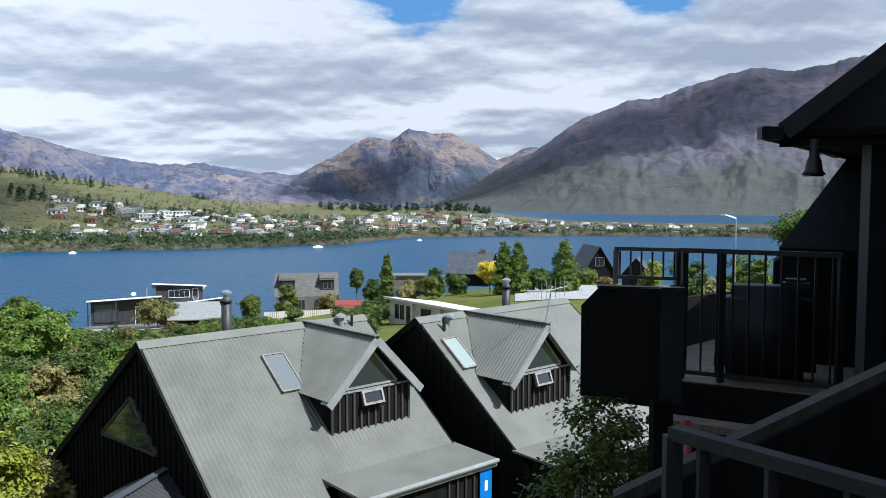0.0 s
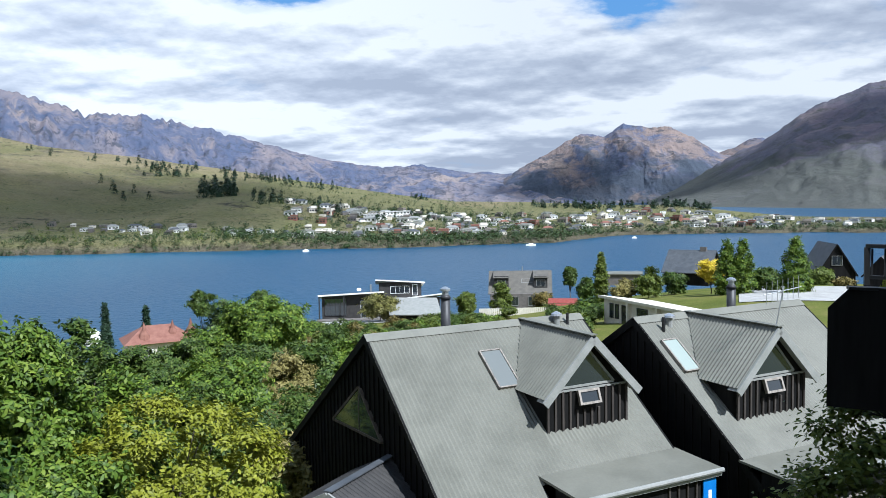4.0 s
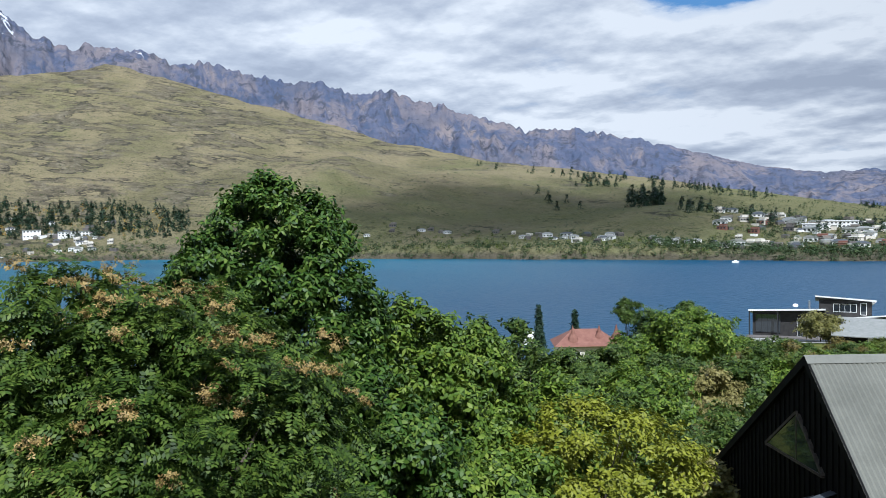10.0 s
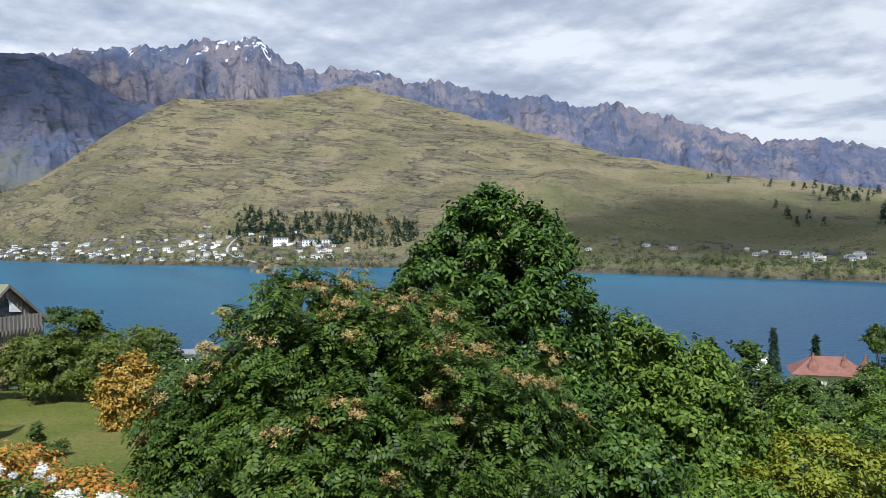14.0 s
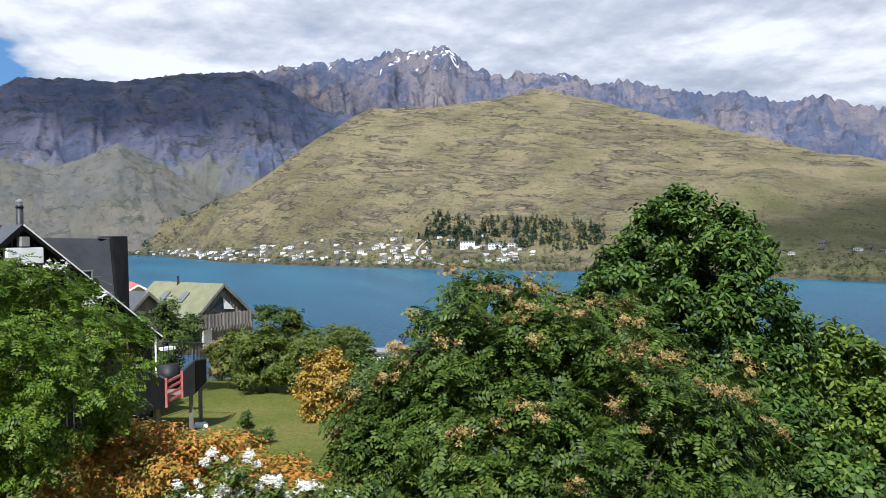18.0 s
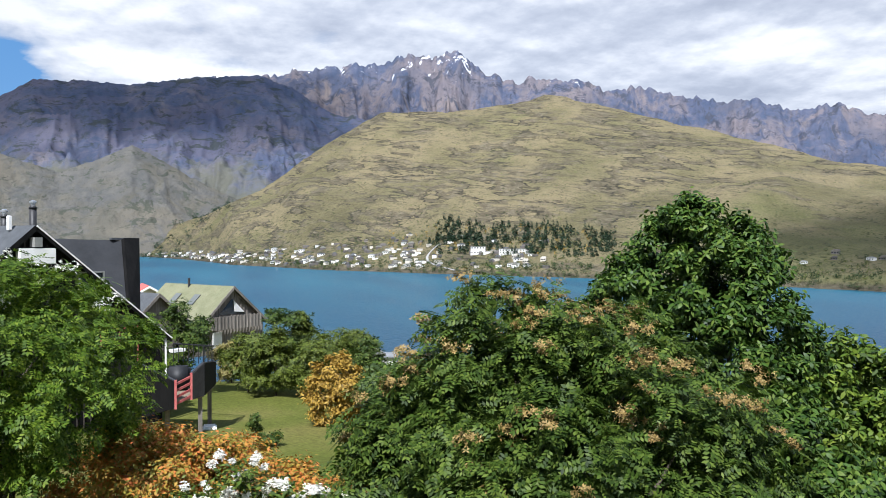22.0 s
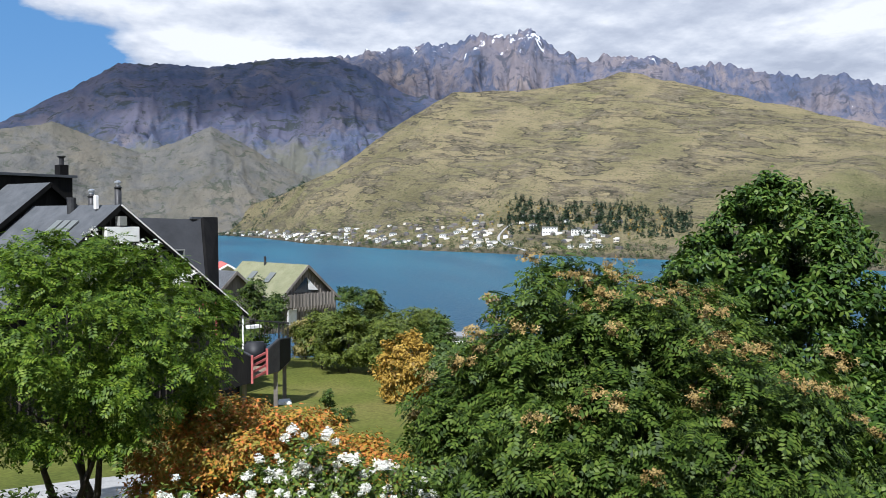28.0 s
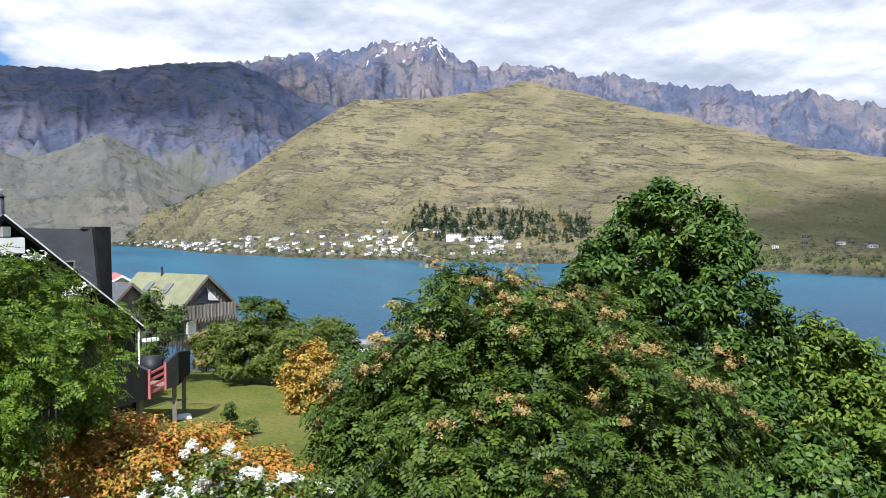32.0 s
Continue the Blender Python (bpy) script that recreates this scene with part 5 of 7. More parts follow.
for i in range(22):
    y = -3.1 + i * 0.31
    part("batten", boxes((-0.05, 0.0, y - 0.04, y + 0.04, -5.1, -0.3 - abs(y) * 0.9)), M["greywood"], WH)
part("balcony_opening", slab([(-0.06, 0, -1.0), (-0.06, 1.3, -2.2), (-0.06, -1.3, -2.2)], 0.04, (-1, 0, 0)), M["glass"], WH)
part("blind", slab([(-0.12, -0.1, -1.1), (-0.12, -1.2, -2.1), (-0.12, -0.2, -2.0)], 0.03, (-1, 0, 0)), M["white"], WH)
part("balcony_front", boxes((-0.5, -0.42, -2.6, 2.6, -3.3, -2.3)), M["greywood"], WH)
for i in range(16):
    part("baluster", boxes((-0.54, -0.5, -2.6 + i * 0.34, -2.5 + i * 0.34, -3.3, -2.25)), M["greywood"], WH)
part("door", boxes((-0.08, 0.0, 1.0, 1.9, -5.1, -3.5)), M["white"], WH, "white lower door")
for k in range(2):
    part("skylight", boxes((0, 0.7, 0, 0.05, -1.1, 0)), M["skyglass"], WH).matrix_basis = Matrix.Translation((2.6 + k * 2.4, 0.9, -0.75)) @ Matrix.Rotation(radians(90 - 42), 4, "X")
part("flue", tube([(5.0, 0.2, -0.3), (5.0, 0.2, 0.5)], 0.1, 10), M["flue"], WH)
gable_house("timber_house", ridge_at(92.8, 62.0, -3.6, 128), "weathered grey house with a dark roof and skylight", 6.0, 3.2, 3.0, 42, 40, -5.0, M["greywood"], M["roof_dark"], M["greywood"], group="lakeside timber houses")
gable_house("red_roof_house", ridge_at(93.3, 92.0, -3.1, 100), "house with a faded red roof near the lake", 6.0, 2.6, 3.0, 30, 30, -5.0, M["cream"], M["roof_red"], M["white"])
sd = thing("garden_shed", Matrix.Translation(local(79.4, 58.0)), "low shed with a grey roof behind shrubs", "shed")
part("wall", boxes((-2, 2, -1.2, 1.2, -0.3, 1.9)), M["greywood"], sd)
part("roof", boxes((-2.3, 2.3, -1.5, 1.5, 1.9, 2.05)), M["roof"], sd)
sd2 = thing("white_shed", Matrix.Translation(local(77.7, 62.0)) @ Matrix.Rotation(radians(70), 4, "Z"), "small white building behind shrubs", "shed")
part("wall", boxes((-1, 1, -1, 1, -0.3, 1.7)), M["white"], sd2)
part("roof", boxes((-1.2, 1.2, -1.2, 1.2, 1.7, 1.82)), M["metal"], sd2)
rock = thing("garden_stone", Matrix.Translation(local(89.4, 37.4)), "pale flat stone at the post's foot", "stone")
part("stone", boxes((-0.35, 0.35, -0.3, 0.3, -0.1, 0.16), bevel=0.06), M["white"], rock)
# paved path by the many-stemmed tree
pa = sheet("pavement", 12, 12, lambda i, j: (lambda p: (p.x, p.y, ground_z(p.x, p.y) + 0.03))(way(95.5 + i * 1.4) * (14.5 + j * 0.75)), M["paving"])
tagged(pa, "pale grey paved path under the trees", "path", kind="structure")

# ---- houses below the townhouses ----
def facing(az, r, z, turn=0.0):
    """Pose on the ground at az, r with its x axis to the right as seen from the eye."""
    p = way(az) * r
    return Matrix.Translation((p.x, p.y, H + z)) @ Matrix.Rotation(radians(az + turn), 4, "Z")


FM = facing(19.4, 140.0, -21.3)
FH = thing("modern_house", FM, "dark grey flat-roofed modern house by the lake", "house", "lower houses")
part("wall", boxes((-9.8, 0.6, 0.0, 8.0, -0.4, 3.0), (-9.8, 0.6, 0.0, 0.3, 3.0, 4.3)), M["charcoal"], FH)
part("roof", slab([(-10.4, -1.2, 4.6), (0.9, -1.2, 5.0), (0.9, 8.5, 3.4), (-10.4, 8.5, 3.0)], 0.25, (0, 0, 1)), M["white"], FH, "pale-edged flat roof")
part("roof", slab([(-10.3, -1.1, 4.62), (0.8, -1.1, 5.02), (0.8, 8.4, 3.46), (-10.3, 8.4, 3.06)], 0.05, (0, 0, 1)), M["roof_dark"], FH)
part("wall", boxes((0.0, 7.4, 1.0, 9.0, -1.0, 4.6), (0.0, 7.4, 1.0, 1.3, 4.6, 6.2)), M["charcoal"], FH, "taller grey tower block")
part("roof", slab([(-0.6, 0.4, 6.9), (8.0, 0.4, 6.3), (8.0, 9.5, 4.7), (-0.6, 9.5, 5.3)], 0.22, (0, 0, 1)), M["white"], FH)
part("wall", boxes((4.2, 10.4, -1.6, 6.0, -1.0, 3.0), (4.2, 10.4, -1.6, -1.3, 3.0, 3.8)), M["charcoal"], FH)
part("roof", slab([(3.8, -2.2, 3.85), (11.0, -2.2, 4.55), (11.0, 6.4, 3.15), (3.8, 6.4, 2.45)], 0.22, (0, 0, 1)), M["white"], FH)
part("terrace", boxes((-10.6, 0.4, -2.4, 0.0, 0.1, 0.35)), M["greywall"], FH)
part("undercroft", boxes((-9.8, -6.0, -2.0, 0.0, -2.2, 0.1)), M["black"], FH)
for x, w, z, h, nm in ((-9.4, 3.8, 0.8, 3.0, 3), (-3.2, 1.5, 0.3, 3.0, 1), (-1.5, 1.4, 0.3, 3.0, 1)):
    window(FH, Matrix.Translation((x, -0.05, z)), w, h, nm, trim=M["white"] if x > -5 else M["flue"])
for x, w, z, h in ((2.0, 3.3, 4.3, 1.3), (5.8, 0.9, 3.9, 1.9)):
    window(FH, Matrix.Translation((x, 0.95, z)), w, h, 3 if w > 2 else 0, trim=M["white"])
window(FH, Matrix.Translation((8.0, -1.65, 1.3)), 2.0, 1.6, 2, trim=M["white"])
window(FH, Matrix.Translation((4.8, -1.65, 0.9)), 0.8, 1.6, 0, trim=M["white"])
for x in (-10.2, -6.0):
    part("post", boxes((x - 0.1, x + 0.1, -1.1, -0.9, 0.5, 4.4)), M["flue"], FH)
part("flue", tube([(-1.4, 1, 4.4), (-1.4, 1, 6.0)], 0.14, 10), M["metal"], FH)
part("dish", tube([(-3.4, 0.5, 5.0), (-3.4, 0.3, 5.25)], [0.05, 0.4], 12), M["white"], FH)
GA = thing("garage", facing(16.9, 128.0, -20.2), "small garage with a pale sheet roof", "garage", "lower houses")
part("wall", boxes((-3.6, 3.6, 0, 5, -0.6, 1.5)), M["black"], GA)
part("roof", slab([(-4.0, -0.6, 1.5), (4.3, -0.6, 1.3), (3.7, 5.2, 3.3), (-4.4, 5.2, 3.5)], 0.12, (0, 0, 1)), M["trim"], GA)
part("door", boxes((0.6, 3.2, -0.06, 0.0, -0.5, 1.2)), M["white"], GA)
lawn2 = sheet("lawn", 8, 8, lambda i, j: (lambda p: (p.x, p.y, ground_z(p.x, p.y) + 0.06))(way(22.3 + i * 0.75) * (104 + j * 3.4)), surface("mown_lawn", [(0.35, (0.07, 0.13, 0.02)), (0.65, (0.12, 0.18, 0.04))], scale=0.3, rough=0.95, grain=0.2, grain_scale=5, spec=0.1))
tagged(lawn2, "bright green mown lawn below a modern house", "lawn", kind="structure")
dv = sheet("road", 10, 10, lambda i, j: (lambda p: (p.x, p.y, ground_z(p.x, p.y) + 0.08))(way(-16.5 + i * 1.25) * (96 + j * 4.6)), M["paving"])
tagged(dv, "pale concrete drive between the lower houses", "road", kind="structure")
terr = sheet("terrace_paving", 8, 5, lambda i, j: (lambda p: (p.x, p.y, ground_z(p.x, p.y) + 0.1))(way(17.5 + i * 0.9) * (127 + j * 2.4)), M["paving"])
tagged(terr, "pale stone terrace below the modern house", "terrace", kind="structure")


def eaves_house(name, m, label, w, d, base, wall, roof, pitch, rise, barge, gables=(), group="lower houses"):
    """House seen on its long side: ridge along x, walls down to base, z = 0 at the ridge."""
    h = thing(name, m, label, "house", group)
    run = rise / math.tan(radians(pitch))
    for s in (-1, 1):
        part("roof", slab([(-w / 2, 0, 0), (w / 2, 0, 0), (w / 2, s * (run + 0.4), -rise - 0.4 * math.tan(radians(pitch))), (-w / 2, s * (run + 0.4), -rise - 0.4 * math.tan(radians(pitch)))], 0.15, (0, 0, 1)), roof, h)
    part("wall", boxes((-w / 2 + 0.4, w / 2 - 0.4, -run, run, base, -rise)), wall, h)
    for x in (-w / 2 + 0.4, w / 2 - 0.55):
        part("wall", slab([(x, 0, -0.15), (x, run, -rise), (x, -run, -rise)], 0.15, (-1, 0, 0)), wall, h)
    return h


GH = eaves_house("gabled_house", facing(9.4, 150.0, -14.2), "brown house with a grey roof and two dormers", 11.5, 8, -6.4, M["greywall"], M["roof_brown"], 45, 3.4, M["white"])
for x, wdt in ((-3.4, 2.6), (3.7, 2.4)):
    part("dormer_front", boxes((x - wdt / 2, x + wdt / 2, -2.9, -0.8, -3.2, -0.75)), M["charcoal"], GH)
    part("dormer_roof", slab([(x - wdt / 2 - 0.2, 0, 0.02), (x + wdt / 2 + 0.2, 0, 0.02), (x + wdt / 2 + 0.2, -3.2, -0.95), (x - wdt / 2 - 0.2, -3.2, -0.95)], 0.12, (0, 0, 1)), M["roof_brown"], GH)
    window(GH, Matrix.Translation((x - 0.8, -2.95, -2.6)), 1.6, 1.2, 1)
window(GH, Matrix.Translation((0.2, -2.0, -2.05)) @ Matrix.Rotation(radians(-45), 4, "X"), 2.0, 0.9, 1, material=M["skypale"])
part("wall", boxes((-5.4, 5.4, -4.4, -3.4, -6.4, -3.8)), M["greywall"], GH)
for x in (-4, -1, 2, 4):
    window(GH, Matrix.Translation((x - 0.6, -4.46, -5.9)), 1.3, 1.6, 1)
part("flue", tube([(0.4, 0.2, -0.2), (0.4, 0.2, 0.8)], 0.1, 8), M["metal"], GH)
FE = thing("deck_fence", facing(5.6, 128.0, -18.6), "red-brown timber deck with railings", "fence")
part("deck", boxes((-4.2, 4.2, 0, 4, -0.2, 0.1)), M["redslat"], FE)
part("rail", boxes((-4.2, 4.2, -0.05, 0.05, 1.2, 1.3)), M["roof_brick"], FE)
for i in range(9):
    part("post", boxes((-4.2 + i * 1.05 - 0.06, -4.2 + i * 1.05 + 0.06, -0.06, 0.06, -2.0, 1.3)), M["roof_brick"], FE)
part("screen", boxes((-4.2, 0.5, 2.0, 2.1, 0.1, 1.8)), M["redslat"], FE)
PF_ = thing("paling_fence", facing(10.4, 118.0, -17.4, 6), "pale timber paling fence", "fence")
for i in range(34):
    part("paling", boxes((-4 + i * 0.3, -4 + i * 0.3 + 0.24, 0, 0.04, -0.8, 0.75)), M["cream"], PF_)
WT = thing("white_terrace", facing(3.6, 85.0, -10.6, -54.5), "cream flat-roofed terrace with a pale sloping fascia", "house", "lower houses")
part("wall", boxes((0, 14.0, 0, 6, -4.0, -1.5), (0, 14.0, 0, 0.3, -1.5, -0.35)), M["cream"], WT)
part("roof", slab([(-0.4, -0.5, 0.0), (14.4, -0.5, -0.1), (14.4, 6.4, -1.15), (-0.4, 6.4, -1.05)], 0.26, (0, 0, 1)), M["cream"], WT, "long pale roof edge")
for x in (4.2, 8.6):
    part("fin_wall", boxes((x, x + 0.25, -0.45, 0, -4, -0.1)), M["cream"], WT)
for x, w, z, h in ((1.0, 0.6, -2.2, 1.5), (1.9, 0.6, -2.2, 1.5), (3.0, 0.9, -3.2, 2.5), (5.4, 1.6, -2.0, 1.3), (10.2, 1.4, -2.0, 1.3)):
    window(WT, Matrix.Translation((x, -0.04, z)), w, h, 0, trim=M["flue"])
DH = eaves_house("dark_house", facing(-2.3, 170.0, -11.9, -14), "dark house with a broad charcoal roof", 9.5, 8, -6.6, M["black"], M["roof_dark"], 36, 3.8, M["black"])
part("chimney", boxes((1.6, 2.8, -0.4, 0.4, -0.6, 0.6)), M["greywall"], DH)
for x in (-3.4, -1.6):
    window(DH, Matrix.Translation((x, -5.3, -5.4)), 1.2, 1.2, 1, trim=M["white"])
BU = thing("low_shed", facing(2.2, 150.0, -15.0), "low grey shed behind shrubs", "shed", "lower houses")
part("wall", boxes((-3, 3, 0, 4, -2, 0)), M["greywall"], BU)
part("roof", boxes((-3.3, 3.3, -0.3, 4.3, 0, 0.2)), M["roof"], BU)
AH = gable_house("steep_house", ridge_at(-11.1, 150.0, -3.55, 8), "dark house with a steep blue-grey roof", 9.0, 3.4, 3.0, 58, 58, -6.8, M["black"], M["roof_dark"], M["black"], corr=False, group="lower houses")
window(AH, Matrix.Translation((-0.1, 0.8, -3.6)) @ Matrix.Rotation(radians(-90), 4, "Z"), 1.7, 1.6, 1, trim=M["trim"])
gable_house("steep_house", ridge_at(-13.6, 135.0, -4.3, -20), "small dark gabled house behind the railing", 5.0, 2.2, 2.2, 50, 50, -5, M["black"], M["roof_dark"], M["black"], corr=False, group="lower houses")
RH = thing("red_roof_villa", facing(34.2, 125.0, -19.8, 8), "white villa with a brick-red hipped roof and small spires", "house", "lower houses")
part("wall", boxes((-4.6, 4.4, 0, 6, -4.5, -1.1)), M["cream"], RH)
bm = bmesh.new()
vs = [bm.verts.new(v) for v in ((-5.2, -0.7, -1.0), (5.0, -0.7, -1.0), (5.0, 6.7, -1.0), (-5.2, 6.7, -1.0), (-2.0, 3, 1.2), (2.0, 3, 1.2))]
for f in ((0, 1, 5, 4), (1, 2, 5), (2, 3, 4, 5), (3, 0, 4), (3, 2, 1, 0)):
    bm.faces.new([vs[i] for i in f])
part("roof", bm, M["roof_brick"], RH)
for x, y in ((-2.2, 1.0), (1.9, 1.6), (4.6, 2.0)):
    part("spire", tube([(x, y, -0.8), (x, y, 0.2), (x, y, 0.8), (x, y, 2.0)], [1.1, 0.75, 0.35, 0.03], 8), M["roof_brick"], RH)
for x in (-4.2, -2.4, 0.2):
    window(RH, Matrix.Translation((x, -0.05, -3.6)), 1.2, 1.7, 1, trim=M["white"])
part("balcony", boxes((-5.8, -3.0, -1.2, 0, -3.9, -3.0)), M["white"], RH)
TE = thing("white_marquee", facing(38.4, 150.0, -23.0), "small white tent roof by the lake", "tent")
part("roof", tube([(0, 0, 0), (0, 0, 0.7), (0, 0, 1.3)], [1.7, 1.1, 0.1], 10), M["white"], TE)
part("side", tube([(0, 0, -1.5), (0, 0, 0)], 1.6, 10), M["white"], TE)
# street lamp behind the railing
SL = thing("street_lamp", Matrix.Translation(local(-20.0, 70.0)), "slim street lamp with a short arm", "street lamp")
part("pole", tube([(0, 0, 0), (0, 0, 9.3)], [0.1, 0.06], 8), M["metal"], SL)
part("arm", tube([(0, 0, 9.2), (-0.9, 0, 9.5)], 0.04, 6), M["metal"], SL)
part("head", boxes((-1.3, -0.8, -0.12, 0.12, 9.42, 9.54), bevel=0.03), M["metal"], SL)

# ---- planting ----
def tpl_leaf():
    return np.array([(0, 0, 0), (0.45, 0.26, 0.05), (1, 0, -0.08), (0.45, -0.26, 0.05)], float), [(0, 1, 2), (0, 2, 3)]


def tpl_pinnate(pairs=4):
    v, f = [], []
    for k in range(pairs * 2 + 1):
        if k == pairs * 2:
            base, ang = np.array((0.82, 0, -0.12)), 0.0
        else:
            s = 1 if k % 2 else -1
            x = 0.14 + 0.18 * (k // 2)
            base, ang = np.array((x, 0, -0.16 * x * x)), s * radians(66)
        d = np.array((math.cos(ang), math.sin(ang), -0.18))
        n = np.array((-math.sin(ang), math.cos(ang), 0))
        ln, wd = 0.32, 0.08
        i = len(v)
        v += [base, base + d * ln * 0.5 + n * wd, base + d * ln, base + d * ln * 0.5 - n * wd]
        f += [(i, i + 1, i + 2, i + 3)]
    return np.array(v), f


def tpl_tuft(n=4, seed=3):
    """A sprig of a few leaves, for planting farther off."""
    rng = np.random.default_rng(seed)
    v, f = [], []
    for k in range(n):
        a = math.tau * k / n + rng.uniform(-0.4, 0.4)
        t = rng.uniform(-0.3, 0.6)
        d = np.array((math.cos(a) * math.cos(t), math.sin(a) * math.cos(t), math.sin(t)))
        s = np.cross(d, (0, 0, 1.0))
        s /= np.linalg.norm(s)
        i = len(v)
        v += [d * 0.05, d * 0.5 + s * 0.22, d * 1.0, d * 0.5 - s * 0.22]
        f += [(i, i + 1, i + 2, i + 3)]
    return np.array(v), f


def tpl_shoot(n=6, seed=9, wide=0.24):
    """The end of a twig: broad leaves hanging round it like a half-shut umbrella."""
    rng = np.random.default_rng(seed)
    v, f = [], []
    for k in range(n):
        a = math.tau * k / n + rng.uniform(-0.35, 0.35)
        t = rng.uniform(-0.15, 0.75) if k else -0.4
        ln = rng.uniform(0.75, 1.1)
        d = np.array((math.cos(a) * math.cos(t), math.sin(a) * math.cos(t), -math.sin(t)))
        s = np.cross(d, (0, 0, 1.0))
        s /= np.linalg.norm(s)
        o = d * 0.12
        i = len(v)
        v += [o, o + d * ln * 0.35 + s * wide, o + d * ln * 0.7 + s * wide * 0.75 + np.array((0, 0, -0.06)), o + d * ln + np.array((0, 0, -0.2)), o + d * ln * 0.7 - s * wide * 0.75 + np.array((0, 0, -0.06)), o + d * ln * 0.35 - s * wide]
        f += [(i, i + 1, i + 5), (i + 1, i + 2, i + 4, i + 5), (i + 2, i + 3, i + 4)]
    return np.array(v), f


LEAF, PINNATE, TUFT, SHOOT = tpl_leaf(), tpl_pinnate(5), tpl_tuft(), tpl_shoot()


def unit(a):
    return a / np.maximum(np.linalg.norm(a, axis=1, keepdims=True), 1e-9)


def foliage(name, parent, material, pts, out, size, tpl, rng, droop=0.25, spread=0.42, label=""):
    """One mesh of leaves: tpl set at every point, facing about along out."""
    tv, tf = tpl
    n = len(pts)
    nz = unit(out * 0.7 + np.array((0, 0, 0.55)) + rng.normal(0, spread, (n, 3)))
    tx = unit(np.cross(nz, rng.normal(0, 1, (n, 3))) + out * 0.5 + np.array((0, 0, -droop)))
    tx = unit(tx - nz * np.sum(tx * nz, axis=1, keepdims=True))
    ty = np.cross(nz, tx)
    sz = size * rng.uniform(0.7, 1.25, (n, 1))
    v = (pts[:, None, :] + sz[:, :, None] * (tv[None, :, 0:1] * tx[:, None, :] + tv[None, :, 1:2] * ty[:, None, :] + tv[None, :, 2:3] * nz[:, None, :])).reshape(-1, 3)
    k = len(tv)
    fl = np.array([i for f in tf for i in f])
    lens = np.array([len(f) for f in tf])
    loops = (fl[None, :] + (np.arange(n) * k)[:, None]).reshape(-1)
    totals = np.tile(lens, n)
    starts = np.concatenate(([0], np.cumsum(totals)[:-1]))
    me = bpy.data.meshes.new(name)
    me.vertices.add(len(v))
    me.vertices.foreach_set("co", v.astype(np.float32).ravel())
    me.loops.add(len(loops))
    me.loops.foreach_set("vertex_index", loops.astype(np.int32))
    me.polygons.add(len(totals))
    me.polygons.foreach_set("loop_start", starts.astype(np.int32))
    me.update(calc_edges=True)
    me.materials.append(material)
    ob = new(name, me)
    ob.parent = parent
    if label:
        ob["label"] = label
    return ob


def crown_points(rng, radii, clumps, per, sigma, fill=0.25, lump=0.18, shape=None):
    """Points of leaves on boughs of many clumps over an uneven crown round the origin; also the boughs' middles."""
    R = np.array(radii)
    nb = max(8, clumps // (9 if not isinstance(shape, (list, tuple)) else 4 if clumps > 250 else 1))
    rb = np.clip(0.36 * (nb / 40) ** -0.333, 0.16, 0.40) * rng.uniform(0.7, 1.3, (nb, 1))
    d = unit(rng.normal(0, 1, (nb, 3)))
    rad = (1.02 - rb * 0.8) * rng.uniform(0.84, 1.08, (nb, 1)) * (1 + rng.normal(0, lump, (nb, 1)) * 0.35)
    inner = rng.random((nb, 1)) < fill
    c = d * np.where(inner, rad * rng.uniform(0.4, 0.8, (nb, 1)), rad)
    if shape == "egg":
        c[0], c[1] = (0.0, 0.0, 0.82), (0.16, 0.1, 0.72)
        c[:, :2] *= np.clip(0.9 - 0.42 * c[:, 2:3], 0.15, 1.25)
    elif isinstance(shape, (list, tuple)):
        # outline of the crown: (height from 0 to 1, half width from 0 to 1)
        hh = np.linspace(0, 1, 200)
        ww = np.interp(hh, [q[0] for q in shape], [q[1] for q in shape])
        h = np.interp((np.arange(nb) + rng.random(nb)) / nb, np.cumsum(ww + 0.12) / np.sum(ww + 0.12), hh)
        h[-3:] = 0.91, 0.95, 0.985
        w, a = np.interp(h, hh, ww), (np.arange(nb) * 0.381966 + rng.uniform(-0.12, 0.12, nb)) * math.tau
        inn = np.where(inner[:, 0], rng.uniform(0.2, 0.7, nb), rng.uniform(0.80, 1.06, nb))
        rb = rb * np.clip(0.22 + 0.78 * w[:, None], 0.25, 1.0)
        c = np.stack([np.cos(a) * w * inn, np.sin(a) * w * inn, 2 * h - 1], axis=1)
    k = np.arange(clumps) % nb
    out = unit(c)
    dd = unit(rng.normal(0, 1, (clumps, 3)) + out[k] * 0.5 + np.array((0, 0, 0.35)))
    cl = (c[k] + dd * rb[k] * rng.uniform(0.5, 1.0, (clumps, 1)) * np.array((1, 1, 0.7 * min(1.0, R[0] / R[2])))) * R
    p = np.repeat(cl, per, axis=0) + rng.normal(0, 1, (clumps * per, 3)) * np.array((sigma, sigma, sigma * 0.7)) * 0.72
    kk = np.repeat(k, per)
    o = unit(unit(p - (c * R)[kk]) * 0.6 + out[kk] * 0.4 + np.array((0, 0, 0.12)))
    return p, o, c * R


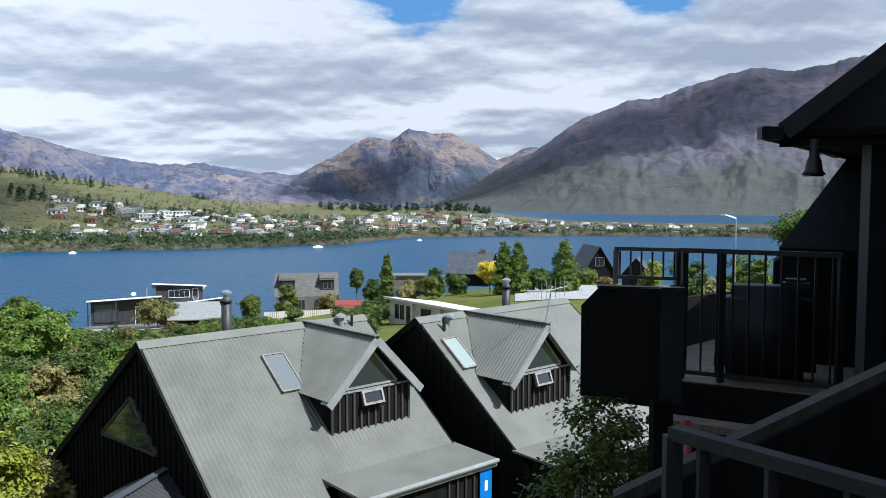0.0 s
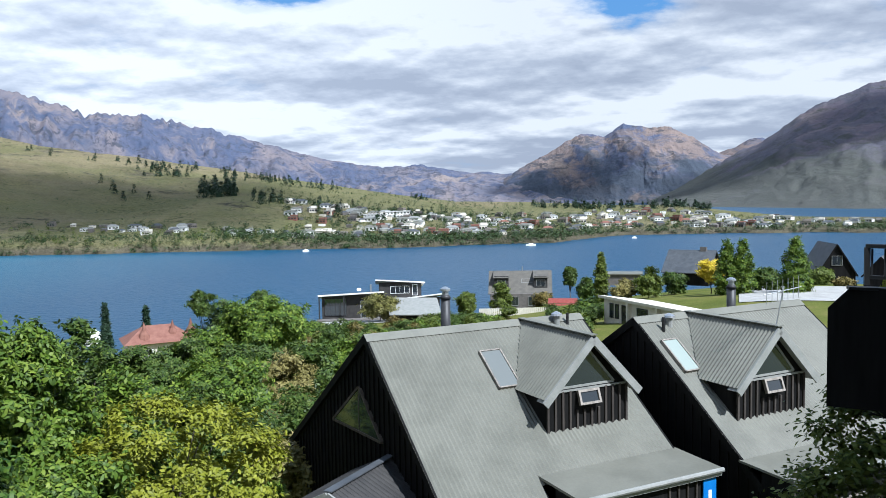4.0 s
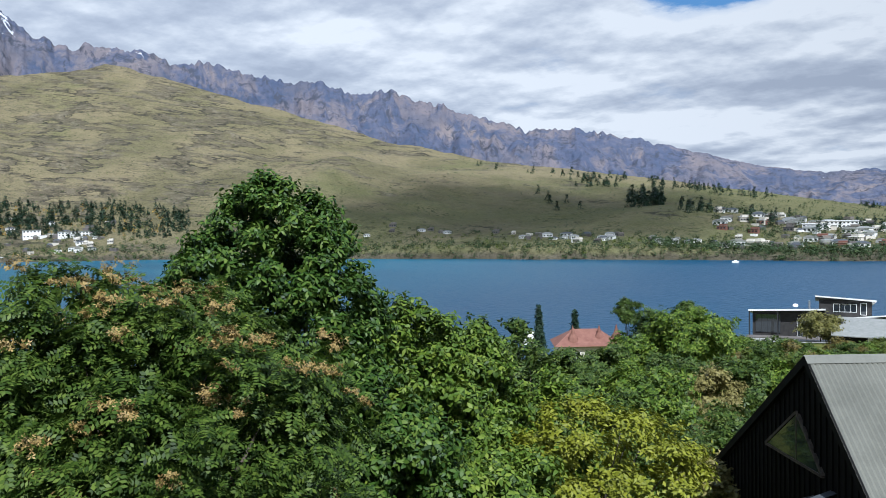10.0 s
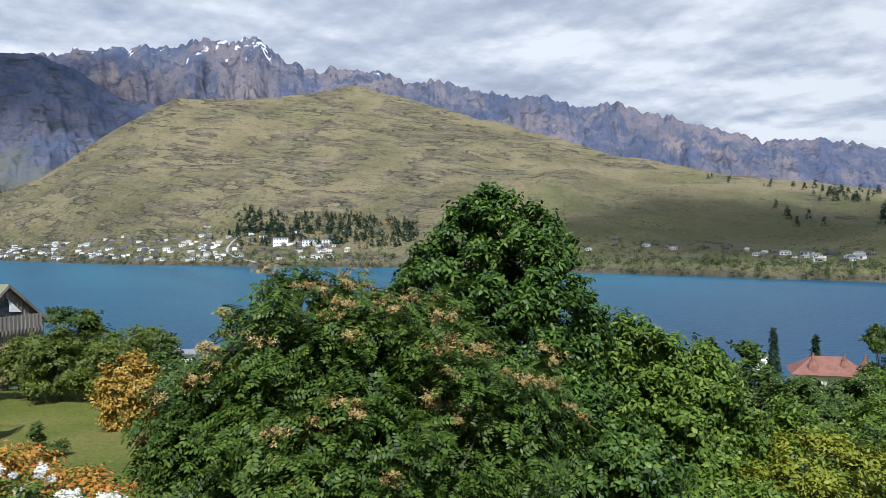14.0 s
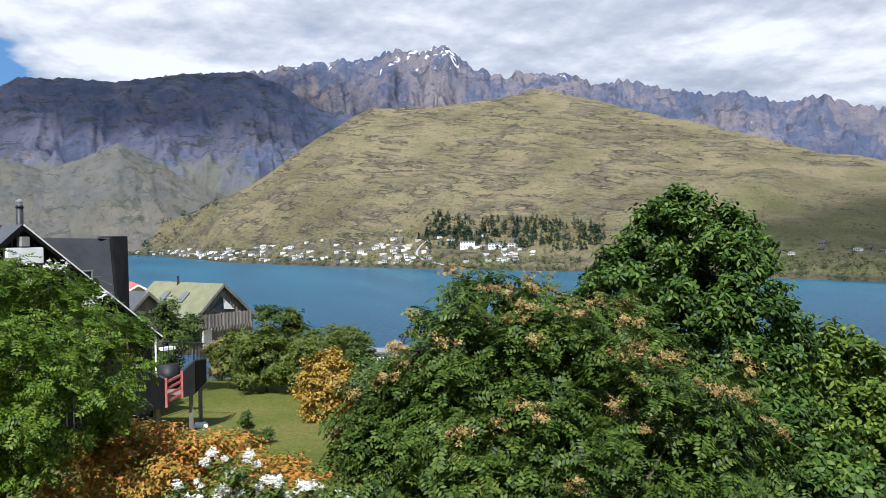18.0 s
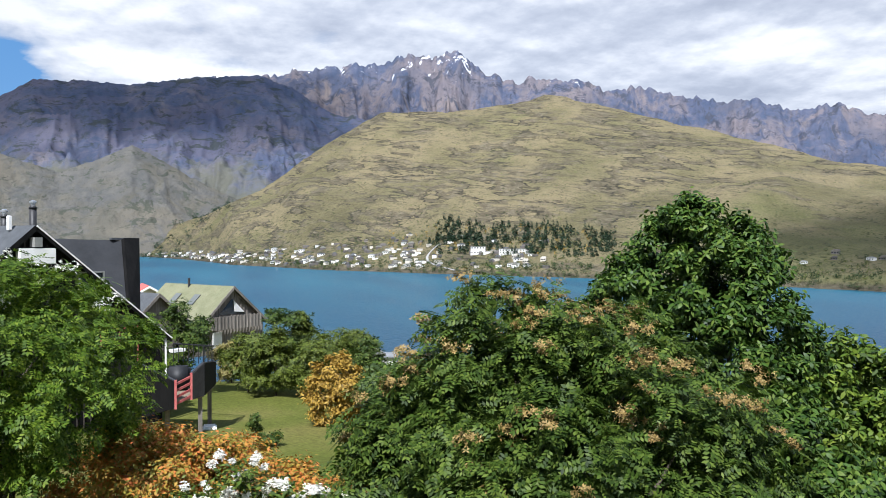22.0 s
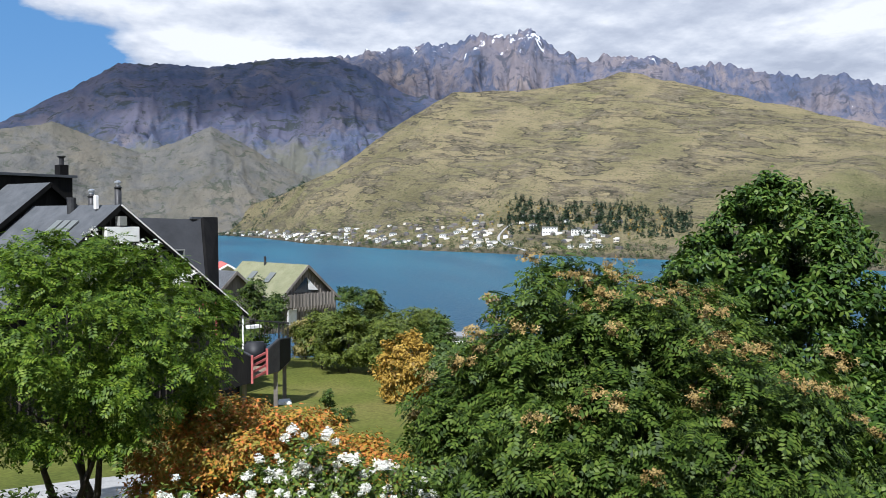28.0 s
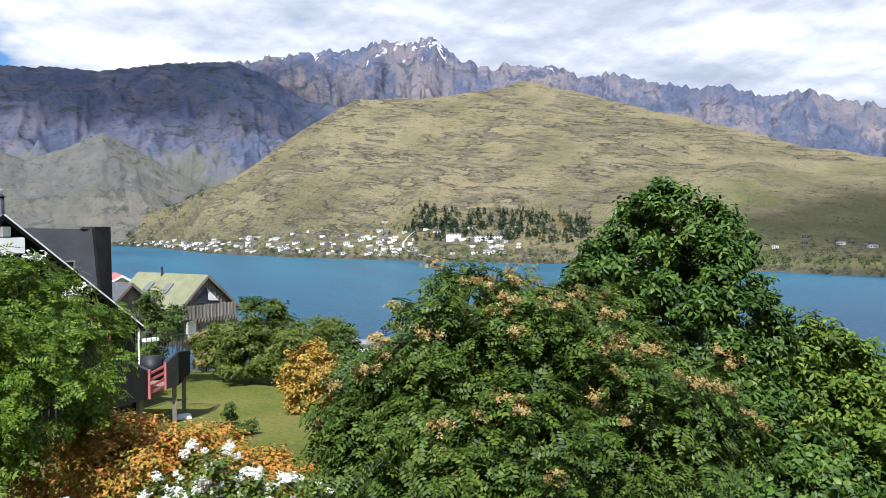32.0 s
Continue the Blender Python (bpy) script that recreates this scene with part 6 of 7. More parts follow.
def limbs(parent, base, heads, r0, stems=1, name="trunk", material=None, rng=None, fork=0.4):
    """Tapered trunk from base with limbs to the heads."""
    bms = []
    base = Vector(base)
    mean = Vector(np.mean(np.array(heads), axis=0))
    for s in range(stems):
        off = Vector((rng.uniform(-1, 1), rng.uniform(-1, 1), 0)) * r0 * (2.2 if stems > 1 else 0)
        lean = Vector((rng.uniform(-1, 1), rng.uniform(-1, 1), 0)) * (0.5 if stems > 1 else 0.1)
        top = base.lerp(mean, fork) + lean
        mid = base.lerp(top, 0.5) + off * 1.2 + Vector((rng.uniform(-0.1, 0.1), rng.uniform(-0.1, 0.1), 0))
        bms.append(tube([base + off * 0.6 - Vector((0, 0, 0.15)), mid, top], [r0 * 1.15, r0 * 0.85, r0 * 0.65], 8))
        for h in heads[s::stems]:
            h = Vector(h)
            knee = top.lerp(h, 0.5) + Vector((rng.uniform(-0.15, 0.15), rng.uniform(-0.15, 0.15), rng.uniform(0, 0.25)))
            bms.append(tube([top - (top - mid).normalized() * 0.1, knee, h], [r0 * 0.5, r0 * 0.3, r0 * 0.08], 6))
    return part(name, join(*bms), material or M["bark"], parent, soft=True)


def plant(name, az, r, label, category, material, radii, zc, tpl, size, clumps, per, sigma, seed, trunk=0.0, stems=1, shape=None, fill=0.25,
          group="", droop=0.25, lump=0.18, heads=9, z0=None, extra=None, fork=0.4):
    """A tree or shrub at az, r: zc is the height of its crown's middle against the eye."""
    rng = np.random.default_rng(seed)
    foot = local(az, r)
    if z0 is not None:
        foot.z = H + z0
    t = thing(name, Matrix.Translation(foot), label, category, group)
    mid = np.array((0, 0, max(H + zc - foot.z, radii[2] * 0.55)))
    if (category == "shrub" or (r > 100 and shape)) and mid[2] > radii[2] * 0.95:
        half_h = (mid[2] + radii[2]) / 2  # leafy down to the ground
        radii, mid = (radii[0], radii[1], half_h), np.array((0, 0, half_h))
    p, o, c = crown_points(rng, radii, clumps, per, sigma, fill, lump, shape)
    keep = p[:, 2] + mid[2] > 0.05
    foliage("crown", t, material, (p + mid)[keep], o[keep], size, tpl, rng, droop)
    if trunk:
        pick = c[rng.permutation(len(c))[:heads]] * 0.8 + mid
        pick = [h for h in pick if h[2] > 0.3] or [mid]
        limbs(t, (0, 0, 0), pick, trunk, stems, rng=rng, fork=fork)
    if extra:
        extra(t, p + mid, o, c + mid, rng)
    return t


M["rowan"] = leafy("rowan_leaves", (0.010, 0.024, 0.003), (0.052, 0.092, 0.011), (0.135, 0.185, 0.028), trans=0.28, rough=0.55, spec=0.22)
M["berry"] = leafy("unripe_berries", (0.13, 0.09, 0.03), (0.26, 0.175, 0.055), (0.37, 0.27, 0.10), trans=0.05)
M["sycamore"] = leafy("sycamore_leaves", (0.010, 0.028, 0.004), (0.044, 0.092, 0.010), (0.135, 0.192, 0.030), rough=0.5, spec=0.28)
M["green"] = leafy("garden_tree_leaves", (0.020, 0.042, 0.005), (0.079, 0.135, 0.011), (0.195, 0.245, 0.032))
M["midgreen"] = leafy("mid_green_leaves", (0.015, 0.032, 0.005), (0.051, 0.090, 0.012), (0.122, 0.155, 0.029))
M["lime"] = leafy("lime_yellow_leaves", (0.110, 0.125, 0.008), (0.185, 0.200, 0.012), (0.27, 0.275, 0.03))
M["dark"] = leafy("dark_conifer_needles", (0.008, 0.02, 0.01), (0.018, 0.04, 0.018), (0.035, 0.065, 0.028), trans=0.1)
M["olive"] = leafy("olive_shrub_leaves", (0.034, 0.053, 0.007), (0.085, 0.115, 0.014), (0.16, 0.19, 0.03))
M["gold"] = leafy("gold_leaves", (0.16, 0.10, 0.015), (0.33, 0.205, 0.03), (0.47, 0.32, 0.06))
M["yellow"] = leafy("bright_yellow_leaves", (0.42, 0.30, 0.02), (0.62, 0.48, 0.03), (0.75, 0.62, 0.08))
M["photinia"] = leafy("red_and_green_leaves", (0.11, 0.15, 0.018), (0.40, 0.24, 0.035), (0.58, 0.12, 0.04))
M["bronze"] = leafy("bronze_leaves", (0.045, 0.045, 0.010), (0.13, 0.105, 0.025), (0.24, 0.18, 0.05))
M["rose_leaf"] = leafy("rose_leaves", (0.024, 0.042, 0.005), (0.073, 0.120, 0.013), (0.171, 0.210, 0.032))
M["petal"] = leafy("white_petals", (0.72, 0.70, 0.60), (0.82, 0.80, 0.73), (0.86, 0.85, 0.80), trans=0.2)
M["willow"] = leafy("willow_leaves", (0.073, 0.075, 0.018), (0.146, 0.140, 0.036), (0.244, 0.220, 0.072))
M["pale"] = leafy("pale_shrub_leaves", (0.110, 0.100, 0.027), (0.207, 0.180, 0.054), (0.317, 0.270, 0.099))


M["fartree"] = leafy("far_tree_leaves", (0.012, 0.026, 0.008), (0.03, 0.055, 0.014), (0.06, 0.09, 0.025), trans=0.1)
M["bright"] = leafy("bright_green_leaves", (0.018, 0.044, 0.004), (0.080, 0.142, 0.010), (0.190, 0.255, 0.026), trans=0.32, spec=0.2)


def berries(t, p, o, c, rng):
    top = p[:, 2]
    mid = p.mean(axis=0)
    far = np.linalg.norm((p - mid) / p.std(axis=0), axis=1)
    idx = rng.permutation(np.nonzero((o[:, 2] > 0.25) & (far > 1.75))[0])[:int(min(120, len(p) / 170))]
    spots = p[idx] + o[idx] * 0.14
    for s in spots:
        n = 60
        w = rng.uniform(0.6, 1.15)
        subs = s + rng.normal(0, 1, (4, 3)) * np.array((0.09, 0.09, 0.05)) * w
        q = subs[rng.integers(0, 4, n)] + rng.normal(0, 1, (n, 3)) * np.array((0.045, 0.045, 0.03)) * w
        ob = foliage("berry_head", t, M["berry"], q, unit(q - s), 0.042, TUFT, rng, label="orange-brown berry head")
        ob["kind"] = "stuff"


DOME = ((0, 0.45), (0.15, 0.85), (0.4, 1.0), (0.62, 0.96), (0.8, 0.74), (0.92, 0.42), (1, 0.08))
SPIRE = ((0, 0.5), (0.2, 0.95), (0.4, 1.0), (0.6, 0.86), (0.78, 0.60), (0.9, 0.34), (1, 0.04))
BROAD = ((0, 0.5), (0.3, 0.95), (0.6, 1.0), (0.71, 0.9), (0.82, 0.68), (0.9, 0.48), (0.96, 0.28), (1, 0.08))
CONE = ((0, 0.75), (0.08, 1.0), (0.3, 0.78), (0.6, 0.45), (0.85, 0.16), (1, 0.02))
COLUMN = ((0, 0.6), (0.15, 0.95), (0.45, 1.0), (0.7, 0.72), (0.88, 0.36), (1, 0.05))
plant("rowan_tree", 64.8, 11.6, "leafy green rowan tree with clusters of orange berries", "tree", M["rowan"], (2.65, 2.65, 2.7), -3.9, PINNATE, 0.24, 900, 17, 0.20, 11, droop=0.55,
      trunk=0.09, stems=4, extra=berries, shape=DOME, lump=0.25)
plant("rowan_tree", 69.7, 11.0, "upright leafy rowan tree with berry heads", "tree", M["rowan"], (1.55, 1.55, 2.2), -2.75, PINNATE, 0.235, 360, 18, 0.18, 12, droop=0.55, trunk=0.06, stems=2, shape=SPIRE, extra=berries)
plant("rowan_tree", 73.8, 11.0, "low spreading rowan tree with berry heads", "tree", M["rowan"], (1.1, 1.1, 1.55), -3.1, PINNATE, 0.235, 230, 18, 0.18, 10, trunk=0.05, stems=2, droop=0.55, shape=DOME, extra=berries)
plant("sycamore_tree", 56.4, 17.0, "tall dense green sycamore tree with drooping leaf clusters", "tree", M["sycamore"], (2.2, 2.2, 3.9), -3.05, SHOOT, 0.135, 1700, 11, 0.15, 13, trunk=0.16, shape=BROAD, droop=0.5, lump=0.3)
plant("sycamore_tree", 47.0, 19.5, "broad green sycamore tree in the garden", "tree", M["green"], (2.2, 2.2, 2.9), -5.0, SHOOT, 0.155, 640, 12, 0.22, 14, trunk=0.14, droop=0.5, shape=SPIRE)
plant("sycamore_tree", 51.2, 15.0, "young bright green sycamore tree among shrubs", "tree", M["sycamore"], (1.7, 1.7, 2.4), -5.0, SHOOT, 0.138, 480, 12, 0.20, 15, trunk=0.1, droop=0.5, shape=DOME)
plant("sycamore_tree", 42.2, 21.0, "upright green sycamore sapling with pale upper leaves", "tree", M["green"], (1.3, 1.3, 2.5), -5.3, SHOOT, 0.149, 380, 12, 0.22, 29, trunk=0.09, droop=0.5, shape=SPIRE)
plant("garden_tree", 39.3, 27.0, "narrow dark green conifer-like garden tree", "tree", M["midgreen"], (1.7, 1.7, 3.4), -7.1, TUFT, 0.207, 260, 15, 0.24, 16, trunk=0.12, shape=SPIRE)
plant("garden_tree", 36.9, 24.0, "green garden tree with a brown dying patch", "tree", M["green"], (1.35, 1.35, 2.6), -7.3, TUFT, 0.195, 220, 15, 0.22, 17, trunk=0.12, shape=SPIRE)
plant("bronze_shrub", 38.0, 22.5, "brown dying shoots among green trees", "shrub", M["bronze"], (0.45, 0.45, 1.4), -6.9, TUFT, 0.12, 60, 22, 0.16, 28, trunk=0.04)
plant("garden_tree", 44.6, 24.0, "dense green garden tree", "tree", M["green"], (1.4, 1.4, 2.7), -5.9, SHOOT, 0.161, 380, 12, 0.24, 18, trunk=0.12, shape=SPIRE)
plant("garden_tree", 38.2, 31.0, "dark green garden tree between brighter ones", "tree", M["midgreen"], (1.7, 1.7, 3.0), -8.6, TUFT, 0.22, 240, 15, 0.32, 19, trunk=0.14)
plant("garden_tree", 30.2, 40.0, "rounded bright green broadleaf tree", "tree", M["green"], (2.7, 2.7, 2.7), -9.9, TUFT, 0.268, 300, 15, 0.38, 20, trunk=0.18)
plant("lime_tree", 34.6, 20.5, "spreading yellow-lime leaved tree with layered branches", "tree", M["lime"], (2.55, 2.55, 1.9), -6.75, LEAF, 0.14, 420, 60, 0.17, 21, trunk=0.1, droop=0.0, shape=DOME)
plant("garden_tree", 45.5, 15.5, "green shrubby tree among taller trees", "tree", M["green"], (1.8, 1.8, 1.7), -5.9, SHOOT, 0.15, 240, 13, 0.24, 22, trunk=0.08)
plant("garden_tree", 40.5, 17.5, "green shrubby tree with pale new leaves", "tree", M["green"], (1.5, 1.5, 1.5), -6.5, SHOOT, 0.15, 220, 13, 0.24, 23, trunk=0.08)
plant("garden_tree", 27.2, 75.0, "large rounded green tree beside a lawn", "tree", M["green"], (4.0, 4.0, 3.4), -11.4, TUFT, 0.366, 300, 15, 0.5, 24, trunk=0.25)
plant("garden_tree", 30.2, 80.0, "dark green tree near the lake houses", "tree", M["midgreen"], (2.6, 2.6, 3.0), -12.6, TUFT, 0.366, 200, 15, 0.45, 25, trunk=0.2)
plant("pale_shrub", 26.4, 46.0, "tall pale olive shrub", "shrub", M["pale"], (1.7, 1.7, 2.3), -10.6, TUFT, 0.17, 180, 26, 0.28, 26, trunk=0.08)
plant("bronze_shrub", 27.0, 36.0, "small red-brown leafy shrub", "shrub", M["bronze"], (0.7, 0.7, 1.2), -10.3, TUFT, 0.13, 80, 24, 0.2, 27, trunk=0.05)
k = 0
for az, r, rad, top, m in ((24.5, 48, 1.8, -8.6, "midgreen"), (22.6, 52, 1.7, -9.2, "green"), (20.8, 55, 1.6, -9.7, "midgreen"), (24.2, 38, 1.9, -9.3, "midgreen"), (29.2, 33, 1.7, -8.2, "midgreen"),
                           (21.5, 42, 1.5, -9.4, "green"), (28.4, 50, 1.9, -8.4, "midgreen"), (23.0, 30, 1.6, -8.4, "green"), (25.8, 27, 1.5, -8.0, "pale"), (18.6, 62, 1.5, -10.2, "green"),
                           (16.4, 66, 1.4, -10.8, "green"), (37.4, 55, 2.0, -10.2, "midgreen"), (40.5, 48, 2.2, -8.4, "midgreen"), (30.4, 24, 1.4, -7.6, "green"),
                           (38.4, 20, 1.2, -6.9, "midgreen"), (48.5, 28, 1.8, -5.2, "midgreen"), (53.0, 26, 2.0, -5.0, "green"), (44.5, 40, 2.0, -6.6, "midgreen"), (33.0, 70, 2.2, -15.6, "midgreen"), (35.4, 66, 2.0, -14.6, "midgreen"), (31.4, 75, 2.4, -15.2, "green"), (34.2, 48, 2.2, -10.9, "midgreen"), (31.6, 52, 2.0, -11.0, "green"), (36.2, 44, 2.0, -9.9, "green"), (33.6, 34, 1.9, -7.5, "midgreen"), (38.6, 92, 2.2, -16.4, "midgreen"), (30.6, 100, 2.6, -16.2, "midgreen"),
                           (41.0, 85, 3.0, -12.6, "green"), (42.0, 70, 2.8, -10.0, "midgreen"), (47.0, 60, 2.6, -8.6, "green"), (52.0, 55, 2.6, -8.4, "midgreen"), (58.0, 50, 2.8, -8.0, "midgreen")):
    k += 1
    plant("shrub", az, r, "rounded leafy green garden shrub", "shrub", M[m], (rad, rad, rad * 0.95), top - rad * 0.9, TUFT, 0.125 + r * 0.0027, 130, 14, 0.17 * rad, 40 + k, trunk=0.05, group="garden shrubs")

# left-hand garden
def flower_heads(t, p, o, c, rng):
    for s in p[rng.permutation(np.nonzero((o[:, 2] > 0.3) & (p[:, 2] > np.percentile(p[:, 2], 78)))[0])[:16]]:
        q = s + rng.normal(0, 1, (26, 3)) * np.array((0.07, 0.07, 0.05)) + np.array((0, 0, 0.08))
        ob = foliage("flower_head", t, M["petal"], q, unit(q - s), 0.036, TUFT, rng, label="creamy white flower head")
        ob["kind"] = "stuff"


plant("rowan_tree", 102.5, 14.5, "many-stemmed green rowan tree with white flower heads", "tree", M["bright"], (2.2, 2.2, 1.6), -1.9, PINNATE, 0.21, 640, 15, 0.16, 70, droop=0.5, trunk=0.07, stems=5, lump=0.3, fork=0.42, shape=DOME, extra=flower_heads)
for az, r, rad, top, m in ((105.5, 13.2, 0.9, -4.2, "midgreen"), (108.0, 12.8, 0.9, -4.1, "midgreen")):
    k += 1
    plant("shrub", az, r, "low dark leafy plant below the many-stemmed tree", "shrub", M[m], (rad, rad, rad * 0.8), local(az, r).z - H + rad * 0.45, LEAF, 0.09, 110, 30, 0.16, 40 + k, trunk=0.02, heads=5, group="low plants by the path")
for az, r, rad, rz_, top, lb in ((94.0, 14.6, 1.2, 1.1, -3.1, "dense shrub with orange, red and green leaves"), (91.2, 14.4, 1.45, 1.2, -3.15, "broad dense shrub with orange and red young leaves"),
                               (88.0, 14.4, 1.35, 1.1, -3.55, "broad dense shrub with orange and red young leaves"), (84.9, 13.8, 1.1, 0.9, -3.95, "low dense shrub with orange and red leaves"), (82.4, 13.4, 0.8, 0.7, -4.25, "low dense shrub with orange and red leaves")):
    k += 1
    plant("photinia_hedge", az, r, lb, "shrub", M["photinia"], (rad, rad, rz_), top - rz_, LEAF, 0.085, 330, 52, 0.15, 200 + k, trunk=0.04, shape=DOME, group="photinia hedge")
plant("gold_shrub", 80.8, 37.0, "rounded golden-yellow leaved shrub by the lawn", "shrub", M["gold"], (1.2, 1.2, 1.4), -6.6, LEAF, 0.17, 260, 30, 0.17, 73, trunk=0.05, shape=DOME)
for az, r, rx_, rz_, top, m in ((75.4, 27, 1.6, 1.6, -5.0, "midgreen"), (76.2, 30, 1.3, 1.4, -6.0, "midgreen"), (73.0, 22, 1.7, 1.6, -4.4, "midgreen"), (76.8, 36, 2.0, 1.9, -5.0, "midgreen"), (74.8, 33, 1.8, 1.6, -5.4, "midgreen"), (78.8, 44, 1.6, 1.7, -5.6, "midgreen"), (82.8, 47, 1.9, 2.0, -5.3, "olive"), (85.0, 48, 2.0, 2.2, -5.0, "olive"), (86.9, 50, 1.6, 1.8, -5.7, "olive"),
                           (84.4, 54, 1.5, 2.6, -3.9, "midgreen"), (83.0, 55, 1.3, 2.4, -4.4, "olive"), (81.0, 54, 1.7, 1.9, -5.7, "olive"), (79.3, 60, 1.5, 1.6, -6.4, "olive"), (91.3, 50, 1.75, 2.1, -3.4, "midgreen"), (88.0, 56, 1.3, 1.4, -6.2, "pale"), (93.2, 45, 1.2, 1.3, -5.8, "green")):
    k += 1
    plant("shrub", az, r, "loose garden shrub along the lawn's edge", "shrub", M[m], (rx_, rx_, rz_), top - rz_ * 0.9, TUFT, 0.205, 150, 15, 0.28, 40 + k, trunk=0.06, group="lawn-side shrubs")
plant("sapling", 86.4, 33.0, "small leafy sapling on the lawn", "sapling", M["midgreen"], (0.25, 0.25, 0.55), -7.25, TUFT, 0.09, 26, 18, 0.1, 95, trunk=0.015)
# dark leaf mound added where the sapling's shadow falls
plant("sapling", 85.6, 31.5, "low dark leaf mound in place of the sapling's shadow", "shrub", M["midgreen"], (0.5, 0.5, 0.35), -7.6, TUFT, 0.08, 40, 20, 0.12, 96, trunk=0.015)


def roses(t, p, o, c, rng):
    spots = p[rng.permutation(np.nonzero(o[:, 2] > 0.0)[0])[:18]]
    for s in spots:
        n = 44
        w = rng.uniform(0.7, 1.35)
        q = s + np.array((0, 0, 0.07)) + unit(rng.normal(0, 1, (n, 3))) * 0.050 * w * rng.uniform(0.5, 1.0, (n, 1))
        ob = foliage("rose_bloom", t, M["petal"], q, unit(q - s), 0.030 * w, TUFT, rng, spread=0.3, label="white rose bloom")
        ob["kind"] = "stuff"


for i, (az, el) in enumerate(((96.2, -17.6), (94.0, -18.6), (91.6, -16.6), (88.6, -15.0), (86.4, -14.8), (84.0, -15.4), (81.6, -16.2), (79.4, -17.6), (76.8, -18.6), (72.6, -18.6), (89.8, -18.4), (84.8, -17.8), (82.6, -18.6), (98.2, -18.0))):
    top = 9.6 * math.tan(radians(el))
    plant("rose_bush", az, 9.6, "tall rose bush covered in white blooms", "rose bush", M["rose_leaf"], (0.55, 0.55, 0.6), top - 0.5, LEAF, 0.075, 46, 22, 0.13, 100 + i, trunk=0.014, stems=3, group="white rose bushes", extra=roses, fork=0.7)

# bush under the neighbour's deck
plant("shrub", -11.6, 6.5, "dark shrub with bronze-green leaves below the deck", "shrub", M["olive"], (0.7, 0.7, 1.3), -2.75, LEAF, 0.06, 460, 70, 0.12, 120, trunk=0.03, stems=3, shape=SPIRE)
plant("shrub", -9.0, 8.2, "low bronze-green shrub below the deck", "shrub", M["bronze"], (0.45, 0.45, 0.6), -3.5, LEAF, 0.09, 90, 40, 0.14, 121, trunk=0.03, stems=3)

# among the lower houses
for az, r, top, rad, h, m, shp, nm, lb in ((37.6, 140, -16.4, 1.0, 2.9, "dark", CONE, "fir_tree", "dark narrow fir tree near the lake"), (35.1, 140, -17.2, 1.0, 2.8, "dark", CONE, "fir_tree", "dark narrow fir tree near the lake"),
                           (19.3, 131, -15.0, 3.1, 2.6, "willow", None, "willow_tree", "weeping willow beside a flat-roofed house"), (10.8, 138, -15.2, 1.9, 2.8, "olive", "egg", "garden_tree", "yellowing tree in front of a gabled house"),
                           (7.8, 138, -17.2, 1.6, 1.8, "bronze", None, "garden_tree", "russet small tree in front of a gabled house"), (13.2, 140, -17.0, 1.8, 1.6, "olive", None, "shrub", "olive shrub beside a chimney"),
                           (3.8, 130, -9.6, 0.75, 3.2, "olive", COLUMN, "cypress_tree", "slim yellow-green cypress tree"), (-3.5, 118, -9.4, 1.7, 1.9, "yellow", None, "yellow_tree", "bright yellow leaved small tree"),
                           (-4.5, 110, -6.5, 1.15, 4.0, "green", COLUMN, "poplar_tree", "tall narrow green poplar tree"), (-5.5, 110, -6.4, 1.25, 4.0, "green", COLUMN, "poplar_tree", "tall narrow green poplar tree"),
                           (-8.7, 110, -6.0, 1.5, 4.4, "green", COLUMN, "poplar_tree", "tall narrow green poplar tree"), (0.6, 125, -11.2, 1.9, 2.2, "olive", None, "shrub", "tall olive shrub between houses"),
                           (5.9, 150, -13.2, 1.0, 2.0, "midgreen", None, "garden_tree", "small dark green tree by the lake"), (4.8, 140, -14.5, 1.5, 1.5, "midgreen", None, "shrub", "dark green shrub between houses"),
                           (-1.2, 130, -12.5, 1.7, 1.6, "midgreen", None, "shrub", "dark green shrub below a dark roof"), (2.2, 128, -13.5, 1.9, 1.0, "pale", None, "shrub", "pale dry shrub between houses"),
                           (-7.0, 120, -10.6, 1.7, 2.0, "midgreen", None, "garden_tree", "dark round tree between poplars"), (-10.2, 145, -13.2, 1.8, 1.2, "olive", None, "shrub", "olive shrub before a steep roof"),
                           (-11.6, 140, -14.0, 1.2, 0.8, "bronze", None, "shrub", "russet shrub before a steep roof"), (-24.0, 62, -0.9, 1.9, 2.0, "green", None, "garden_tree", "light green tree behind the railing"),
                           (-21.6, 66, -3.6, 1.6, 1.2, "green", None, "shrub", "green shrub behind the railing"), (-14.6, 90, -6.6, 1.3, 1.6, "lime", None, "shrub", "yellow-green shrub behind the railing"),
                           (-17.2, 80, -5.4, 1.8, 1.8, "midgreen", None, "shrub", "green shrub behind the railing"), (-20.0, 75, -5.2, 1.8, 1.4, "olive", None, "shrub", "olive shrub behind the railing"), (-18.6, 60, -6.0, 1.4, 1.2, "pale", None, "shrub", "pale flowering shrub behind the railing"),
                           (27.5, 150, -17.0, 2.6, 2.2, "midgreen", None, "garden_tree", "dark tree near the lake shore"), (25.2, 100, -13.5, 1.2, 1.2, "lime", None, "shrub", "yellow-green shrub on the lawn"), (31.5, 160, -17.2, 2.4, 2.4, "midgreen", None, "garden_tree", "dark tree near the lake shore")):
    k += 1
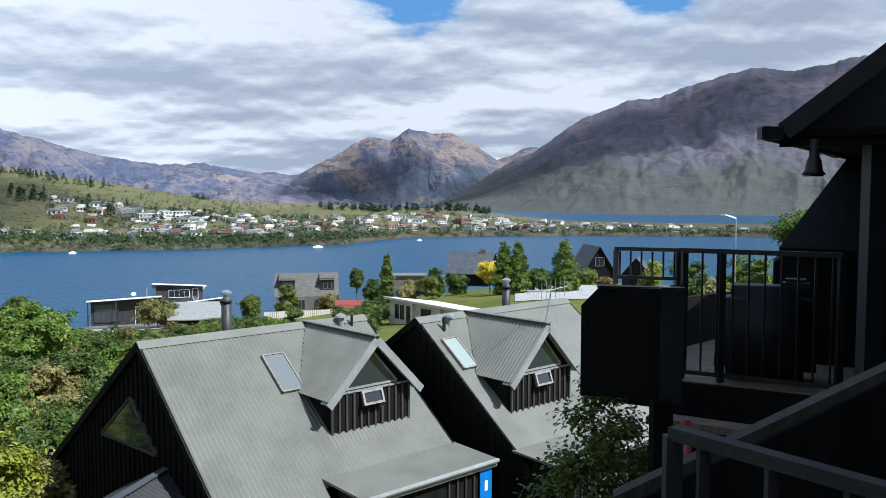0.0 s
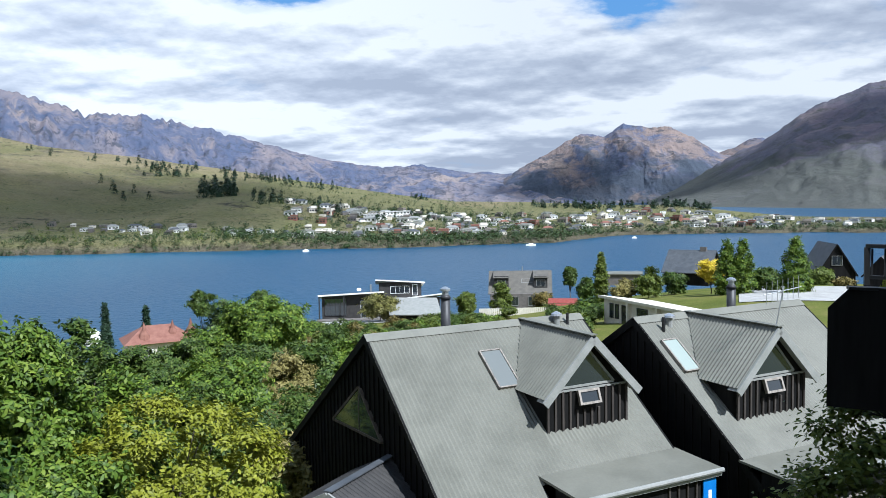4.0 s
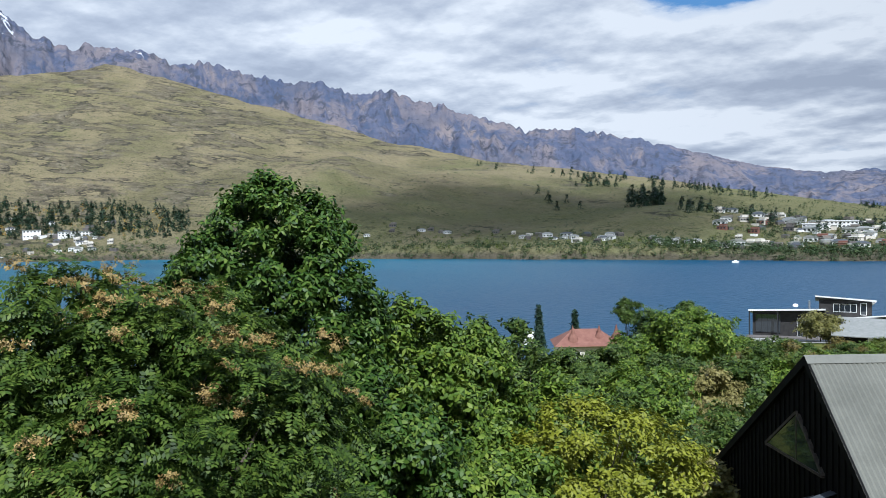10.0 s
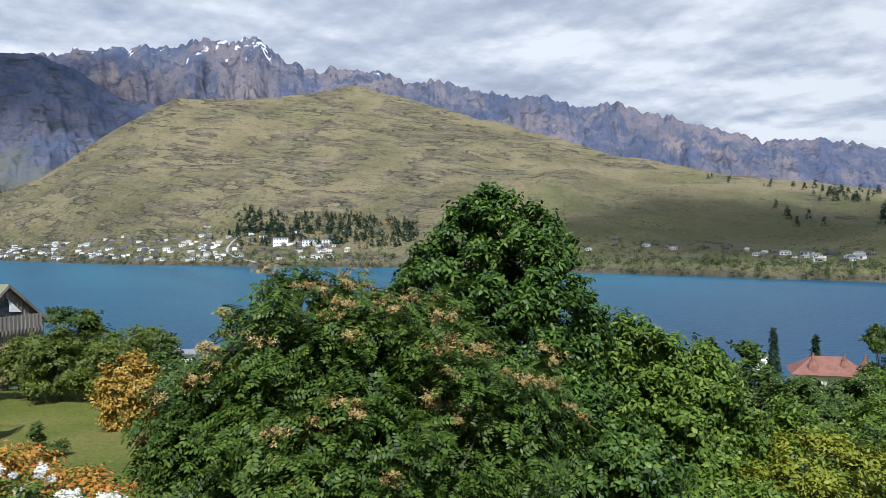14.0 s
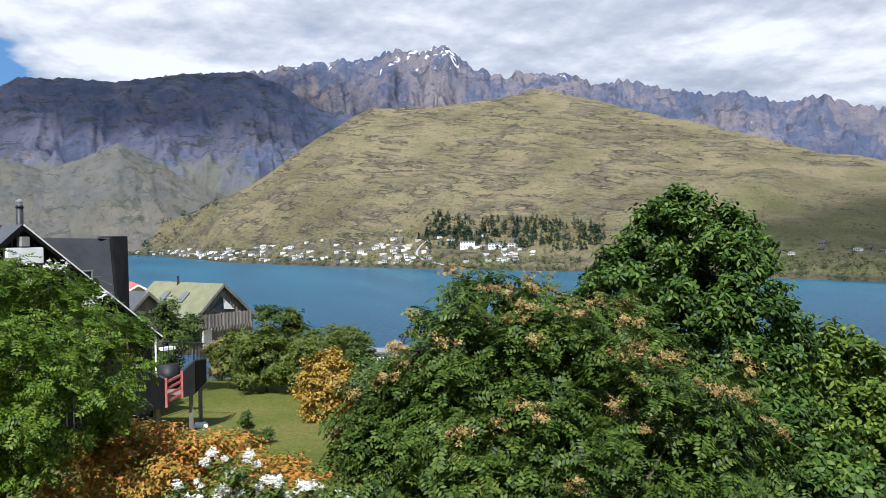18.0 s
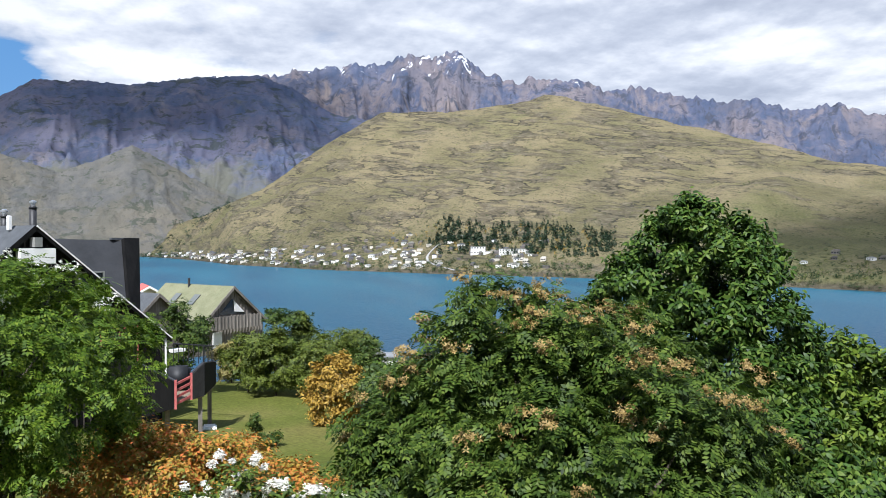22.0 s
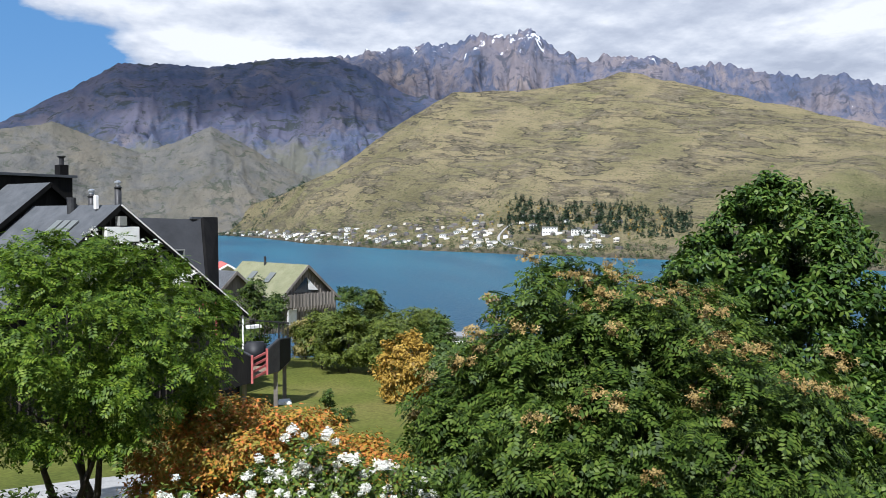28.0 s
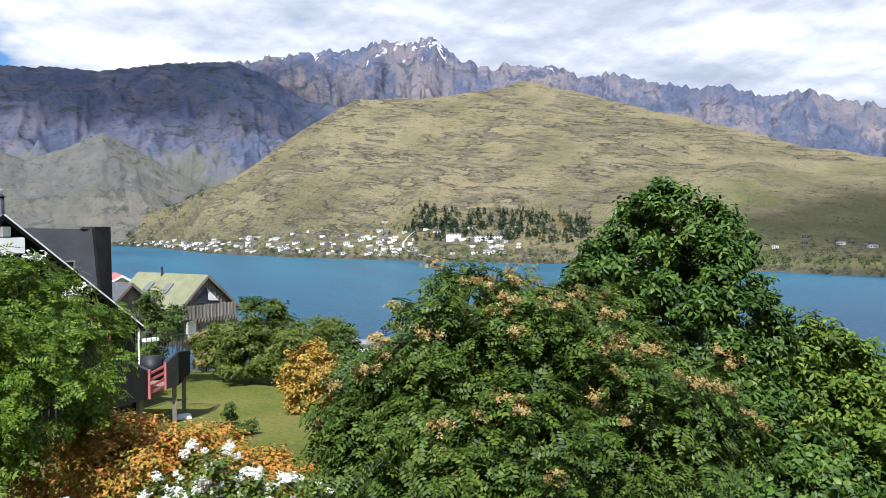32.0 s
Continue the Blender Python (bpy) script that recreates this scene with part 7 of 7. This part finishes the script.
    plant(nm, az, r, lb, "tree" if "tree" in nm else "shrub", M[m], (rad, rad, h), top - h, TUFT, 0.12 + r * 0.0023, 150, 14, 0.15 * rad + 0.10, 140 + k, trunk=0.1 if "tree" in nm else 0.05, shape=shp, droop=0.9 if "willow" in nm else 0.25)
rg = random.Random(17)
for i in range(64):
    az, r = rg.uniform(3, 27), rg.uniform(74, 108)
    if 30 < az:
        continue
    rad = rg.uniform(1.0, 1.8)
    top = local(az, r).z - H + rad * rg.uniform(0.7, 1.15)
    m = rg.choice(("olive", "midgreen", "midgreen", "green", "bronze", "midgreen", "olive"))
    plant("shrub", az, r, {"olive": "olive garden shrub below the houses", "midgreen": "dark green garden shrub below the houses", "green": "bright green garden shrub below the houses", "bronze": "russet garden shrub below the houses"}[m],
          "shrub", M[m], (rad, rad, rad * 0.9), top - rad * 0.9, TUFT, 0.23, 100, 11, 0.28, 300 + i, trunk=0.05, heads=5, group="lower garden shrubs")

# ---- far shore: houses, trees and scrub ----
def hill_spot(az, r):
    p = way(az) * r
    return Vector((p.x, p.y, far_land(az, r)))


def villa(variant):
    """A small far house: walls, roof, and a few windows."""
    rng = random.Random(variant)
    w, d, h = rng.uniform(10, 17), rng.uniform(8, 11), rng.uniform(4.0, 7.0)
    wall = [M["white"], M["cream"], M["white"], M["greywall"], M["cream"], M["roof_brick"], M["white"], M["greywood"]][variant % 8]
    roof = [M["roof"], M["white"], M["roof_dark"], M["roof_dark"], M["roof_brick"], M["roof"], M["trim"], M["roof"]][variant % 8]
    h_ = thing("lakeside_villa", Matrix.Translation((0, 0, -500)), "", "house", "far shore houses")
    part("wall", boxes((-w / 2, w / 2, -d / 2, d / 2, -4.0, h)), wall, h_)
    if variant % 2:
        part("roof", boxes((-w / 2 - 0.6, w / 2 + 0.6, -d / 2 - 0.6, d / 2 + 0.6, h, h + 0.5)), roof, h_)
        part("upper_storey", boxes((-w / 4, w / 2, -d / 2 + 1.5, d / 2, h + 0.5, h + 3.2)), wall, h_)
    else:
        bm = bmesh.new()
        vs = [bm.verts.new(v) for v in ((-w / 2 - 0.7, -d / 2 - 0.7, h), (w / 2 + 0.7, -d / 2 - 0.7, h), (w / 2 + 0.7, d / 2 + 0.7, h), (-w / 2 - 0.7, d / 2 + 0.7, h), (-w / 4, 0, h + 2.6), (w / 4, 0, h + 2.6))]
        for f in ((0, 1, 5, 4), (1, 2, 5), (2, 3, 4, 5), (3, 0, 4), (3, 2, 1, 0)):
            bm.faces.new([vs[i] for i in f])
        part("roof", bm, roof, h_)
    for s in range(3):
        x = -w / 2 + w * (s + 0.5) / 3
        part("window", boxes((x - 1.3, x + 1.3, -d / 2 - 0.12, -d / 2 - 0.02, 0.8 + (h - 4) * 0.3, 3.0 + (h - 4) * 0.5)), M["glass"], h_)
    return h_


VARIANT_LABELS = ["white lakeside house with a grey hipped roof", "cream flat-roofed lakeside house of two storeys", "white lakeside house with a dark hipped roof", "dark grey flat-roofed lakeside house",
                  "cream lakeside house with a brick-red roof", "brick-red flat-roofed lakeside house", "white lakeside house with a pale grey roof", "weathered timber flat-roofed lakeside house"]
VILLAS = [villa(i) for i in range(8)]
rv = random.Random(5)
PLOTS, MORE = [], []
# azimuth from, to, part of the way from shore to crest from, to, how many as houses, how many more
for a0, a1, s0, s1, count, rest in ((13, 25.5, 0.08, 0.50, 88, 40), (5, 14, 0.10, 0.55, 48, 30), (-8, 5, 0.15, 0.75, 54, 60), (-21, -8, 0.2, 0.8, 16, 14), (25, 36, 0.06, 0.16, 18, 6), (36, 50, 0.10, 0.17, 12, 4), (66, 92, 0.03, 0.20, 46, 90), (74, 95, 0.02, 0.17, 40, 120)):
    for q in range(count + rest):
        (PLOTS if q < count else MORE).append((rv.uniform(a0, a1), rv.uniform(s0, s1)))
for az, s in PLOTS:
    rs, rc = curve(az, SHORE), curve(az, CREST_R)
    p = hill_spot(az, rs + (rc - rs) * s)
    v = rv.choice((0, 0, 1, 2, 3, 4, 6, 6, 7, 1, 5)) if az < 26 else rv.choice((0, 7, 3, 6, 2, 6, 1))
    k = rv.uniform(0.75, 1.2) * (0.72 if az > 26 else 0.95)
    m = Matrix.Translation(p) @ Matrix.Rotation(radians(az + rv.uniform(-35, 35)), 4, "Z")
    c = copy_thing(VILLAS[v], m)
    c.scale = (k, k, k * 0.9)
    c["label"] = VARIANT_LABELS[v]
# the rest of the town and the village, too many to count
vs, fs, mi = [], [], []
for az, s in MORE:
    rs, rc = curve(az, SHORE), curve(az, CREST_R)
    m = Matrix.Translation(hill_spot(az, rs + (rc - rs) * s)) @ Matrix.Rotation(radians(az + rv.uniform(-40, 40)), 4, "Z")
    w, d, h, up = rv.uniform(3.0, 6.5), rv.uniform(2.5, 4), rv.uniform(2.2, 4.2), rv.choice((0.4, 2.2, 2.6))
    o, tone, cap = len(vs), (rv.choice((0, 1, 2, 2)) if az < 60 else rv.choice((0, 1, 2, 2))), rv.choice((2, 3, 3, 4, 4))
    vs += [m @ Vector(q) for q in ((-w, -d, -3), (w, -d, -3), (w, d, -3), (-w, d, -3), (-w, -d, h), (w, -d, h), (w, d, h), (-w, d, h), (-w * 0.5, 0, h + up), (w * 0.5, 0, h + up))]
    for f, t_ in (((0, 1, 5, 4), tone), ((1, 2, 6, 5), tone), ((2, 3, 7, 6), tone), ((3, 0, 4, 7), tone), ((4, 5, 9, 8), cap), ((5, 6, 9), cap), ((6, 7, 8, 9), cap), ((7, 4, 8), cap)):
        fs.append(tuple(o + q for q in f)), mi.append(t_)
hs = mesh_ob("far_houses", vs, fs, M["white"], flat=True)
for q in ("cream", "greywall", "roof", "roof_dark"):
    hs.data.materials.append(M[q])
hs.data.polygons.foreach_set("material_index", mi)
tagged(hs, "dense white and grey houses of the far shore", "houses", kind="stuff")
for v_ in VILLAS:
    for o in (*v_.children_recursive, v_):
        bpy.data.objects.remove(o)
# the long white lodge below the pines
for az, r, w, hh, lb in ((68.6, 1420, 46, 8, "long white lodge with rows of windows"), (71.0, 1440, 26, 12, "large white house near the shore"), (18.0, 1240, 40, 9, "row of white terraced houses"), (19.5, 1190, 34, 8, "white apartment row with flat roof")):
    lg = thing("lodge", Matrix.Translation(hill_spot(az, r)) @ Matrix.Rotation(radians(az), 4, "Z"), lb, "building", "far shore houses")
    part("wall", boxes((-w / 2, w / 2, -5, 5, -4, hh)), M["white"], lg)
    part("roof", boxes((-w / 2 - 1, w / 2 + 1, -6, 6, hh, hh + 0.7)), M["roof"] if az > 60 else M["white"], lg)
    for i in range(int(w / 5)):
        x = -w / 2 + 2.5 + i * 5
        for z in (1.2, hh - 3.2):
            part("window", boxes((x - 1.2, x + 1.2, -5.15, -5.0, z, z + 1.8)), M["glass"], lg)


def far_trees(name, label, material, spots, seed, cone=False, tufts=30):
    """Many far trees as one mesh; spots are (az, r, height)."""
    rng = np.random.default_rng(seed)
    P, O, S = [], [], []
    for az, r, h in spots:
        b = np.array(hill_spot(az, r))
        if cone:
            z = rng.random(tufts) ** 0.8
            w = (1.02 - z) * h * 0.30
        else:
            z = 0.12 + rng.random(tufts) * 0.88
            w = np.sqrt(np.clip(1 - (2 * z - 1.05) ** 2, 0.05, 1)) * h * 0.5
        a = rng.random(tufts) * math.tau
        q = np.stack([np.cos(a) * w, np.sin(a) * w, z * h], axis=1)
        P.append(q + b)
        O.append(unit(q - np.array((0, 0, h * 0.45))))
        S.append(np.full((tufts, 1), h * (0.18 if cone else 0.23)))
    P, O, S = np.concatenate(P), np.concatenate(O), np.concatenate(S)
    ob = foliage(name, None, material, P, O, S, TUFT, rng, spread=0.35)
    return tagged(ob, label, "trees", kind="stuff")


rt = random.Random(8)


def scatter(count, a0, a1, s0, s1, h0, h1):
    out = []
    for _ in range(count):
        az = rt.uniform(a0, a1)
        s = rt.uniform(s0, s1)
        rs, rc = curve(az, SHORE), curve(az, CREST_R)
        out.append((az, rs + (rc - rs) * s, rt.uniform(h0, h1)))
    return out


# shoreline trees and gardens between the houses
far_trees("shore_trees", "dark green trees along the far shore", M["fartree"], scatter(420, 4, 30, 0.02, 0.09, 5, 10) + scatter(200, 28, 52, 0.02, 0.06, 4, 7) + scatter(300, -24, 5, 0.02, 0.25, 4, 8) + scatter(420, 63, 97, 0.01, 0.06, 4, 8)
          + scatter(520, 3, 60, 0.001, 0.02, 3, 6) + scatter(300, -24, 4, 0.001, 0.04, 3, 6) + scatter(320, 60, 96, 0.001, 0.015, 3, 5), 1, tufts=17)
far_trees("garden_trees", "dark green garden trees among the far houses", M["fartree"], scatter(700, 5, 26, 0.05, 0.55, 4, 8.5) + scatter(330, -22, 5, 0.12, 0.85, 3, 6) + scatter(520, 64, 97, 0.02, 0.22, 3, 6.5) + scatter(120, 25, 50, 0.07, 0.19, 4, 7), 2, tufts=17)
far_trees("garden_trees", "olive and dry garden trees among the far houses", M["olive"], scatter(260, 5, 26, 0.06, 0.5, 3, 6) + scatter(200, -22, 5, 0.1, 0.8, 3, 6) + scatter(420, 64, 97, 0.01, 0.24, 3, 5.5) + scatter(260, 26, 60, 0.01, 0.12, 3, 6), 3, tufts=15)
far_trees("gorse_bushes", "yellow-brown bushes at the hill's foot", M["gold"], scatter(110, 63, 78, 0.10, 0.24, 3, 7), 4, tufts=14)
# conifer groves
far_trees("pine_grove", "dark pine groves on the far hillside", M["dark"], scatter(340, 61.5, 74.0, 0.10, 0.245, 8, 15) + scatter(70, 66, 74.5, 0.15, 0.19, 9, 15) + scatter(16, 71, 73, 0.16, 0.24, 12, 18) + scatter(46, 29.0, 31.4, 0.52, 0.68, 16, 26) + scatter(40, 31.5, 36, 0.75, 0.92, 10, 18)
          + scatter(60, 22, 30, 0.82, 0.95, 9, 16) + scatter(18, 25.5, 28.0, 0.36, 0.48, 12, 20) + scatter(10, 36, 42, 0.82, 0.93, 8, 14) + scatter(6, 33, 39, 0.45, 0.6, 12, 18)
          + [(rt.uniform(-3.5, 8.6), rt.uniform(1500, 1590), rt.uniform(9, 15)) for _ in range(150)] + scatter(30, 14.5, 24, 0.3, 0.6, 10, 17) + scatter(14, 15.8, 17.0, 0.9, 0.98, 7, 11), 5, cone=True, tufts=34)
far_trees("conifer_belt", "blue-dark trees on the flats beyond the village", M["dark"], [(rt.uniform(88, 104), rt.uniform(2500, 3000), rt.uniform(12, 22)) for _ in range(160)], 6, tufts=16)
# scrub over the hill, thicker towards its foot and on the ledges
far_trees("hill_scrub", "low dark scrub scattered over the hill", M["fartree"], scatter(420, 24, 62, 0.1, 0.85, 2.0, 5.0) + scatter(420, 12.5, 27, 0.45, 0.96, 3.0, 8.0) + scatter(120, 9, 15, 0.5, 0.95, 3, 7), 7, tufts=9)
far_trees("hill_scrub", "grey-green scrub among the rock ledges", M["olive"], scatter(900, 58, 88, 0.12, 0.85, 2.0, 4.5), 8, tufts=8)
# pale road climbing from the shore past the lodge
rd = sheet("road_far_shore", 24, 3, lambda i, j: (lambda p: (p.x, p.y, p.z + 0.9))(hill_spot(72.6 + 1.9 * math.sin(i / 23 * 2.6) + j * 0.09, 1345 + i * 8.0)), M["paving"])
tagged(rd, "pale gravel road up the far shore", "road", kind="structure")
# boats on the lake
for az, r, ln in ((24.4, 880, 7), (8.6, 905, 11), (61.0, 1190, 6), (1.5, 1030, 6)):
    p = way(az) * r
    bt = thing("boat", Matrix.Translation((p.x, p.y, 0.0)) @ Matrix.Rotation(radians(az + 10), 4, "Z"), "small white moored boat on the lake", "boat", "moored boats")
    part("hull", boxes((-ln / 2, ln / 2, -1.4, 1.4, -0.4, 1.3), bevel=0.3), M["white"], bt)
    part("cabin", boxes((-ln / 5, ln / 4, -1.0, 1.0, 1.3, 2.6), bevel=0.2), M["white"], bt)
    part("windscreen", boxes((-ln / 5 - 0.05, -ln / 5 + 0.3, -0.9, 0.9, 1.7, 2.3)), M["glass"], bt)

# ---- unseen clouds added overhead to shade the hill and the mountains ----
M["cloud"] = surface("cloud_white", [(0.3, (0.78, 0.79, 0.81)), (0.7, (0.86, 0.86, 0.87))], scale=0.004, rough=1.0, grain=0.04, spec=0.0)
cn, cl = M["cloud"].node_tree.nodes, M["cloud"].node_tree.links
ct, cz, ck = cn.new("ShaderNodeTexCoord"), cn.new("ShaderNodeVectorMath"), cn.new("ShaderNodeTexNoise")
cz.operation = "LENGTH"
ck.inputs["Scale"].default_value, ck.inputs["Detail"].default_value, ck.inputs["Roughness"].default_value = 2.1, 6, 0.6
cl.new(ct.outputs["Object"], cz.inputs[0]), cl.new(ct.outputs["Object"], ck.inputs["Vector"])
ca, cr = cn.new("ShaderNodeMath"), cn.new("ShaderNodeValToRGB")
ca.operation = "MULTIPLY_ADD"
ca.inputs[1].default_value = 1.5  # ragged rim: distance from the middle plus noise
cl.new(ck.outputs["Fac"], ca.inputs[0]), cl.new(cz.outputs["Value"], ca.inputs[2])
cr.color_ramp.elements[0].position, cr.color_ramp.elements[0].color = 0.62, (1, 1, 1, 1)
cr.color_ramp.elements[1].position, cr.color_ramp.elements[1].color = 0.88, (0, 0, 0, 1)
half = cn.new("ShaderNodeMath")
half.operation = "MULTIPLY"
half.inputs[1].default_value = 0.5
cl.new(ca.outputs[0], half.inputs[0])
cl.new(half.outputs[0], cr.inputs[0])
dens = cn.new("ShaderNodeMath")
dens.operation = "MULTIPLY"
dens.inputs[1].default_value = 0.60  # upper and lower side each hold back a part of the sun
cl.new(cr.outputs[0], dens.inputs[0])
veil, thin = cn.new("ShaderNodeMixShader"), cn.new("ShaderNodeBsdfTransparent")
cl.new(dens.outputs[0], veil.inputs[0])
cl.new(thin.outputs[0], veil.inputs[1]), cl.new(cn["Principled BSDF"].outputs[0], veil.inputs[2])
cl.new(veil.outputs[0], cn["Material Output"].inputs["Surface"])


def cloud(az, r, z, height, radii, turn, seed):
    """A broken cloud added out of view at that height, on the line from the sun to the ground at az, r, z."""
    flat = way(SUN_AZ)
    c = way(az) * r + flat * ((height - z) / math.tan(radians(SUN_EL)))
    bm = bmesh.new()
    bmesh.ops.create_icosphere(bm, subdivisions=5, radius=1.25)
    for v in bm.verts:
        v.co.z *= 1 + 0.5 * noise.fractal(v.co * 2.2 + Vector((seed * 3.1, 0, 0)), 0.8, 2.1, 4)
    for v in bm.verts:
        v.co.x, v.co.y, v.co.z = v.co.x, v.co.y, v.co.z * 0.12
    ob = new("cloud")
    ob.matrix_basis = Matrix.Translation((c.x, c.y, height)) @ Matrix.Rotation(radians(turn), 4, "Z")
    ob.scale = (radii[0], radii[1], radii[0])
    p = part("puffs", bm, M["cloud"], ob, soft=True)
    return tagged(ob, "unseen broken cloud added overhead to shade the land", "cloud", "clouds", "structure")


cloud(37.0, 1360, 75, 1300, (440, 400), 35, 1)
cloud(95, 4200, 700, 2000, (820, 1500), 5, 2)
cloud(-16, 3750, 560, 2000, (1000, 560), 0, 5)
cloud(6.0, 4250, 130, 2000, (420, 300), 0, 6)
